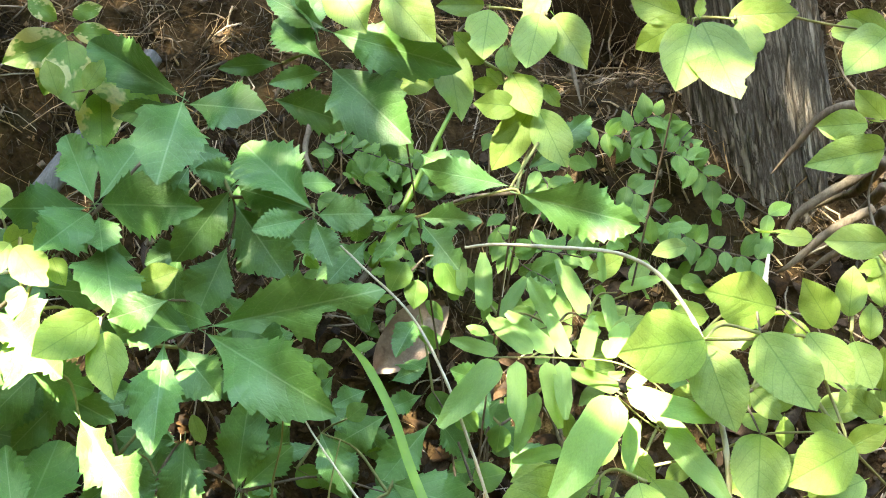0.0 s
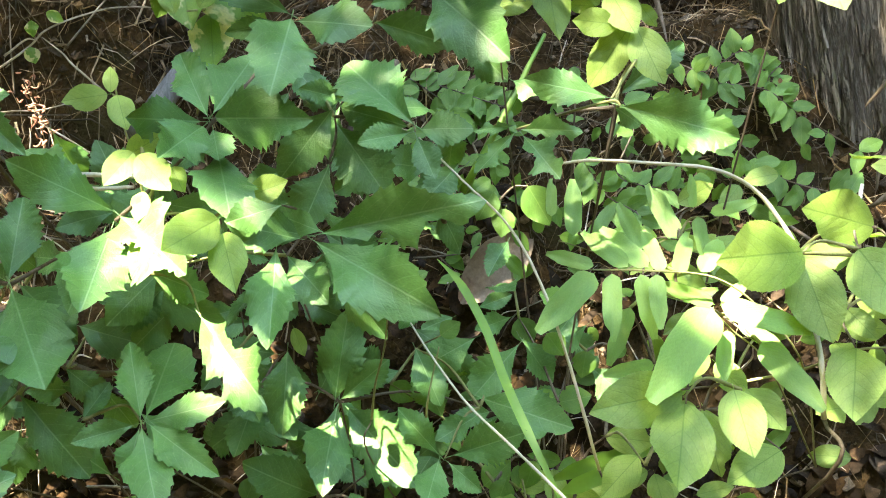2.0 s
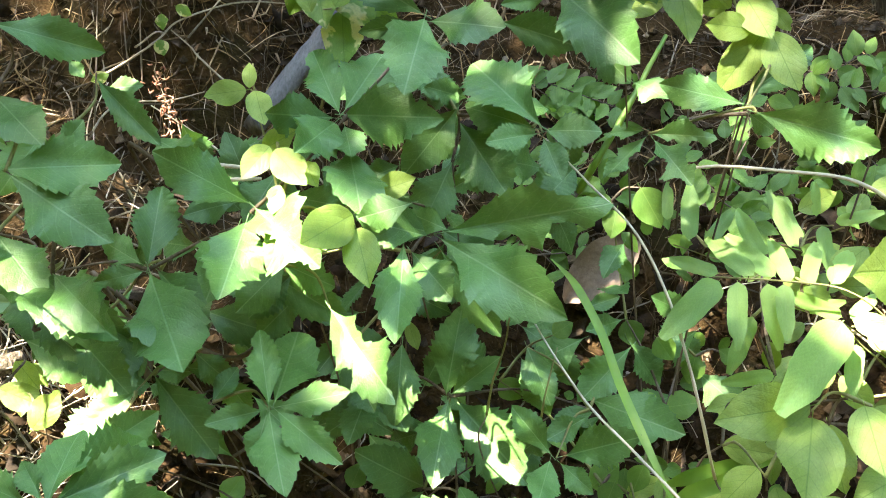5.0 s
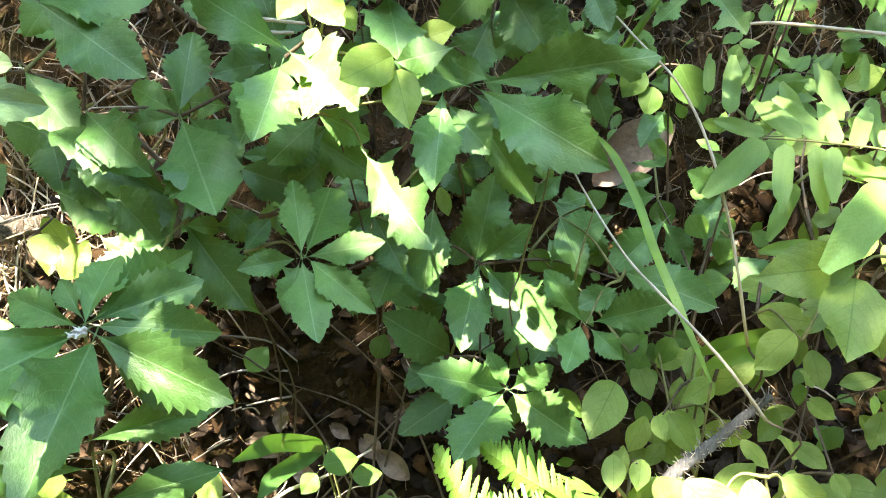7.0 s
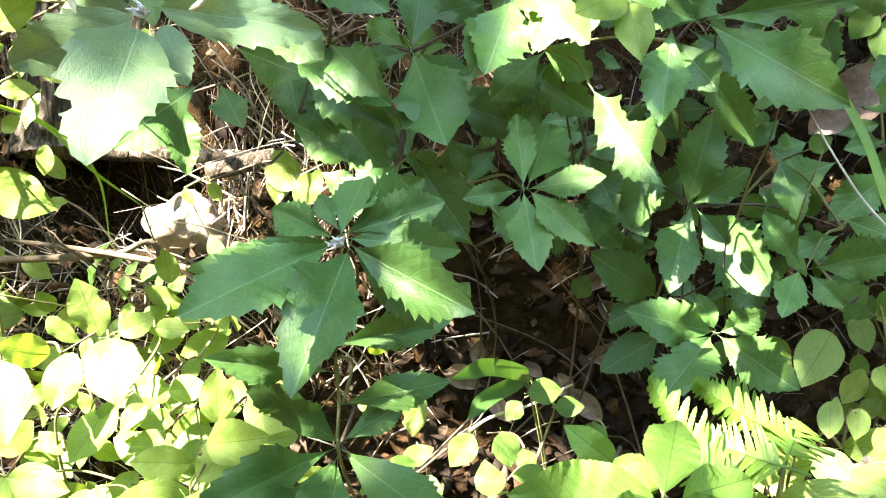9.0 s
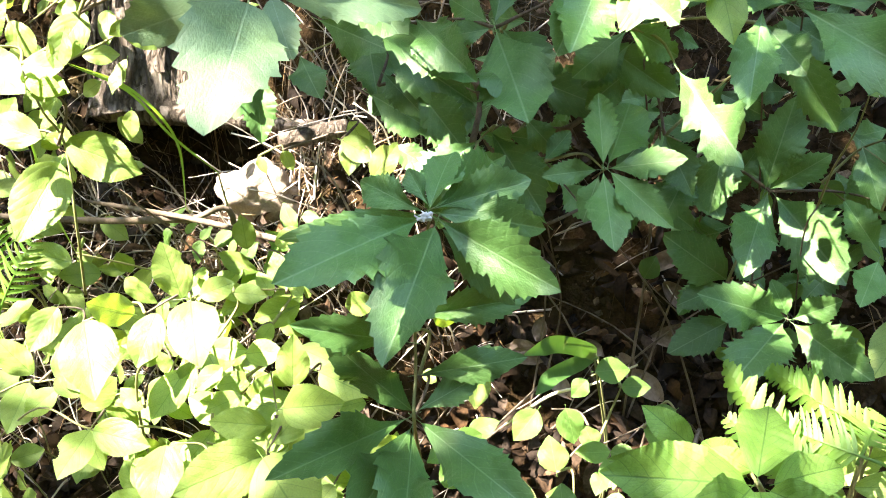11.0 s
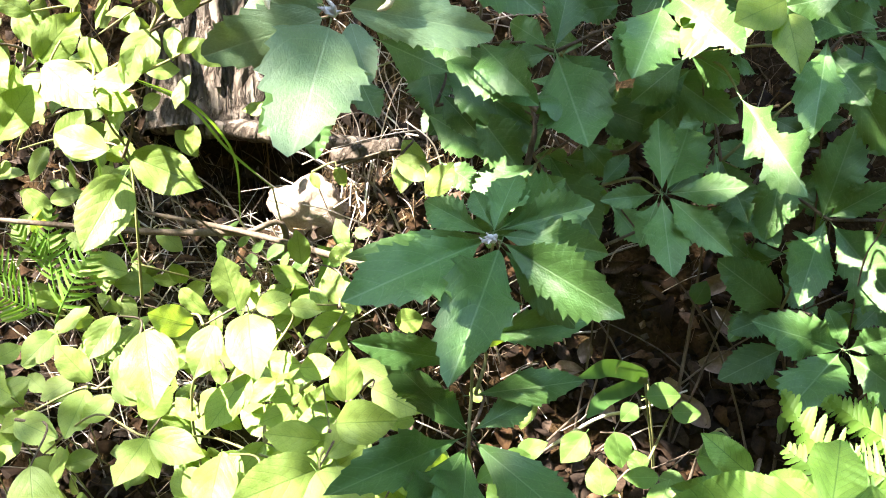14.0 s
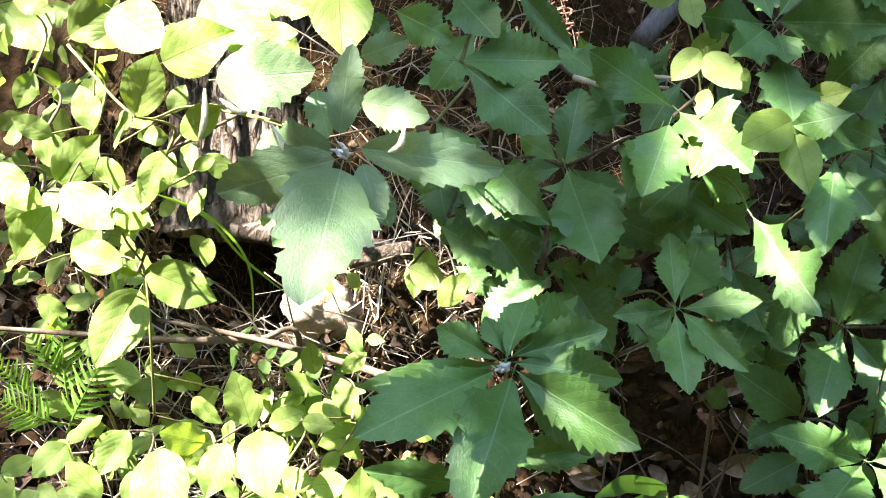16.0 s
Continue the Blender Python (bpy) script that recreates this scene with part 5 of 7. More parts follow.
leaves(viburnum_far, "ovate_leaf", [
    (-0.853, 0.506, 0.695, -0.780, 0.519, 0.664, 0.049, 2),
    (-0.846, 0.485, 0.685, -0.841, 0.402, 0.652, 0.054, -40),
    (-0.868, 0.492, 0.706, -0.923, 0.480, 0.727, 0.036, 7),
    (-0.862, 0.516, 0.696, -0.884, 0.498, 0.690, 0.018, -27),
    (-0.826, 0.465, 0.779, -0.863, 0.450, 0.820, 0.034, 16),
    (-0.846, 0.490, 0.788, -0.798, 0.494, 0.795, 0.028, 13),
    (-0.842, 0.482, 0.777, -0.792, 0.479, 0.774, 0.029, 0),
    (-0.773, 0.484, 0.833, -0.774, 0.460, 0.806, 0.022, -30),
    (-0.894, 0.443, 0.799, -0.866, 0.432, 0.769, 0.025, -16),
    (-0.940, 0.489, 0.700, -0.921, 0.524, 0.728, 0.029, 28),
])
leaves(viburnum_far, "ovate_leaf", [
    (-0.745, 0.458, 0.899, -0.715, 0.470, 0.951, 0.036, 33),
    (-1.079, 0.612, 0.937, -1.008, 0.599, 0.897, 0.049, -7),
    (-0.853, 0.508, 0.946, -0.804, 0.530, 0.975, 0.037, 31),
    (-0.790, 0.509, 0.973, -0.717, 0.485, 0.954, 0.048, -6),
    (-0.715, 0.477, 0.941, -0.644, 0.484, 0.969, 0.046, 24),
    (-0.691, 0.522, 0.984, -0.615, 0.491, 0.954, 0.052, -8),
    (-0.540, 0.493, 1.010, -0.507, 0.435, 0.976, 0.045, -25),
    (-0.677, 0.550, 0.936, -0.634, 0.553, 0.943, 0.026, 20),
    (-0.853, 0.500, 0.857, -0.872, 0.517, 0.896, 0.028, 23),
    (-0.879, 0.517, 0.864, -0.874, 0.543, 0.897, 0.025, 39),
])
leaves(viburnum_far, "ovate_leaf", [
    (-0.770, 0.510, 0.840, -0.775, 0.463, 0.816, 0.032, -37),
    (-0.858, 0.503, 0.827, -0.835, 0.494, 0.795, 0.024, -21),
    (-0.838, 0.437, 0.832, -0.778, 0.425, 0.803, 0.041, -17),
    (-0.813, 0.462, 0.808, -0.766, 0.463, 0.809, 0.026, 5),
    (-0.825, 0.468, 0.787, -0.794, 0.478, 0.776, 0.021, -4),
    (-0.895, 0.419, 0.855, -0.850, 0.401, 0.828, 0.033, -24),
    (-0.883, 0.396, 0.772, -0.848, 0.420, 0.816, 0.036, 28),
    (-0.887, 0.480, 0.857, -0.907, 0.459, 0.883, 0.023, 3),
    (-0.877, 0.460, 0.819, -0.835, 0.486, 0.860, 0.038, 35),
    (-0.946, 0.528, 0.898, -0.957, 0.502, 0.870, 0.024, -43),
])
leaves(viburnum_far, "ovate_leaf", [
    (-0.750, 0.508, 0.859, -0.709, 0.522, 0.883, 0.030, 28),
    (-0.791, 0.541, 0.863, -0.781, 0.561, 0.884, 0.019, 39),
    (-0.878, 0.437, 0.826, -0.890, 0.403, 0.789, 0.031, -43),
    (-0.656, 0.569, 0.906, -0.680, 0.580, 0.942, 0.027, 17),
    (-0.774, 0.565, 0.806, -0.792, 0.549, 0.799, 0.015, -26),
    (-0.919, 0.485, 0.852, -0.881, 0.485, 0.820, 0.030, -12),
    (-0.977, 0.558, 0.967, -0.940, 0.567, 0.948, 0.026, 11),
    (-0.662, 0.539, 0.984, -0.598, 0.538, 0.968, 0.034, 11),
])
twigs(viburnum_far, [(0.000, 0.000, 0.000, -0.893, 0.485, 0.500), (0.000, 0.000, 0.000, -0.857, 0.500, 0.696), (-0.857, 0.500, 0.696, -0.940, 0.489, 0.700), (-0.940, 0.489, 0.700, -0.959, 0.458, 0.711), (-0.857, 0.500, 0.696, -0.835, 0.476, 0.783), (-0.835, 0.476, 0.783, -0.774, 0.565, 0.806), (-0.835, 0.476, 0.783, -0.883, 0.396, 0.772), (-0.835, 0.476, 0.783, -0.813, 0.462, 0.808), (-0.835, 0.476, 0.783, -0.883, 0.446, 0.815), (-0.813, 0.462, 0.808, -0.838, 0.437, 0.832), (-0.883, 0.446, 0.815, -0.863, 0.507, 0.849), (-0.813, 0.462, 0.808, -0.764, 0.500, 0.844), (-0.764, 0.500, 0.844, -0.791, 0.541, 0.863), (-0.863, 0.507, 0.849, -0.903, 0.482, 0.855), (-0.883, 0.446, 0.815, -0.895, 0.419, 0.855)])
twigs(viburnum_far, [(-0.903, 0.482, 0.855, -0.946, 0.528, 0.898), (-0.764, 0.500, 0.844, -0.745, 0.458, 0.899), (-0.764, 0.500, 0.844, -0.656, 0.569, 0.906), (-0.863, 0.507, 0.849, -0.861, 0.512, 0.940), (-0.745, 0.458, 0.899, -0.715, 0.477, 0.941), (-0.656, 0.569, 0.906, -0.677, 0.550, 0.936), (-0.861, 0.512, 0.940, -0.790, 0.509, 0.973), (-0.946, 0.528, 0.898, -0.977, 0.558, 0.967), (-0.977, 0.558, 0.967, -1.079, 0.612, 0.937), (-0.677, 0.550, 0.936, -0.676, 0.530, 0.984), (-0.676, 0.530, 0.984, -0.540, 0.493, 1.010)])

fern_right = plant(FERN_RIGHT, 0.14, 0.84)
stem(fern_right, 0.0013, [(0.049, 0.724, 0.771), (0.107, 0.722, 0.771), (0.160, 0.719, 0.766), (0.205, 0.722, 0.731), (0.257, 0.731, 0.661), (0.327, 0.814, 0.469)])
stem(fern_right, 0.0013, [(0.153, 0.699, 0.748), (0.179, 0.715, 0.715), (0.226, 0.732, 0.661), (0.327, 0.814, 0.469)])
stem(fern_right, 0.0012, [(0.043, 0.956, 0.677), (0.111, 0.930, 0.673), (0.181, 0.915, 0.714), (0.207, 0.902, 0.734)])
leaves(fern_right, "pinna", [
    (0.054, 0.722, 0.768, 0.004, 0.652, 0.757, 0.024, -3),
    (0.070, 0.722, 0.768, 0.067, 0.672, 0.733, 0.017, 10),
    (0.095, 0.721, 0.768, 0.103, 0.680, 0.729, 0.016, 18),
    (0.108, 0.721, 0.768, 0.108, 0.675, 0.742, 0.015, 8),
    (0.055, 0.734, 0.769, 0.013, 0.749, 0.775, 0.013, -7),
    (0.085, 0.733, 0.769, 0.046, 0.776, 0.786, 0.017, -10),
    (0.103, 0.733, 0.769, 0.064, 0.776, 0.786, 0.017, -12),
    (0.116, 0.731, 0.765, 0.103, 0.775, 0.787, 0.014, -14),
    (0.129, 0.729, 0.763, 0.145, 0.774, 0.788, 0.015, -10),
    (0.147, 0.721, 0.771, 0.177, 0.772, 0.785, 0.017, -13),
])
leaves(fern_right, "pinna", [
    (0.152, 0.690, 0.752, 0.088, 0.584, 0.737, 0.035, 0),
    (0.160, 0.691, 0.755, 0.229, 0.663, 0.748, 0.021, 4),
    (0.170, 0.698, 0.725, 0.157, 0.647, 0.710, 0.015, 17),
    (0.199, 0.693, 0.715, 0.232, 0.619, 0.703, 0.023, 14),
    (0.163, 0.726, 0.735, 0.115, 0.735, 0.752, 0.014, -17),
    (0.170, 0.725, 0.735, 0.200, 0.752, 0.747, 0.012, -9),
    (0.138, 0.745, 0.728, 0.174, 0.749, 0.737, 0.010, 11),
    (0.185, 0.718, 0.722, 0.223, 0.688, 0.708, 0.014, 21),
    (0.059, 0.950, 0.687, 0.061, 0.998, 0.739, 0.020, -2),
    (0.035, 0.969, 0.702, 0.035, 0.998, 0.739, 0.013, -8),
])
leaves(fern_right, "pinna", [
    (0.075, 0.929, 0.691, 0.106, 0.966, 0.723, 0.016, -3),
    (0.137, 0.922, 0.680, 0.109, 0.966, 0.723, 0.019, -15),
    (0.170, 0.909, 0.701, 0.138, 0.957, 0.752, 0.021, -14),
    (0.189, 0.943, 0.726, 0.186, 0.959, 0.760, 0.010, -17),
    (0.198, 0.904, 0.739, 0.242, 0.900, 0.755, 0.013, 8),
    (0.182, 0.894, 0.739, 0.188, 0.855, 0.705, 0.015, 9),
    (0.163, 0.884, 0.718, 0.216, 0.877, 0.707, 0.015, 20),
    (0.094, 0.751, 0.715, 0.073, 0.714, 0.675, 0.016, 12),
    (0.121, 0.745, 0.655, 0.072, 0.735, 0.650, 0.014, -3),
])
twigs(fern_right, [(0.000, 0.000, 0.000, 0.327, 0.814, 0.469), (0.000, 0.000, 0.000, 0.121, 0.745, 0.655), (0.121, 0.745, 0.655, 0.137, 0.922, 0.680), (0.137, 0.922, 0.680, 0.075, 0.929, 0.691), (0.137, 0.922, 0.680, 0.166, 0.897, 0.710), (0.075, 0.929, 0.691, 0.047, 0.960, 0.695), (0.121, 0.745, 0.655, 0.094, 0.751, 0.715), (0.094, 0.751, 0.715, 0.138, 0.745, 0.728), (0.166, 0.897, 0.710, 0.189, 0.943, 0.726), (0.166, 0.897, 0.710, 0.195, 0.900, 0.737), (0.138, 0.745, 0.728, 0.199, 0.693, 0.715), (0.199, 0.693, 0.715, 0.167, 0.708, 0.737), (0.138, 0.745, 0.728, 0.131, 0.727, 0.766), (0.131, 0.727, 0.766, 0.081, 0.727, 0.768)])

broad_plant = plant(BROAD_PLANT, -0.15, 0.31)
stem(broad_plant, 0.0025, [(-0.151, 0.224, 0.796), (-0.138, 0.259, 0.730), (-0.104, 0.361, 0.559)])
leaves(broad_plant, "broad_leaf", [
    (-0.151, 0.225, 0.798, -0.152, 0.274, 0.804, 0.026, -1),
    (-0.155, 0.228, 0.787, -0.211, 0.199, 0.807, 0.034, 14),
    (-0.153, 0.221, 0.794, -0.170, 0.167, 0.810, 0.030, 1),
    (-0.145, 0.224, 0.792, -0.115, 0.208, 0.804, 0.019, -12),
    (-0.144, 0.233, 0.786, -0.112, 0.262, 0.781, 0.023, -14),
    (-0.149, 0.222, 0.792, -0.139, 0.181, 0.805, 0.023, -7),
    (-0.156, 0.244, 0.773, -0.183, 0.267, 0.767, 0.019, 6),
    (-0.154, 0.240, 0.783, -0.172, 0.239, 0.793, 0.011, 6),
    (-0.189, 0.286, 0.711, -0.231, 0.275, 0.716, 0.023, -2),
    (-0.195, 0.363, 0.644, -0.231, 0.368, 0.667, 0.022, 6),
])
twigs(broad_plant, [(0.000, 0.000, 0.000, -0.104, 0.361, 0.559), (0.000, 0.000, 0.000, -0.195, 0.363, 0.644), (-0.195, 0.363, 0.644, -0.189, 0.286, 0.711), (-0.189, 0.286, 0.711, -0.151, 0.230, 0.788)])

seedlings = plant(SEEDLINGS, -0.20, 0.78)
leaves(seedlings, "round_leaf", [
    (-0.329, 0.604, 0.439, -0.295, 0.622, 0.437, 0.029, -8),
    (-0.305, 0.620, 0.408, -0.275, 0.634, 0.405, 0.023, -5),
    (-0.341, 0.616, 0.411, -0.354, 0.598, 0.398, 0.022, -11),
    (-0.389, 0.588, 0.376, -0.407, 0.556, 0.351, 0.033, -7),
    (-0.361, 0.602, 0.374, -0.344, 0.582, 0.341, 0.031, -15),
    (-0.354, 0.544, 0.336, -0.368, 0.564, 0.368, 0.034, 1),
    (-0.324, 0.590, 0.337, -0.341, 0.599, 0.357, 0.024, 4),
    (-0.296, 0.538, 0.342, -0.290, 0.565, 0.369, 0.031, -1),
    (-0.326, 0.516, 0.335, -0.354, 0.506, 0.342, 0.026, 8),
    (-0.282, 0.527, 0.353, -0.281, 0.505, 0.343, 0.021, -3),
])
leaves(seedlings, "round_leaf", [
    (-0.270, 0.541, 0.378, -0.248, 0.532, 0.353, 0.028, -5),
    (-0.357, 0.500, 0.321, -0.381, 0.496, 0.332, 0.023, 11),
    (-0.436, 0.475, 0.359, -0.458, 0.484, 0.384, 0.029, 16),
    (-0.403, 0.487, 0.351, -0.386, 0.475, 0.327, 0.027, -5),
    (-0.230, 0.510, 0.514, -0.249, 0.491, 0.504, 0.025, -3),
    (-0.256, 0.502, 0.489, -0.217, 0.514, 0.478, 0.032, -8),
    (-0.332, 0.839, 0.378, -0.322, 0.863, 0.399, 0.029, 15),
    (-0.523, 0.877, 0.297, -0.504, 0.908, 0.320, 0.036, 5),
    (-0.089, 0.836, 0.625, -0.068, 0.846, 0.637, 0.022, 9),
    (-0.042, 0.747, 0.495, -0.013, 0.762, 0.516, 0.033, 2),
])
leaves(seedlings, "round_leaf", [
    (-0.019, 0.737, 0.514, -0.030, 0.721, 0.488, 0.027, -3),
    (0.012, 0.765, 0.515, 0.000, 0.749, 0.488, 0.025, 11),
    (-0.147, 0.845, 0.553, -0.121, 0.838, 0.535, 0.028, 13),
    (0.032, 0.934, 0.563, 0.053, 0.923, 0.538, 0.029, 11),
    (0.086, 0.972, 0.513, 0.080, 0.954, 0.482, 0.031, 9),
    (0.136, 0.975, 0.505, 0.115, 0.979, 0.519, 0.022, -5),
    (0.047, 0.896, 0.490, 0.088, 0.904, 0.495, 0.035, -3),
    (0.003, 1.025, 0.527, 0.019, 1.009, 0.494, 0.034, 8),
    (-0.031, 1.102, 0.672, -0.052, 1.081, 0.640, 0.037, -5),
    (0.014, 1.111, 0.676, 0.045, 1.089, 0.629, 0.045, 15),
])
leaves(seedlings, "round_leaf", [
    (-0.015, 1.093, 0.652, -0.022, 1.074, 0.619, 0.032, 5),
])
twigs(seedlings, [(0.000, 0.000, 0.000, -0.332, 0.839, 0.378), (0.000, 0.000, 0.000, -0.324, 0.590, 0.337), (-0.324, 0.590, 0.337, -0.289, 0.533, 0.347), (-0.324, 0.590, 0.337, -0.305, 0.620, 0.408), (-0.324, 0.590, 0.337, -0.354, 0.544, 0.336), (-0.289, 0.533, 0.347, -0.270, 0.541, 0.378), (-0.324, 0.590, 0.337, -0.375, 0.595, 0.375), (-0.354, 0.544, 0.336, -0.326, 0.516, 0.335), (-0.326, 0.516, 0.335, -0.357, 0.500, 0.321), (-0.305, 0.620, 0.408, -0.335, 0.610, 0.425), (0.000, 0.000, 0.000, -0.523, 0.877, 0.297), (-0.357, 0.500, 0.321, -0.403, 0.487, 0.351), (0.000, 0.000, 0.000, -0.031, 0.742, 0.505), (-0.031, 0.742, 0.505, -0.147, 0.845, 0.553), (-0.031, 0.742, 0.505, 0.012, 0.765, 0.515)])
twigs(seedlings, [(-0.403, 0.487, 0.351, -0.436, 0.475, 0.359), (0.012, 0.765, 0.515, 0.047, 0.896, 0.490), (-0.270, 0.541, 0.378, -0.256, 0.502, 0.489), (-0.256, 0.502, 0.489, -0.230, 0.510, 0.514), (0.047, 0.896, 0.490, 0.003, 1.025, 0.527), (-0.147, 0.845, 0.553, -0.089, 0.836, 0.625), (0.047, 0.896, 0.490, 0.086, 0.972, 0.513), (0.086, 0.972, 0.513, 0.032, 0.934, 0.563), (0.086, 0.972, 0.513, 0.136, 0.975, 0.505), (0.003, 1.025, 0.527, -0.023, 1.098, 0.662), (-0.023, 1.098, 0.662, 0.014, 1.111, 0.676)])
undergrowth(oak_c, "oak_leaf", (-0.46, 0.92, 0.60), (0.26, 0.10, 0.20), 60, 0.07, 61)
undergrowth(oak_b, "oak_leaf", (-0.14, 1.00, 0.46), (0.24, 0.08, 0.14), 40, 0.065, 62)
undergrowth(oak_a, "oak_leaf", (-0.20, 0.97, 0.74), (0.20, 0.07, 0.14), 36, 0.065, 63)
undergrowth(viburnum_right, "ovate_leaf", (0.40, 0.92, 0.60), (0.26, 0.12, 0.18), 70, 0.05, 64)
undergrowth(viburnum_low, "ovate_leaf", (-0.88, 0.55, 0.38), (0.34, 0.13, 0.09), 130, 0.050, 65)
undergrowth(viburnum_low, "ovate_leaf", (-0.66, 0.39, 0.36), (0.17, 0.09, 0.06), 80, 0.056, 81)
undergrowth(viburnum_far, "ovate_leaf", (-1.02, 0.66, 0.80), (0.26, 0.14, 0.20), 70, 0.045, 66)
undergrowth(seedlings, "round_leaf", (0.04, 0.90, 0.38), (0.26, 0.18, 0.10), 50, 0.035, 67)
undergrowth(seedlings, "round_leaf", (0.10, 1.18, 0.55), (0.28, 0.14, 0.10), 80, 0.036, 68)
undergrowth(viburnum_far, "ovate_leaf", (-1.30, 0.72, 0.56), (0.24, 0.12, 0.16), 70, 0.05, 69)
undergrowth(viburnum_far, "ovate_leaf", (-1.42, 0.88, 0.70), (0.20, 0.12, 0.14), 40, 0.05, 70)
undergrowth(viburnum_right, "ovate_leaf", (0.14, 0.66, 0.44), (0.16, 0.12, 0.08), 46, 0.045, 75)
undergrowth(seedlings, "round_leaf", (0.16, 1.32, 0.60), (0.32, 0.13, 0.09), 100, 0.036, 76)


def sprigs(thing, kind, centre, spread, number, tall, size, seed):
    """Small upright shoots, each a thin stem with a few leaves in pairs."""
    rng = random.Random(seed)
    for _ in range(number):
        x, y = centre[0] + rng.uniform(-1, 1) * spread[0], centre[1] + rng.uniform(-1, 1) * spread[1]
        foot = Vector((x, y, height(x, y) - 0.004))
        top = foot + Vector((rng.uniform(-0.2, 0.2), rng.uniform(-0.35, 0.05), 1)) * tall * rng.uniform(0.6, 1.15)
        line = smooth_line([foot, foot.lerp(top, 0.5) + Vector((rng.uniform(-1, 1), rng.uniform(-1, 1), 0)) * 0.01, top], 5)
        v, f = tube(line, lambda t: 0.0010 * (1.2 - 0.6 * t), 5, 0.1, 3)
        part("stem", mesh_of("stem", v, f, M_STEM), thing)
        a = rng.uniform(0, 6.28)
        for share in (1.0, 0.86, 0.66):
            b = line[min(len(line) - 1, int(share * len(line)))]
            for turn in (0.0, math.pi):
                if rng.random() < 0.22:
                    continue
                d = Vector((math.cos(a + turn), math.sin(a + turn) - 0.25, rng.uniform(-0.25, 0.35))).normalized() * size * rng.uniform(0.65, 1.15)
                leaves(thing, kind, [(*b, *(b + d), d.length * rng.uniform(0.6, 0.8), rng.uniform(-25, 25))])
            a += 1.4 + rng.uniform(-0.3, 0.3)


sprigs(seedlings, "round_leaf", (-0.37, 0.50), (0.10, 0.07), 24, 0.40, 0.040, 82)
sprigs(viburnum_low, "ovate_leaf", (-0.80, 0.31), (0.14, 0.05), 9, 0.30, 0.050, 83)
sprigs(viburnum_low, "ovate_leaf", (-1.02, 0.40), (0.12, 0.06), 7, 0.26, 0.048, 84)


# ---- small plants ----
def creeper(label, lines, size, seed):
    """A thin trailing stem with pairs of small oval leaves."""
    rng = random.Random(seed)
    thing = plant(("creeping_seedling", label, "seedling"), lines[0][0][0], lines[0][0][1])
    for pts in lines:
        line = smooth_line(pts, 4)
        v, f = tube(line, 0.0011, 5)
        part("stem", mesh_of("stem", v, f, M_TWIG), thing)
        for i, c in enumerate(line):
            d = (line[min(i + 1, len(line) - 1)] - line[max(i - 1, 0)]).normalized()
            side = d.cross(LEAF_UP).normalized()
            for s in (-1, 1):
                if rng.random() < 0.3:
                    continue
                L = size * rng.uniform(0.7, 1.25)
                tip = c + (side * s * rng.uniform(0.6, 1.0) + d * rng.uniform(0.1, 0.7) + LEAF_UP * rng.uniform(-0.1, 0.3)).normalized() * L
                leaves(thing, "round_leaf", [(*c, *tip, L * rng.uniform(0.5, 0.64), rng.uniform(-25, 25))])
    foot = thing.matrix_basis.translation
    v, f = tube(smooth_line([foot, Vector(lines[0][0])], 4), 0.0016, 5)
    part("stem", mesh_of("stem", v, f, M_TWIG), thing)
    return thing


creeper("small creeping seedling with oval leaves beside the trunk", [
    [(0.262, 1.447, 0.738), (0.311, 1.440, 0.726), (0.366, 1.453, 0.755), (0.411, 1.430, 0.711)],
    [(0.317, 1.384, 0.725), (0.387, 1.377, 0.716), (0.439, 1.359, 0.681), (0.526, 1.333, 0.634)],
    [(0.304, 1.340, 0.679), (0.355, 1.320, 0.641), (0.407, 1.299, 0.603), (0.494, 1.268, 0.589)]], 0.041, 3)
creeper("patch of small round-leaved seedlings on the soil bank", [
    [(-0.168, 1.496, 0.699), (-0.108, 1.478, 0.665), (-0.051, 1.454, 0.664), (-0.106, 1.421, 0.639)],
    [(-0.118, 1.453, 0.701), (-0.062, 1.450, 0.682), (-0.008, 1.400, 0.681)]], 0.042, 5)
creeper("trailing seedlings with small green leaves under the oaks", [
    [(0.089, 1.296, 0.779), (0.171, 1.270, 0.712), (0.140, 1.180, 0.663), (0.211, 1.177, 0.640)],
    [(0.094, 1.182, 0.679), (0.126, 1.163, 0.637), (0.167, 1.126, 0.622), (0.127, 1.081, 0.593)]], 0.038, 8)
creeper("small round-leaved seedlings beside a pale stone", [
    [(-0.944, 0.686, 0.443), (-0.841, 0.671, 0.432), (-0.758, 0.652, 0.432), (-0.736, 0.704, 0.489)]], 0.034, 11)


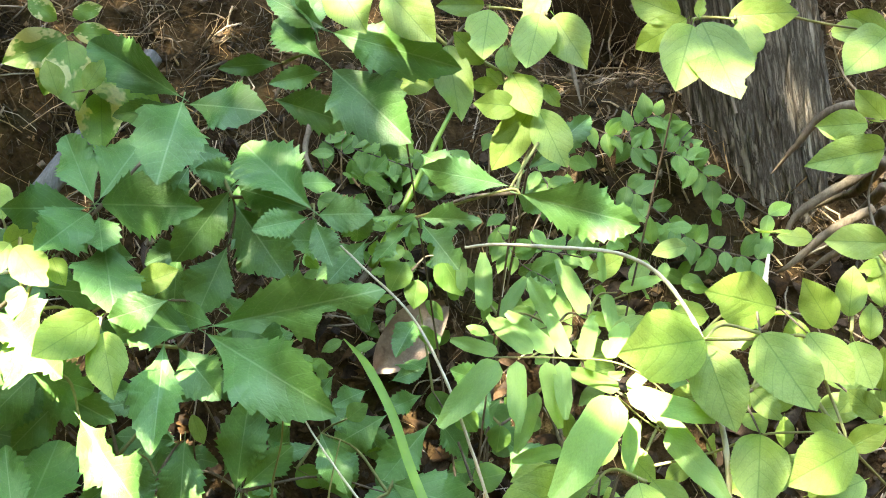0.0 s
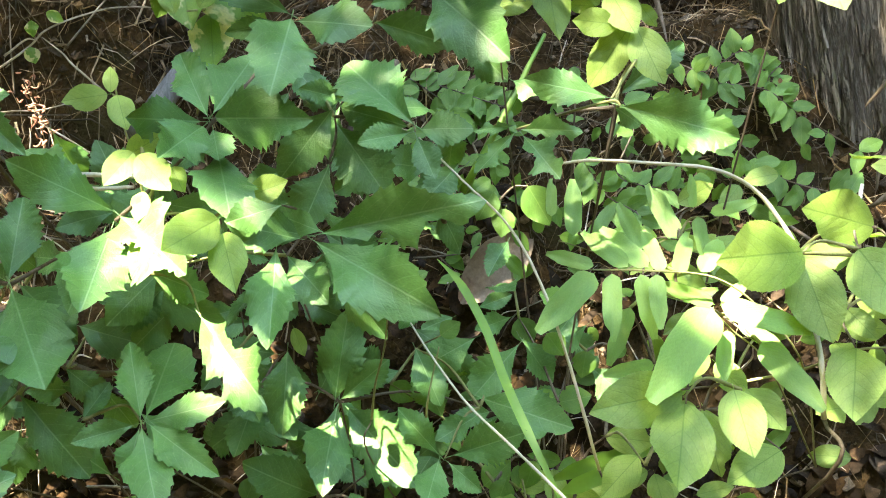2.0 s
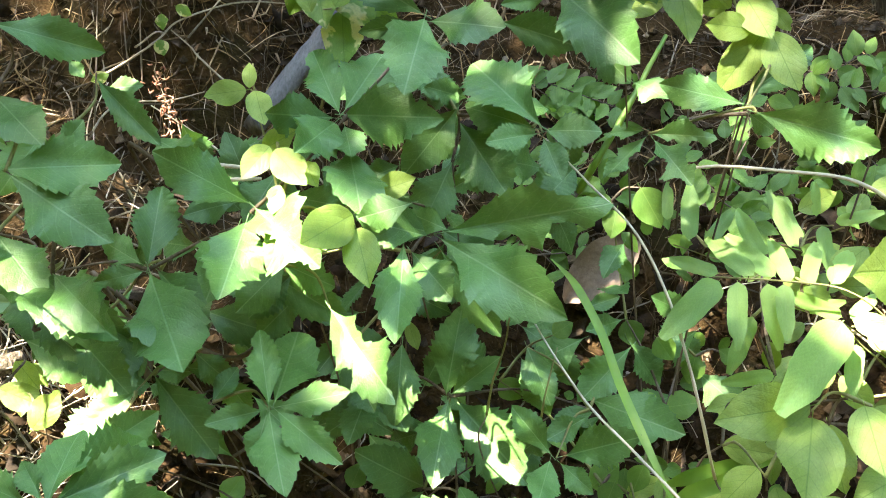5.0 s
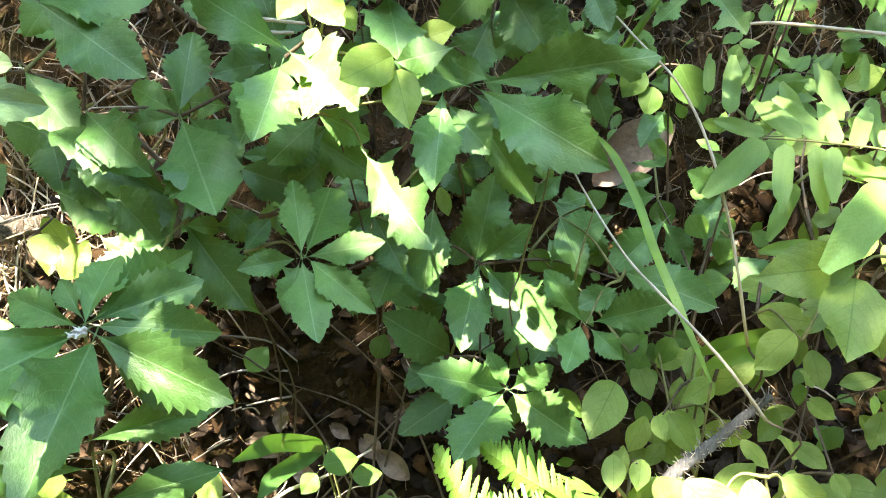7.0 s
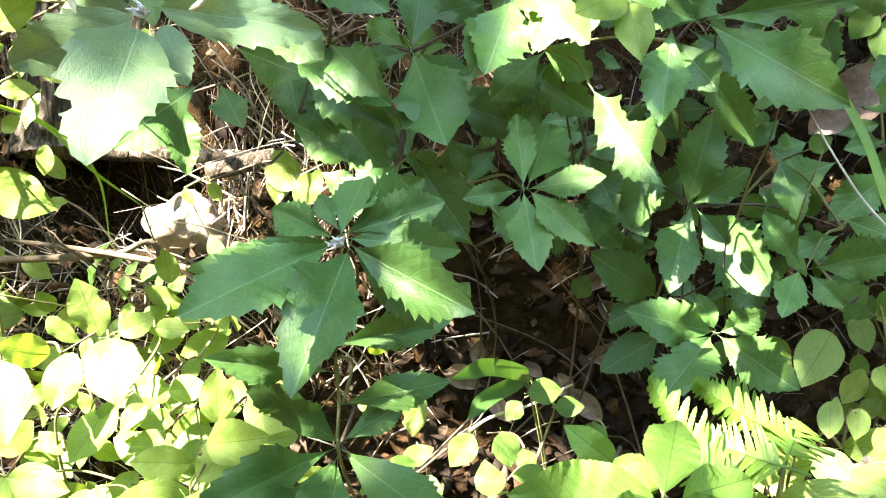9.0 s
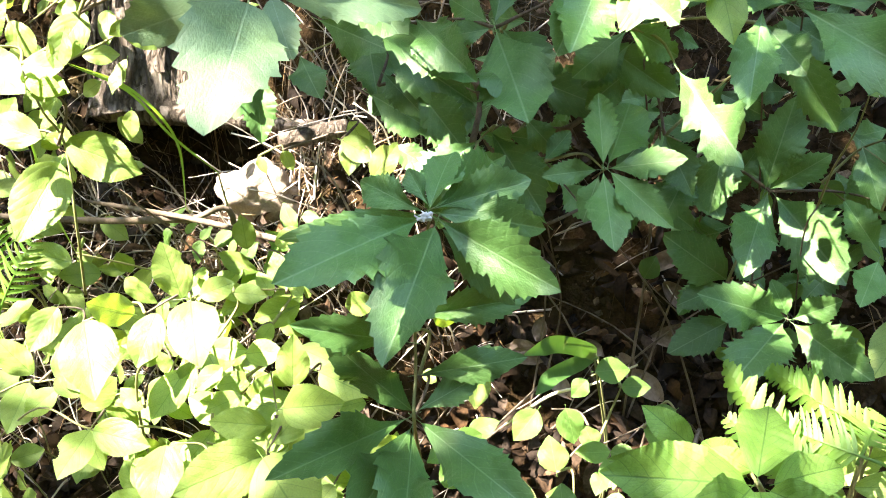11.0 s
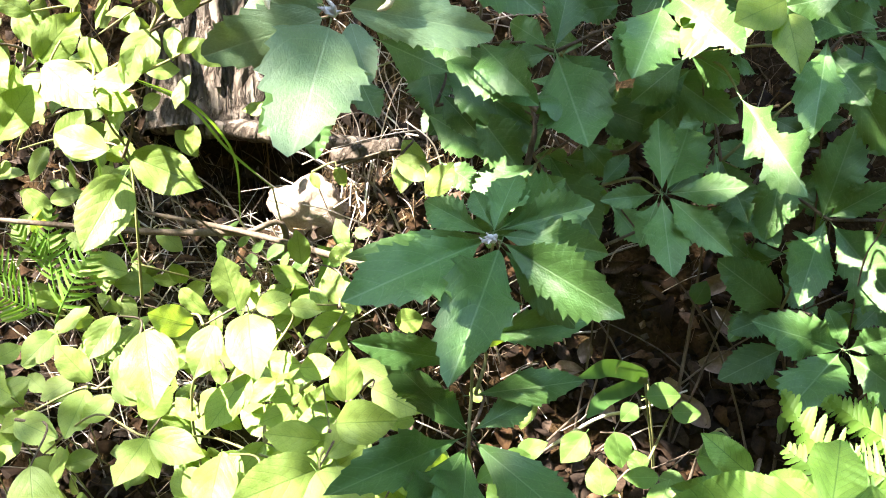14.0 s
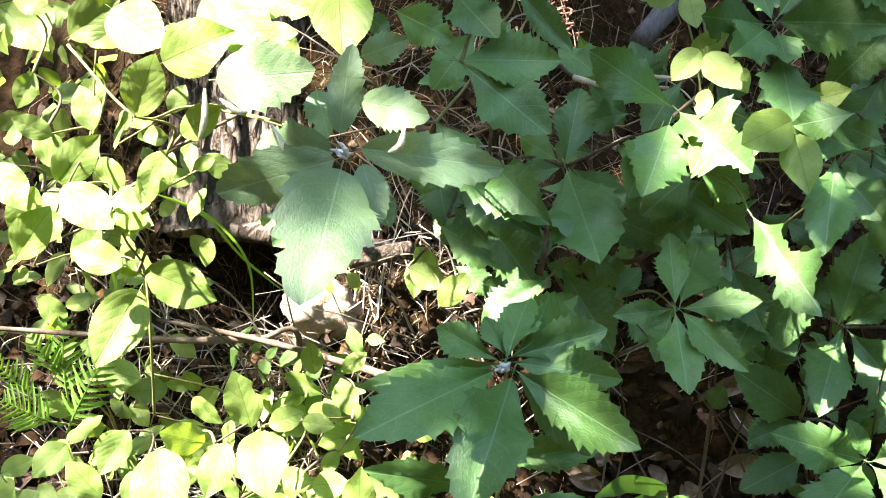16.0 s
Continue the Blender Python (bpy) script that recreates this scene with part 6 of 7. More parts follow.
def frond_mesh(length, width, pairs, breadth, seed):
    """A feathery frond: rachis with pinnae that are cut into small rounded lobes."""
    rng = random.Random(seed)
    verts, faces = [], []
    pv, pf = tube([Vector((0, length * t, -0.30 * length * t * t)) for t in np.linspace(-0.25, 1, 9)], lambda t: 0.0016 * (1.1 - t), 4)
    verts += pv
    faces += pf
    for i in range(pairs):
        t = 0.06 + 0.92 * i / pairs
        reach = width * 0.5 * min(1, 0.55 + t * 1.6) * (1 - t) ** 0.62 * 1.25 * rng.uniform(0.82, 1.1)
        root = Vector((0, length * t, -0.30 * length * t * t))
        for s in (-1, 1):
            d = Vector((s, 0.48 + rng.uniform(-0.14, 0.14), rng.uniform(-0.45, 0.12))).normalized()
            q = Vector((-d.y * s, d.x * s, 0)).normalized()
            steps = max(6, int(16 * reach / (width * 0.5)))
            o = len(verts)
            for k in range(steps + 1):
                u = k / steps
                c = root + d * reach * u + Vector((0, 0.10 * reach * u * u, -0.22 * reach * u * u))
                half = length * 0.86 / pairs * breadth * (1 - u ** 5) ** 0.6 * (1.12 if k % 2 else 0.84) * (1 - 0.25 * u)
                fold = Vector((0, 0, 0.25 * half))
                verts += [c - q * half + fold, c, c + q * half + fold]
                if k:
                    e = o + 3 * (k - 1)
                    faces += [(e, e + 1, e + 4, e + 3), (e + 1, e + 2, e + 5, e + 4)]
    return mesh_of("frond", verts, faces, M_FROND)


def fern(label, fronds, width, seed, pairs=17, breadth=0.50):
    base = Vector(fronds[0][0])
    thing = plant(("fern", label, "fern"), base.x, base.y + 0.03)
    for i, (a, b) in enumerate(fronds):
        a, b = Vector(a), Vector(b)
        y = (b - a)
        L = y.length
        y.normalize()
        z = (LEAF_UP - y * LEAF_UP.dot(y)).normalized()
        z = Matrix.Rotation(radians(random.Random(seed + i).uniform(-25, 25)), 3, y) @ z
        ob = part("frond", frond_mesh(L, width * (0.8 + 0.12 * (i % 3)), pairs, breadth, seed + i), thing)
        m = Matrix((y.cross(z), y, z)).transposed().to_4x4()
        m.translation = a
        ob.matrix_basis = m
        foot = thing.matrix_basis.translation
        v, f = tube(smooth_line([foot, foot.lerp(a, 0.6) + Vector((0, 0.03, 0)), a], 4), 0.0015, 5)
        part("stem", mesh_of("stem", v, f, M_STEM), thing)


fern("bright green feathery fern clump at the bank foot", [
    ((-0.081, 0.449, 0.608), (-0.176, 0.494, 0.594)),
    ((-0.123, 0.394, 0.616), (-0.216, 0.477, 0.617)),
    ((-0.09, 0.408, 0.624), (-0.16, 0.419, 0.626)),
    ((-0.104, 0.513, 0.566), (-0.173, 0.542, 0.557)),
    ((-0.112, 0.376, 0.622), (-0.184, 0.4, 0.642)),
    ((-0.088, 0.426, 0.614), (-0.073, 0.497, 0.602))], 0.054, 31)
fern("small green feathery fern among dry grass", [
    ((-1.11, 0.534, 0.462), (-1.138, 0.511, 0.532)),
    ((-1.077, 0.501, 0.426), (-1.028, 0.537, 0.515)),
    ((-1.086, 0.477, 0.438), (-1.113, 0.443, 0.489)),
    ((-1.105, 0.525, 0.445), (-1.101, 0.544, 0.546)),
    ((-1.142, 0.503, 0.445), (-1.173, 0.474, 0.507))], 0.085, 51, 10, 0.33)


def blade(label, lines, width, material, name="grass_blade"):
    """Long narrow blades with a shallow channel down the middle."""
    thing = plant((name, label, "grass"), lines[0][-1][0], lines[0][-1][1])
    foot = thing.matrix_basis.translation
    for pts in lines:
        line = smooth_line(pts, 8)
        verts, faces = [], []
        n = len(line)
        for i, c in enumerate(line):
            d = (line[min(i + 1, n - 1)] - line[max(i - 1, 0)]).normalized()
            s = d.cross(Vector((0.3, -0.75, 0.55))).normalized()
            up = s.cross(d)
            w = width * 0.5 * min(1, 0.12 + 4 * i / n, 0.3 + 3 * (n - 1 - i) / n)
            verts += [c - s * w, c - up * w * 0.35, c + s * w]
            if i:
                a = (i - 1) * 3
                faces += [(a, a + 1, a + 4, a + 3), (a + 1, a + 2, a + 5, a + 4)]
        end = Vector(pts[-1])
        v, f = tube(smooth_line([end, end.lerp(foot, 0.5) + Vector((0.01, 0.02, 0)), foot], 4), 0.0013, 5)
        part("stem", mesh_of("stem", v, f, M_STEM), thing)
        part("blade", mesh_of("blade", verts, faces, material), thing)
    return thing


blade("long green grass blade leaning over dead leaves", [[(-0.094, 0.893, 0.687), (-0.068, 0.849, 0.683), (-0.041, 0.794, 0.662), (-0.022, 0.738, 0.639), (0.001, 0.682, 0.616), (0.033, 0.637, 0.569)]], 0.0095, M_GRASS)
blade("broad arching green strap leaves over litter", [
    [(-0.360, 0.484, 0.567), (-0.350, 0.542, 0.529), (-0.336, 0.592, 0.479), (-0.338, 0.633, 0.427)],
    [(-0.369, 0.532, 0.464), (-0.362, 0.563, 0.461), (-0.349, 0.609, 0.440), (-0.339, 0.650, 0.415)]], 0.018, M_OAK)
blade("flat green strap leaves at the bank foot", [
    [(0.123, 0.705, 0.583), (0.091, 0.699, 0.581), (0.053, 0.689, 0.574), (0.025, 0.696, 0.552)],
    [(0.102, 0.695, 0.572), (0.062, 0.678, 0.571), (0.031, 0.675, 0.554)]], 0.016, M_GRASS)
blade("thin drooping grass blades beside the old stump", [
    [(-0.919, 0.600, 0.730), (-0.899, 0.644, 0.685), (-0.889, 0.674, 0.631), (-0.891, 0.692, 0.570), (-0.902, 0.683, 0.484)],
    [(-0.956, 0.632, 0.708), (-0.926, 0.675, 0.656), (-0.904, 0.698, 0.585), (-0.872, 0.727, 0.516)],
    [(-0.906, 0.502, 0.729), (-0.923, 0.520, 0.672), (-0.944, 0.526, 0.602), (-0.943, 0.532, 0.513)]], 0.0036, M_GRASS)


def stalk(name, label, category, lines, radius, material, sides=7):
    """Dry stalks, twigs and roots: one top-level thing of one or more pieces."""
    lines = [[Vector(p) for p in pts] for pts in lines]
    end = lines[0][-1]
    back = 0.0 if name in ("root", "branch") else 0.28
    thing = plant((name, label, category), end.x, end.y + back)
    foot = thing.matrix_basis.translation
    for i, pts in enumerate(lines):
        line = smooth_line(pts, 8)
        taper = (lambda t: radius * (1.15 - 0.95 * t * t)) if name == "root" else (lambda t: radius * (0.55 + 0.6 * t))
        v, f = tube(line, taper, sides, 0.16, i)
        part("stalk" if name != "root" else "root_piece", mesh_of(name, v, f, material), thing)
    if (foot - end).length > 0.03 and name not in ("root", "dry_catkin"):
        v, f = tube(smooth_line([end, end + (end - lines[0][-2]).normalized() * 0.05, foot], 6), radius * 0.8, sides, 0.1, 9)
        part("stalk", mesh_of(name, v, f, M_TWIG), thing)
    return thing


stalk("dry_stalk", "pale dry bent grass stalk hanging between oak leaves", "stalk", [[(-0.101, 0.779, 0.874), (-0.062, 0.758, 0.842), (-0.022, 0.732, 0.811), (0.006, 0.700, 0.771), (0.032, 0.672, 0.705), (0.064, 0.666, 0.592)]], 0.0014, M_STRAW)
stalk("dry_stalk", "long pale arched dry stalk over the fern", "stalk", [[(0.027, 0.784, 0.847), (0.056, 0.784, 0.850), (0.106, 0.782, 0.848), (0.160, 0.778, 0.844), (0.195, 0.771, 0.829), (0.217, 0.748, 0.808), (0.228, 0.716, 0.787), (0.236, 0.684, 0.746), (0.240, 0.659, 0.718), (0.243, 0.639, 0.676)]], 0.0023, M_STRAW)
stalk("dry_stalk", "thin pale dry stalk below the oak leaves", "stalk", [[(-0.106, 0.641, 0.776), (-0.083, 0.618, 0.750), (-0.055, 0.595, 0.722), (-0.023, 0.575, 0.700), (0.022, 0.551, 0.665), (0.064, 0.558, 0.605)]], 0.0012, M_STRAW)
stalk("green_stalk", "thick upright green stalk behind oak leaves", "stalk", [[(0.029, 1.110, 0.876), (0.006, 1.066, 0.845), (-0.024, 1.014, 0.801), (-0.049, 0.988, 0.762), (-0.068, 0.988, 0.725)]], 0.0045, M_GRASS)
stalk("tendril", "thin hanging dry tendrils below an oak leaf", "tendril", [
    [(-0.124, 0.674, 0.757), (-0.129, 0.675, 0.719), (-0.140, 0.683, 0.675), (-0.147, 0.691, 0.628)],
    [(-0.083, 0.706, 0.700), (-0.092, 0.684, 0.664), (-0.095, 0.681, 0.639)]], 0.0011, M_STEM)
forked = stalk("twig", "pale forked twig with a few small leaves over soil", "twig", [
    [(-0.466, 1.207, 0.888), (-0.508, 1.204, 0.891), (-0.550, 1.195, 0.888), (-0.609, 1.177, 0.871), (-0.632, 1.158, 0.852), (-0.671, 1.143, 0.828), (-0.718, 1.123, 0.804)],
    [(-0.609, 1.151, 0.866), (-0.585, 1.147, 0.846), (-0.570, 1.138, 0.833), (-0.533, 1.126, 0.803)],
    [(-0.622, 1.160, 0.860), (-0.640, 1.168, 0.858), (-0.660, 1.160, 0.845), (-0.672, 1.166, 0.838)]], 0.0015, M_DRY)
leaves(forked, "varied_leaf", [
    (-0.627, 1.169, 0.883, -0.626, 1.159, 0.864, 0.018, 8),
    (-0.629, 1.152, 0.853, -0.621, 1.143, 0.834, 0.020, -14),
    (-0.609, 1.177, 0.891, -0.587, 1.174, 0.881, 0.016, 20),
    (-0.678, 1.093, 0.823, -0.703, 1.086, 0.816, 0.015, -10),
])
stalk("twig", "thin crooked dry twig before a dark hollow", "twig", [
    [(-0.553, 1.098, 0.800), (-0.588, 1.069, 0.798), (-0.620, 1.045, 0.804), (-0.638, 1.021, 0.807), (-0.644, 0.994, 0.802), (-0.644, 0.966, 0.794)],
    [(-0.620, 1.045, 0.804), (-0.640, 1.050, 0.790), (-0.652, 1.040, 0.765)]], 0.0013, M_DRY)
stalk("dry_stalk", "thin upright dead stems standing in a hollow", "stalk", [
    [(-0.724, 1.186, 0.896), (-0.695, 1.098, 0.836), (-0.694, 1.058, 0.764)],
    [(-0.690, 1.244, 0.889), (-0.677, 1.194, 0.838), (-0.672, 1.166, 0.786)],
    [(-0.713, 1.230, 0.869), (-0.697, 1.188, 0.832), (-0.690, 1.171, 0.800)],
    [(-0.760, 1.240, 0.860), (-0.752, 1.200, 0.810), (-0.758, 1.180, 0.760)]], 0.0012, M_TWIG)
stalk("twig", "dry broken twigs among oak leaves", "twig", [
    [(-0.391, 0.833, 0.801), (-0.426, 0.828, 0.801), (-0.468, 0.851, 0.791), (-0.507, 0.869, 0.791)],
    [(-0.380, 0.838, 0.809), (-0.440, 0.840, 0.811), (-0.480, 0.860, 0.800)]], 0.003, M_STRAW)
stalk("twig", "brown branching oak twig in shade", "twig", [
    [(-0.337, 0.780, 0.694), (-0.362, 0.767, 0.678), (-0.406, 0.740, 0.642), (-0.468, 0.738, 0.663), (-0.514, 0.756, 0.681)],
    [(-0.518, 0.775, 0.672), (-0.506, 0.759, 0.647), (-0.506, 0.730, 0.613)]], 0.0035, M_TWIG)
stalk("twig", "thin grey twig across the leaf litter", "twig", [[(-0.305, 0.699, 0.366), (-0.348, 0.665, 0.354), (-0.403, 0.668, 0.312), (-0.459, 0.656, 0.252)]], 0.0022, M_STRAW)
stalk("branch", "grey-brown dead branch lying behind the viburnum", "branch", [
    [(-1.216, 0.480, 0.560), (-1.064, 0.553, 0.528), (-0.953, 0.604, 0.508), (-0.875, 0.662, 0.487)],
    [(-1.011, 0.627, 0.512), (-0.870, 0.647, 0.499), (-0.748, 0.655, 0.487), (-0.671, 0.648, 0.488)]], 0.0047, M_TWIG, 9)
bristly = stalk("branch", "pale bristly weathered branch under bright leaves", "branch", [[(0.102, 0.694, 0.509), (0.075, 0.663, 0.509), (0.04, 0.625, 0.502), (0.005, 0.587, 0.497), (-0.012, 0.55, 0.487)]], 0.0065, M_STICK, 9)


def bristles(thing, pts, radius, number, seed):
    """Short hair-like shoots all along a branch."""
    rng = random.Random(seed)
    line = smooth_line(pts, 12)
    verts, faces = [], []
    for i in range(number):
        c = rng.choice(line)
        d = Vector((rng.gauss(0, 1), rng.gauss(0, 1), rng.gauss(0, 1))).normalized()
        v, f = tube([c + d * radius * 0.7, c + d * rng.uniform(0.008, 0.014)], 0.0004, 4)
        o = len(verts)
        verts += v
        faces += [tuple(k + o for k in g) for g in f]
    tagged(part("bristle", mesh_of("bristle", verts, faces, M_DRY), thing, "short pale bristles"), kind="stuff")


bristles(bristly, [(0.102, 0.694, 0.509), (0.075, 0.663, 0.509), (0.04, 0.625, 0.502), (0.005, 0.587, 0.497), (-0.012, 0.55, 0.487)], 0.0065, 300, 77)
stalk("root", "thin brown surface roots spreading from a trunk", "root", [
    [(0.631, 1.226, 0.762), (0.627, 1.274, 0.700), (0.631, 1.342, 0.658), (0.617, 1.413, 0.602)],
    [(0.657, 1.256, 0.712), (0.648, 1.323, 0.619), (0.622, 1.358, 0.553), (0.602, 1.388, 0.502)],
    [(0.682, 1.287, 0.663), (0.675, 1.329, 0.587), (0.667, 1.386, 0.502)]], 0.007, M_TWIG, 8)
stalk("root", "brown woody roots crossing the foot of a trunk", "root", [
    [(0.626, 1.245, 0.745), (0.547, 1.234, 0.698), (0.516, 1.229, 0.666), (0.511, 1.218, 0.62)],
    [(0.611, 1.192, 0.706), (0.557, 1.196, 0.667), (0.512, 1.195, 0.618), (0.499, 1.207, 0.598)],
    [(0.612, 1.257, 0.836), (0.553, 1.261, 0.821), (0.517, 1.26, 0.773), (0.494, 1.271, 0.726)],
    [(0.601, 1.158, 0.682), (0.561, 1.167, 0.653), (0.527, 1.18, 0.612)]], 0.0060, M_TWIG, 9)
stalk("root", "thin pale rootlets hanging from the soil bank", "root", [
    [(0.238, 1.605, 0.832), (0.252, 1.584, 0.789), (0.257, 1.510, 0.752)],
    [(-0.192, 1.509, 0.724), (-0.195, 1.443, 0.703), (-0.182, 1.401, 0.685), (-0.169, 1.391, 0.665)]], 0.0045, M_TWIG, 8)
stalk("root", "horizontal brown root above a dark hollow", "root", [[(-1.235, 0.888, 0.472), (-1.087, 0.931, 0.458), (-0.931, 0.955, 0.450), (-0.730, 1.026, 0.436)]], 0.016, M_BARK_OLD, 10)


# ---- trunks ----
def bark_trunk(name, label, low, high, radius, material, rings, sides, ridge, seed, flare=0.6):
    """A furrowed trunk along an axis, with a flared foot."""
    low, high = Vector(low), Vector(high)
    axis = (high - low)
    L = axis.length
    axis.normalize()
    sx = axis.orthogonal().normalized()
    sy = axis.cross(sx)
    thing = new(name)
    thing.matrix_basis = pose(*low)
    tagged(thing, label, "tree")
    own = Matrix((sx, sy, axis)).transposed().to_4x4()
    own.translation = low - axis * 0.08

    def bulge(h, a):
        return radius * (1 - 0.07 * h) * (1 + flare * math.exp(-h / 0.13) * (0.55 + 0.45 * math.sin(3 * a + seed)))

    verts, faces = [], []
    for j in range(rings + 1):
        h = L * (j / rings) ** 1.8
        for k in range(sides):
            a = 2 * math.pi * k / sides
            tw = a + h * 0.12 + 0.03 * noise.noise((math.cos(a) * 3, math.sin(a) * 3, h * 6))
            c, q = math.cos(tw), math.sin(tw)
            plates = 1 - 2.4 * abs(noise.noise((c * 9, q * 9, h * 1.6 + seed)))
            fibres = 1 - 2.2 * abs(noise.noise((c * 24, q * 24, h * 3.2 + seed)))
            fine = noise.noise((c * 60, q * 60, h * 9))
            r = bulge(h, a) + ridge * (0.75 * plates + 0.55 * fibres + 0.35 * fine)
            verts.append((r * math.cos(a), r * math.sin(a), h))
    for j in range(rings):
        for k in range(sides):
            a, b = j * sides + k, j * sides + (k + 1) % sides
            faces.append((a, b, b + sides, a + sides))
    part("trunk", mesh_of("trunk", verts, faces, material), thing).matrix_basis = own
    # loose strips of bark
    rng = random.Random(seed)
    for i in range(220):
        a = rng.uniform(0, 2 * math.pi)
        h = rng.uniform(0.02, min(1.1, L))
        r = bulge(h, a) + ridge * 0.9
        ln, w = rng.uniform(0.04, 0.17), rng.uniform(0.0025, 0.0075)
        sv, sf = [], []
        for q in range(5):
            t = q / 4
            hh = h + ln * t
            lift = ridge * (0.2 + 0.8 * (2 * t - 1) ** 2)
            for side in (-1, 1):
                aa = a + side * w / radius * (0.4 + math.sin(math.pi * (0.15 + 0.7 * t))) + 0.03 * math.sin(9 * t + i)
                for depth in (0.004, 0.0005):
                    rr = r + lift - depth
                    sv.append((rr * math.cos(aa), rr * math.sin(aa), hh))
            if q:
                o = 4 * (q - 1)
                sf += [(o + 1, o + 3, o + 7, o + 5), (o, o + 4, o + 6, o + 2), (o, o + 1, o + 5, o + 4), (o + 2, o + 6, o + 7, o + 3)]
        part("bark_strip", mesh_of("bark_strip", sv, sf, material), thing).matrix_basis = own
    return thing, low, axis


tree, tree_low, tree_axis = bark_trunk("cypress_tree", "cypress tree with grey-brown fibrous bark on the bank", (0.625, 1.47, 0.40), (-0.275, 3.07, 5.1), 0.130, M_BARK, 150, 300, 0.0060, 4, 0.35)
stump, _, _ = bark_trunk("old_stump", "old weathered stump with pale furrowed bark", (-1.205, 1.06, 0.445), (-1.36, 1.42, 0.96), 0.130, M_BARK_OLD, 110, 220, 0.0055, 9, 0.35)


# unseen leaf cover added to shade the bank, with holes aimed at sunlit spots
SUN_HOLES = (((0.15, 0.72, 0.77), 0.025), ((0.20, 0.70, 0.70), 0.02), ((0.04, 0.53, 0.54), 0.04), ((-1.13, 0.95, 0.62), 0.05), ((-1.22, 0.93, 0.78), 0.06), ((-1.06, 0.93, 0.50), 0.04),
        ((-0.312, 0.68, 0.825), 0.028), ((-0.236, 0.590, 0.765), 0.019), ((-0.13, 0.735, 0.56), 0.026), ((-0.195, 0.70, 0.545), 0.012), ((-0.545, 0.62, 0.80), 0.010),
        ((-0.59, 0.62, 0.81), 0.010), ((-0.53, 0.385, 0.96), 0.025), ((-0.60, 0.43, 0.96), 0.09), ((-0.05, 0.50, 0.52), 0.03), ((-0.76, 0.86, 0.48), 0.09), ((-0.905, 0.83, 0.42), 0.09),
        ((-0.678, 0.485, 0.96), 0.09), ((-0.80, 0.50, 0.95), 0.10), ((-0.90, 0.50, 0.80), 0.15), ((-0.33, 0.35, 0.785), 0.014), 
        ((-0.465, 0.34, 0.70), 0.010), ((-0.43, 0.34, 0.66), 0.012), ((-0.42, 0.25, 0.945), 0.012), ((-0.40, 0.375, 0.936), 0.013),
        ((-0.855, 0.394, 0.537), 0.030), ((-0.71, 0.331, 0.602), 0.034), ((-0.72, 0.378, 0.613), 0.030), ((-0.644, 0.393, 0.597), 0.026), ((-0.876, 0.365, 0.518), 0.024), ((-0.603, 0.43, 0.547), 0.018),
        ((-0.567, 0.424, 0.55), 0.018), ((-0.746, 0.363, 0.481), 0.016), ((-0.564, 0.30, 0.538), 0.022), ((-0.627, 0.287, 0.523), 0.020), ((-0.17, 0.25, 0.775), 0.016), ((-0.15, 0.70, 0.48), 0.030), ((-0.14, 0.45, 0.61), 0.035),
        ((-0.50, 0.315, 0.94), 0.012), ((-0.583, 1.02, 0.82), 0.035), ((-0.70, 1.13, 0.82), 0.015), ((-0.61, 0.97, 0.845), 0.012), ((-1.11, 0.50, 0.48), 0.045))


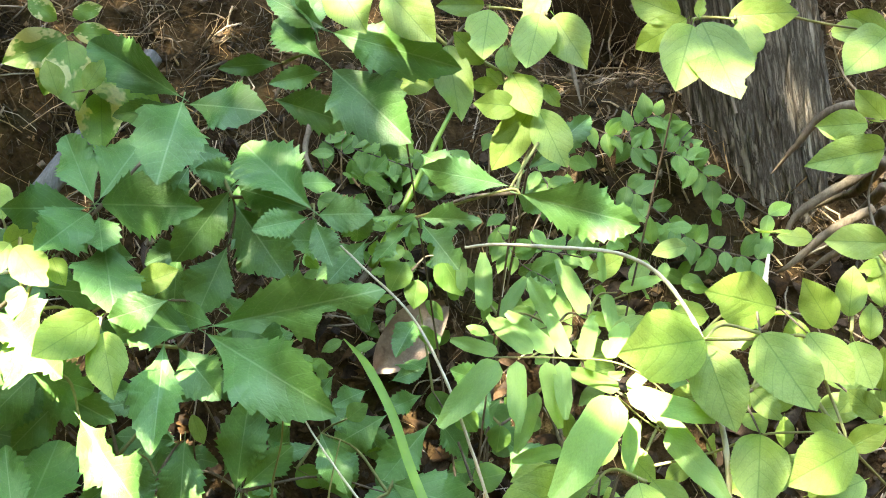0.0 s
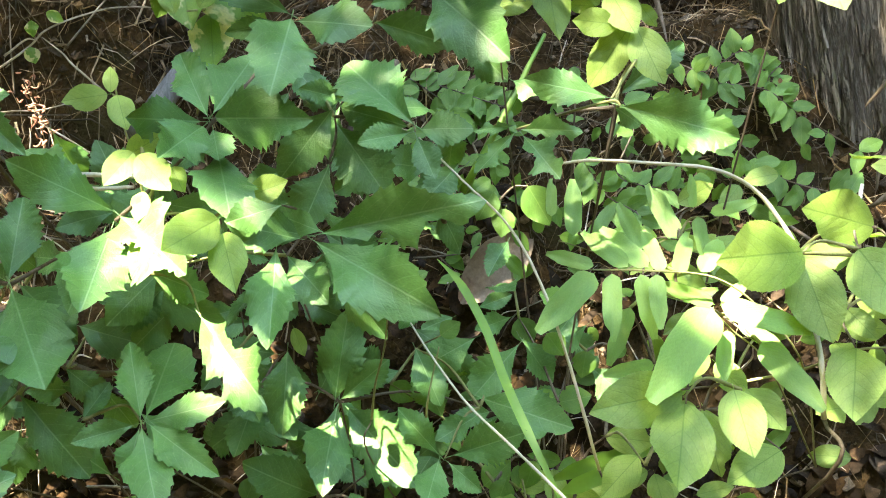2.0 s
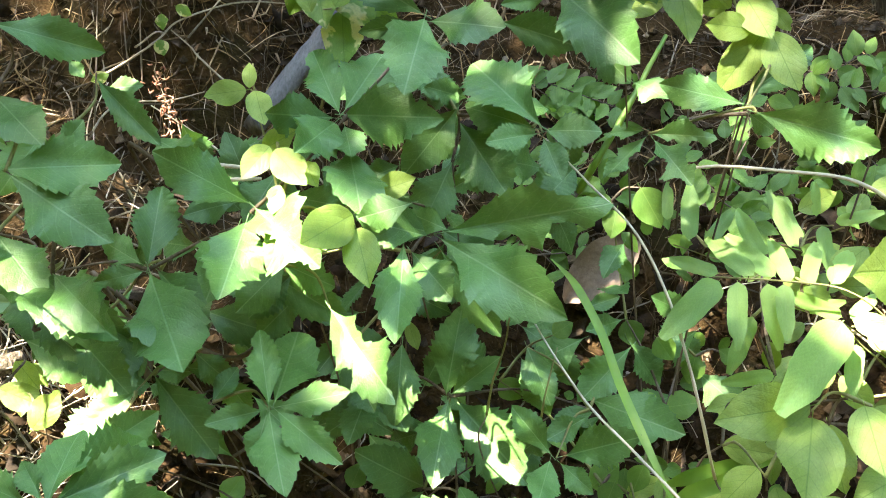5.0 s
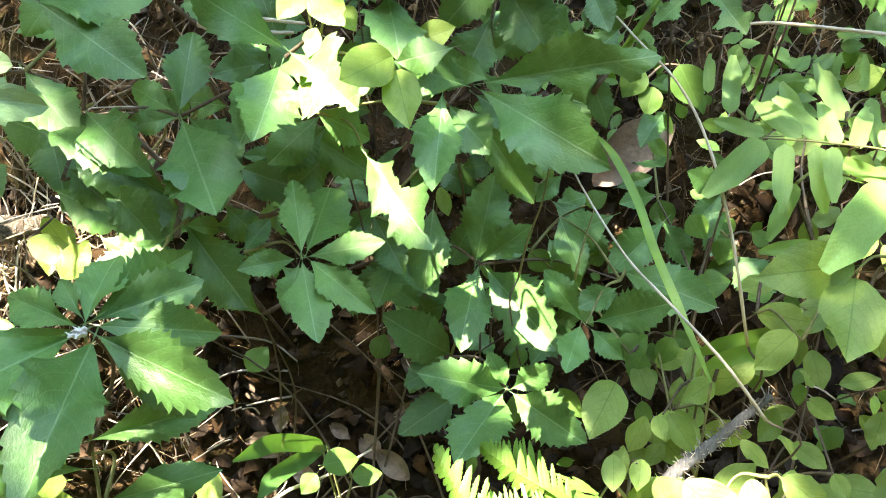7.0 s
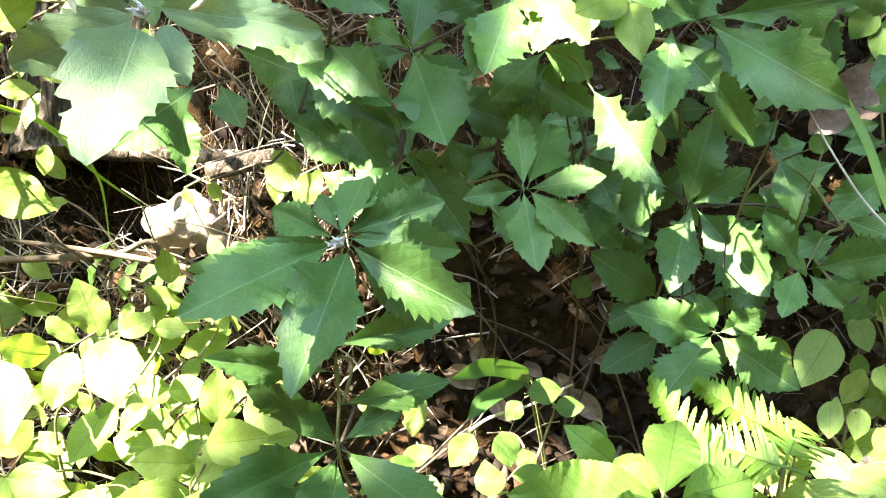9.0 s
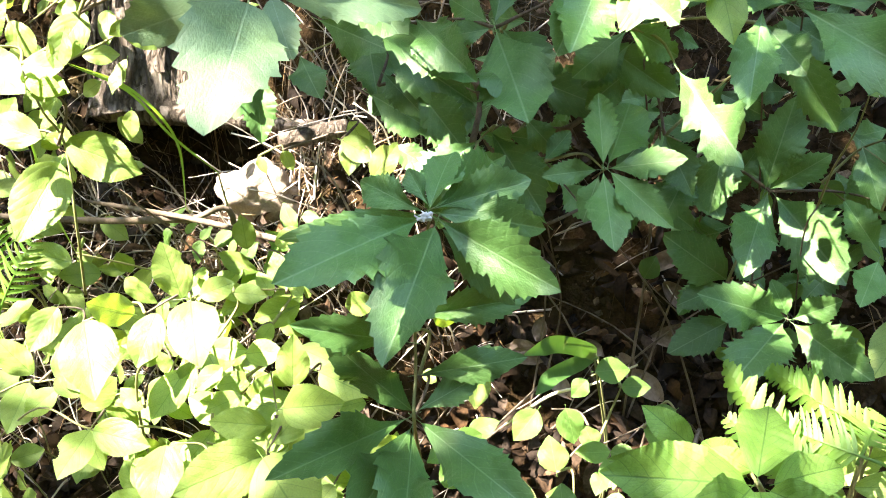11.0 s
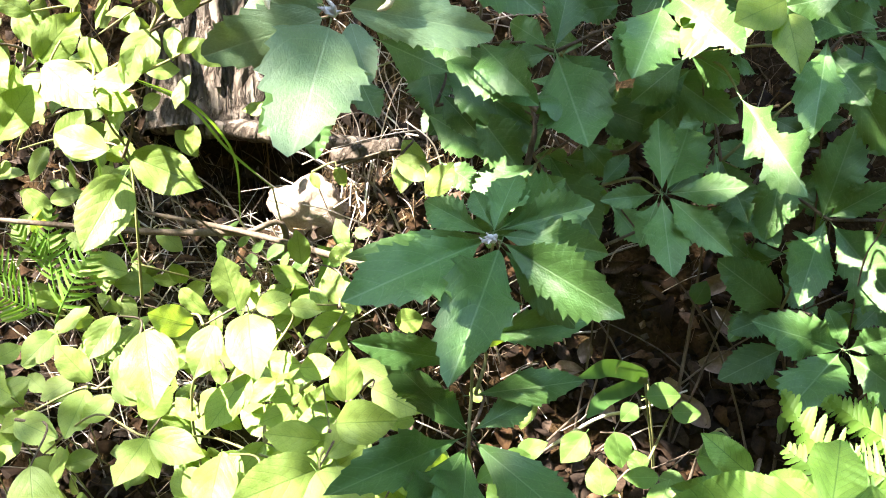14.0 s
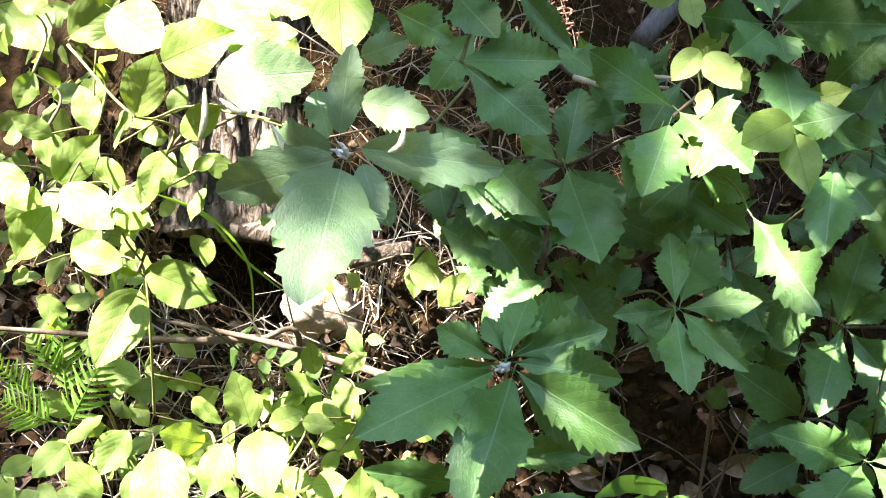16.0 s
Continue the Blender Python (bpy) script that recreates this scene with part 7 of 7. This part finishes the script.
def build_shade_crown():
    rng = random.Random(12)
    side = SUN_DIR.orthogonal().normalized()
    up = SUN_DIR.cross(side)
    gaps = [(Vector(c).dot(side), Vector(c).dot(up), r) for c, r in SUN_HOLES]
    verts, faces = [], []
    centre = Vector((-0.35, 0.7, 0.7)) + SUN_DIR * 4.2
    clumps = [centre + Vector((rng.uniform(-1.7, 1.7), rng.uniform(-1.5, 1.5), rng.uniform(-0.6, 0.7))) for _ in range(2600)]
    # extra low clumps, added out of view to deepen the shade below
    shade_boughs = [Vector((-0.62 + rng.uniform(-0.28, 0.26), 1.0 + rng.uniform(-0.22, 0.3), 1.62 + rng.uniform(-0.08, 0.1))) for _ in range(30)]
    shade_boughs += [Vector((-1.02 + rng.uniform(-0.55, 0.42), 0.78 + rng.uniform(-0.26, 0.26), 0.5)) + SUN_DIR * rng.uniform(1.05, 1.3) for _ in range(20)]
    for c in clumps + shade_boughs:
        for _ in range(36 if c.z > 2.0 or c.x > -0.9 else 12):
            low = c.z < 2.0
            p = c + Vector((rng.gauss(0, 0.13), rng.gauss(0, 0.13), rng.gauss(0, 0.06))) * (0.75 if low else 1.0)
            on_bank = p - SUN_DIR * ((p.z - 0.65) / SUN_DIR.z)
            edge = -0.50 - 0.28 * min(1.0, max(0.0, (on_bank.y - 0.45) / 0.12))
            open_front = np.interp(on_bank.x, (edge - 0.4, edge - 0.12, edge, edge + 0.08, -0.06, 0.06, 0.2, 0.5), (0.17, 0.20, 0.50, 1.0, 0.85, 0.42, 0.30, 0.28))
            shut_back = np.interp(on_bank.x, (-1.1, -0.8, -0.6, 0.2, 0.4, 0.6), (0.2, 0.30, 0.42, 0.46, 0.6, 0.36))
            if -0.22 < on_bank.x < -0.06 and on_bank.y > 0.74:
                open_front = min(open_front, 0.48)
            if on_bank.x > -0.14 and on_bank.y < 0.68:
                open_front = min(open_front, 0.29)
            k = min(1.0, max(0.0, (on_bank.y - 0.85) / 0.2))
            # thinner cover here so that more sun reaches the upper shoots
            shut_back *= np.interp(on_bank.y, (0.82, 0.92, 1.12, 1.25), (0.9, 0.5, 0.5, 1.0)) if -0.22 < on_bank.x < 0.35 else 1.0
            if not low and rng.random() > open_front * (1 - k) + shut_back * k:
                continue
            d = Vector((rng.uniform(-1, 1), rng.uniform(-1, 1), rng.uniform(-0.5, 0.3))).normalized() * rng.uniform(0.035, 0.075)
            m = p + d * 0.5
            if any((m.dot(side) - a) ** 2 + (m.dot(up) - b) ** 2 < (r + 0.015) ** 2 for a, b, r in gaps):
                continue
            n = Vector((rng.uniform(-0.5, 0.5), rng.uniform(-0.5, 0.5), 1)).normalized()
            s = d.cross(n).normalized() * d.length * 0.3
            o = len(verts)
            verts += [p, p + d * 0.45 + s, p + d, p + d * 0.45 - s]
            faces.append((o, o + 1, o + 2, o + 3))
    tagged(part("crown", mesh_of("crown", verts, faces, M_SHADE_CROWN), tree, "unseen foliage added to shade the bank, with sun holes"), kind="stuff")
    # unseen limbs, added to join the shading foliage to the trunk
    for i in range(7):
        a = tree_low + tree_axis * (3.0 + 0.2 * i)
        b = clumps[i * 7]
        if i > 4:
            a, b = tree_low + tree_axis * 1.35, (Vector((-0.56, 1.0, 1.64)), Vector((-1.4, 0.42, 1.62)))[i - 5]
        v, f = tube(smooth_line([a, a.lerp(b, 0.5) + Vector((0, 0, 0.25)), b], 6), lambda t: 0.03 * (1.1 - t), 7)
        part("limb", mesh_of("limb", v, f, M_BARK), tree)


build_shade_crown()


# ---- stone, wood, fallen leaves ----
def boulder(name, label, at, size, seed, material):
    bm = bmesh.new()
    bmesh.ops.create_icosphere(bm, subdivisions=4, radius=1)
    for v in bm.verts:
        n = v.co.normalized()
        k = 1 + 0.45 * noise.noise(n * 1.4 + Vector((seed, 0, 0))) + 0.14 * noise.noise(n * 4 + Vector((0, seed, 0)))
        v.co = Vector((max(-0.95, min(0.95, n.x * k)) * size[0], max(-0.9, min(0.9, n.y * k)) * size[1], max(-0.8, min(0.85, n.z * k)) * size[2]))
    me = bpy.data.meshes.new(name)
    bm.to_mesh(me)
    bm.free()
    me.materials.append(material)
    me.polygons.foreach_set("use_smooth", [True] * len(me.polygons))
    ob = new(name, me)
    ob.matrix_basis = pose(*at, 10, -12, 25)
    return tagged(ob, label, "stone")


boulder("stone", "pale beige sunlit stone half buried in litter", (-0.905, 0.830, 0.405), (0.060, 0.045, 0.050), 3, M_STONE)


def log(name, label, a, b, radius, material):
    a, b = Vector(a), Vector(b)
    line = [a.lerp(b, i / 14) for i in range(15)]
    v, f = tube(line, lambda t: radius * (0.85 + 0.2 * math.sin(2.2 * t + 0.4)), 14, 0.07, 5)
    ob = new(name, mesh_of(name, v, f, material))
    return tagged(ob, label, "wood")


log("stick", "weathered grey stick leaning on the soil bank", (-0.425, 1.47, 0.845), (-0.520, 1.165, 0.725), 0.016, M_STICK)
log("bark_piece", "short pale brown broken branch piece in litter", (-0.871, 0.869, 0.480), (-0.777, 0.905, 0.497), 0.013, M_BARK_OLD)


def dead_leaf(label, base, tip, width, curl, seed):
    base, tip = Vector(base), Vector(tip)
    y = tip - base
    L = y.length
    y.normalize()
    z = (Vector((0.1, -0.6, 0.75)) - y * Vector((0.1, -0.6, 0.75)).dot(y)).normalized()
    x = y.cross(z)
    verts, faces = [], []
    for j in range(13):
        v = j / 12
        h = 0.5 * width * max(0.0, math.sin(math.pi * (0.02 + 0.96 * v))) ** 0.7
        for i in range(7):
            u = i / 3 - 1
            verts.append(base + y * v * L + x * u * h + z * (curl * width * (u * u - 0.3) + 0.12 * L * math.sin(3 * v + seed) + 0.01 * noise.noise((u * 2, v * 4, seed))))
    for j in range(12):
        for i in range(6):
            a = j * 7 + i
            faces.append((a, a + 1, a + 8, a + 7))
    ob = new("dead_leaf", mesh_of("dead_leaf", verts, faces, M_DEAD))
    return tagged(ob, label, "leaf", "fallen leaves")


dead_leaf("large curled brown dead leaf on the bank", (0.026, 1.217, 0.539), (-0.077, 1.153, 0.473), 0.075, 0.25, 1)
dead_leaf("dry pale brown dead leaf against litter", (0.02, 1.30, 0.50), (-0.035, 1.22, 0.42), 0.05, 0.3, 2)
dead_leaf("narrow brown dead leaf lying on litter", (-0.02, 1.15, 0.37), (0.05, 1.13, 0.37), 0.03, 0.3, 3)
rng = random.Random(44)
for i in range(9):
    x, y, turn = -0.42 + rng.uniform(-0.13, 0.13), 0.96 + rng.uniform(-0.12, 0.10), rng.uniform(0, 6.28)
    z, reach = height(x, y) + 0.02 + 0.004 * i, rng.uniform(0.05, 0.085)
    dead_leaf("brown curled dead leaf in a litter hollow", (x, y, z), (x + reach * math.cos(turn), y + 0.5 * reach * math.sin(turn), z + 0.35 * reach * math.sin(turn) + 0.01), reach * rng.uniform(0.35, 0.5), 0.4, 10 + i)
dead_leaf("narrow curled dead leaf in shade", (-0.38, 1.0, 0.25), (-0.29, 1.03, 0.30), 0.028, 0.35, 4)


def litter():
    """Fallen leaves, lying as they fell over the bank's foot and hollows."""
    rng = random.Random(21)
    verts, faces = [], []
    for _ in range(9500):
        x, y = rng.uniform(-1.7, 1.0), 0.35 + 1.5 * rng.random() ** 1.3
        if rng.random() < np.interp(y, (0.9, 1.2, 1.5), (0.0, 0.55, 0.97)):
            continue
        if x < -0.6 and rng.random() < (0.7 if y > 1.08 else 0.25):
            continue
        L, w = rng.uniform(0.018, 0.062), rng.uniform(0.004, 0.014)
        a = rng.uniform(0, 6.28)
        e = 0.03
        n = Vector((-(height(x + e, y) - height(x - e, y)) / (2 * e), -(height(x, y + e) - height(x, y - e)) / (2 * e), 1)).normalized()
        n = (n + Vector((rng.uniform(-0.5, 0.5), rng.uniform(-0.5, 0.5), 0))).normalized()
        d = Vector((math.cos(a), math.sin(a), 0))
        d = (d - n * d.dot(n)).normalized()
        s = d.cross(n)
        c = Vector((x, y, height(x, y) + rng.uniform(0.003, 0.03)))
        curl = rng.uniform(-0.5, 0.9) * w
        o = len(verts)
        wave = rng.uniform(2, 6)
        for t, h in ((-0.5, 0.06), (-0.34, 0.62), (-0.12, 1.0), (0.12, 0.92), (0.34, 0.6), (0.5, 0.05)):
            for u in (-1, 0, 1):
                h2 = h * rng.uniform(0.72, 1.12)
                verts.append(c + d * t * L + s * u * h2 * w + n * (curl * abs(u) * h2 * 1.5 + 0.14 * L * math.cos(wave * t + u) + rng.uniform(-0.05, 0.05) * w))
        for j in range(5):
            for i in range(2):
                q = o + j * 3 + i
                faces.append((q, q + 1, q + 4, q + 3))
    tagged(new("leaf_litter", mesh_of("leaf_litter", verts, faces, M_SHADED_LITTER)), "brown fallen leaves scattered thickly over soil", "litter", kind="stuff")


litter()


def crumbs():
    """Clods, grit and bits of rotten wood on the bare bank."""
    rng = random.Random(57)
    verts, faces = [], []
    for _ in range(9000):
        x, y = rng.uniform(-1.5, 1.0), rng.uniform(1.0, 2.2)
        r = 0.0018 + 0.010 * rng.random() ** 3
        c = Vector((x, y, height(x, y) + 0.25 * r))
        o = len(verts)
        for d in ((1, 0, 0), (0, 1, 0), (-1, 0, 0), (0, -1, 0), (0.3, 0.2, 1), (0, 0, -1)):
            verts.append(c + Vector(d) * r * rng.uniform(0.5, 1.4))
        faces += [(o + a, o + (a + 1) % 4, o + 4) for a in range(4)] + [(o + (a + 1) % 4, o + a, o + 5) for a in range(4)]
    tagged(new("soil_crumbs", mesh_of("soil_crumbs", verts, faces, M_CLOD, False)), "brown clods and grit on a bare soil bank", "soil", kind="stuff")


crumbs()


def straws():
    """Dry needles, rootlets and straw on the bank and round the stump."""
    rng = random.Random(33)
    verts, faces = [], []
    for i in range(18000):
        by_stump = i % 7 == 0
        if by_stump:
            x, y = rng.gauss(-0.95, 0.28), rng.gauss(0.85, 0.2)
        else:
            x, y = rng.uniform(-1.7, 1.1), rng.uniform(0.85, 2.3)
        if not by_stump and rng.random() > np.interp(y, (0.9, 1.15, 1.35), (0.06, 0.2, 1.0)):
            continue
        if by_stump and x > -0.62:
            continue
        L = rng.uniform(0.02, 0.11)
        a = rng.uniform(0, 6.28)
        c = Vector((x, y, height(x, y) + rng.uniform(0.001, 0.012)))
        lift = rng.uniform(0, 0.9) if by_stump and i % 3 == 0 else rng.uniform(-0.02, 0.10)
        q = c + Vector((math.cos(a), math.sin(a), 0)) * L
        q.z = height(q.x, q.y) + 0.004 + lift * L
        p1, p2 = (c.lerp(q, w) + Vector((rng.uniform(-1, 1), rng.uniform(-1, 1), rng.uniform(0, 0.8))) * L * 0.22 for w in (0.33, 0.67))
        r = 0.0004 + 0.0020 * rng.random() ** 3
        v, f = tube([c, p1, p2, q], lambda t: r * (1.1 - 0.6 * t), 3)
        o = len(verts)
        verts += v
        faces += [tuple(k + o for k in g) for g in f]
    tagged(new("dry_straw", mesh_of("dry_straw", verts, faces, M_NEEDLE)), "dry brown needles, rootlets and straw on soil", "straw", kind="stuff")


straws()


def dry_stems(name, label, centre, spread, number, length, seed):
    """Pale dead stems standing and leaning among the plants."""
    rng = random.Random(seed)
    verts, faces = [], []
    for i in range(number):
        x, y = rng.gauss(centre[0], spread[0]), rng.gauss(centre[1], spread[1])
        if abs(x + 1.06) < 0.13 and abs(y - 0.90) < 0.11:
            continue
        a = Vector((x, y, height(x, y) - 0.004))
        d = Vector((rng.gauss(0, 0.5), rng.gauss(-0.1, 0.45), rng.uniform(0.25, 1.0))).normalized() * length * rng.uniform(0.35, 1.2)
        m = a + d * 0.55 + Vector((rng.uniform(-1, 1), rng.uniform(-1, 1), 0)) * 0.10 * d.length
        b = a + d + Vector((0, 0, -0.12 * d.length))
        r = rng.uniform(0.0006, 0.0019)
        v, f = tube(smooth_line([a, m, b], 4), lambda t: r * (1.1 - 0.5 * t), 4, 0.1, i)
        o = len(verts)
        verts += v
        faces += [tuple(k + o for k in g) for g in f]
    tagged(new(name, mesh_of(name, verts, faces, M_DRY)), label, "dry grass", kind="stuff")


dry_stems("dry_grass", "pale dead grass stems and rootlets round the stump", (-0.88, 0.86), (0.20, 0.11), 170, 0.15, 71)
dry_stems("dry_grass", "short bleached broken stems on litter by a root", (-0.76, 0.90), (0.08, 0.06), 90, 0.09, 78)
dry_stems("dry_grass", "dead twiggy stems behind the oak leaves", (-0.76, 1.10), (0.15, 0.12), 150, 0.18, 72)
dry_stems("dry_grass", "dry straw among low viburnum leaves", (-1.04, 0.60), (0.26, 0.16), 560, 0.16, 73)
dry_stems("dry_grass", "dead stems on the bank before the trunk", (0.15, 1.15), (0.32, 0.14), 70, 0.12, 74)


def woolly(label, at, scales, length, seed, spread=1.0):
    """A small woolly bud of narrow whitish scales."""
    rng = random.Random(seed)
    thing = new("woolly_bud")
    thing.matrix_basis = pose(*at)
    tagged(thing, label, "bud")
    p = Vector(at)
    for i in range(scales):
        d = (Vector((rng.uniform(-1, 1), rng.uniform(-1, 0.2), rng.uniform(-0.3, 0.8))) * spread + Vector((0, -0.4, 0.5))).normalized()
        bend = Vector((rng.uniform(-1, 1), rng.uniform(-1, 1), rng.uniform(-1, 1))) * length * 0.2
        L = length * rng.uniform(0.5, 1.1)
        v, f = tube(smooth_line([p - d * 0.002, p + d * L * 0.5 + bend, p + d * L], 4), lambda t: 0.0013 * math.sin(math.pi * (0.3 + 0.65 * t)), 6, 0.25, i)
        part("bud_scale", mesh_of("bud_scale", v, f, M_FLUFF), thing)


woolly("whitish woolly bud in a dark oak leaf whorl", (-0.378, 0.373, 0.790), 14, 0.010, 5)
woolly("whitish webbed bud on the topmost oak whorl", (-0.443, 0.331, 0.958), 14, 0.009, 6)
stalk("dry_stalk", "short white broken stalk before the trunk", "stalk", [[(0.405, 1.022, 0.673), (0.408, 1.032, 0.693), (0.411, 1.041, 0.711)][::-1]], 0.0035, M_FLUFF)


def seed_head(label, pts, scales, seed):
    """A withered flower spike: a thin stalk with curled bracts all along it."""
    rng = random.Random(seed)
    line = smooth_line(pts, 8)
    thing = stalk("dry_stalk", label, "stalk", [pts], 0.0009, M_TWIG)
    for i in range(scales):
        c = rng.choice(line) + Vector((rng.gauss(0, 0.006), rng.gauss(0, 0.006), rng.gauss(0, 0.004)))
        d = Vector((rng.gauss(0, 1), rng.gauss(-0.3, 1), rng.gauss(-0.2, 0.8))).normalized() * rng.uniform(0.006, 0.013)
        bend = Vector((rng.gauss(0, 1), rng.gauss(0, 1), rng.gauss(0, 1))) * 0.003
        v, f = tube(smooth_line([c, c + d * 0.5 + bend, c + d], 3), lambda t: 0.0012 * math.sin(math.pi * (0.15 + 0.8 * t)), 5, 0.3, i)
        part("bract", mesh_of("bract", v, f, M_RUST), thing)


seed_head("withered reddish flower spike with curled pale bracts", [(-0.597, 1.058, 0.842), (-0.588, 1.048, 0.823), (-0.578, 1.039, 0.804), (-0.567, 1.032, 0.787), (-0.560, 1.022, 0.768)], 46, 91)


def pod(label, a, b, radius, seed):
    """A pale downy seed pod: a ribbed spindle with a short stalk."""
    a, b = Vector(a), Vector(b)
    line = smooth_line([a, a.lerp(b, 0.5) + Vector((0.003, -0.002, -0.002)), b], 8)
    v, f = tube(line, lambda t: radius * (0.12 + max(0.0, math.sin(math.pi * min(1.0, 0.06 + 0.9 * t))) ** 0.7), 9, 0.10, seed)
    return part("seed_pod", mesh_of("seed_pod", v, f, M_POD), oak_f, label)


for i, (pa, pb) in enumerate((((-0.559, 0.356, 0.978), (-0.557, 0.338, 0.952)), ((-0.543, 0.35, 0.975), (-0.527, 0.353, 0.966)), ((-0.494, 0.334, 0.97), (-0.482, 0.328, 0.952)), ((-0.415, 0.351, 0.968), (-0.421, 0.34, 0.957)), ((-0.457, 0.315, 0.952), (-0.458, 0.311, 0.946)))):
    pod("pale downy seed pod", pa, pb, 0.0019, i)
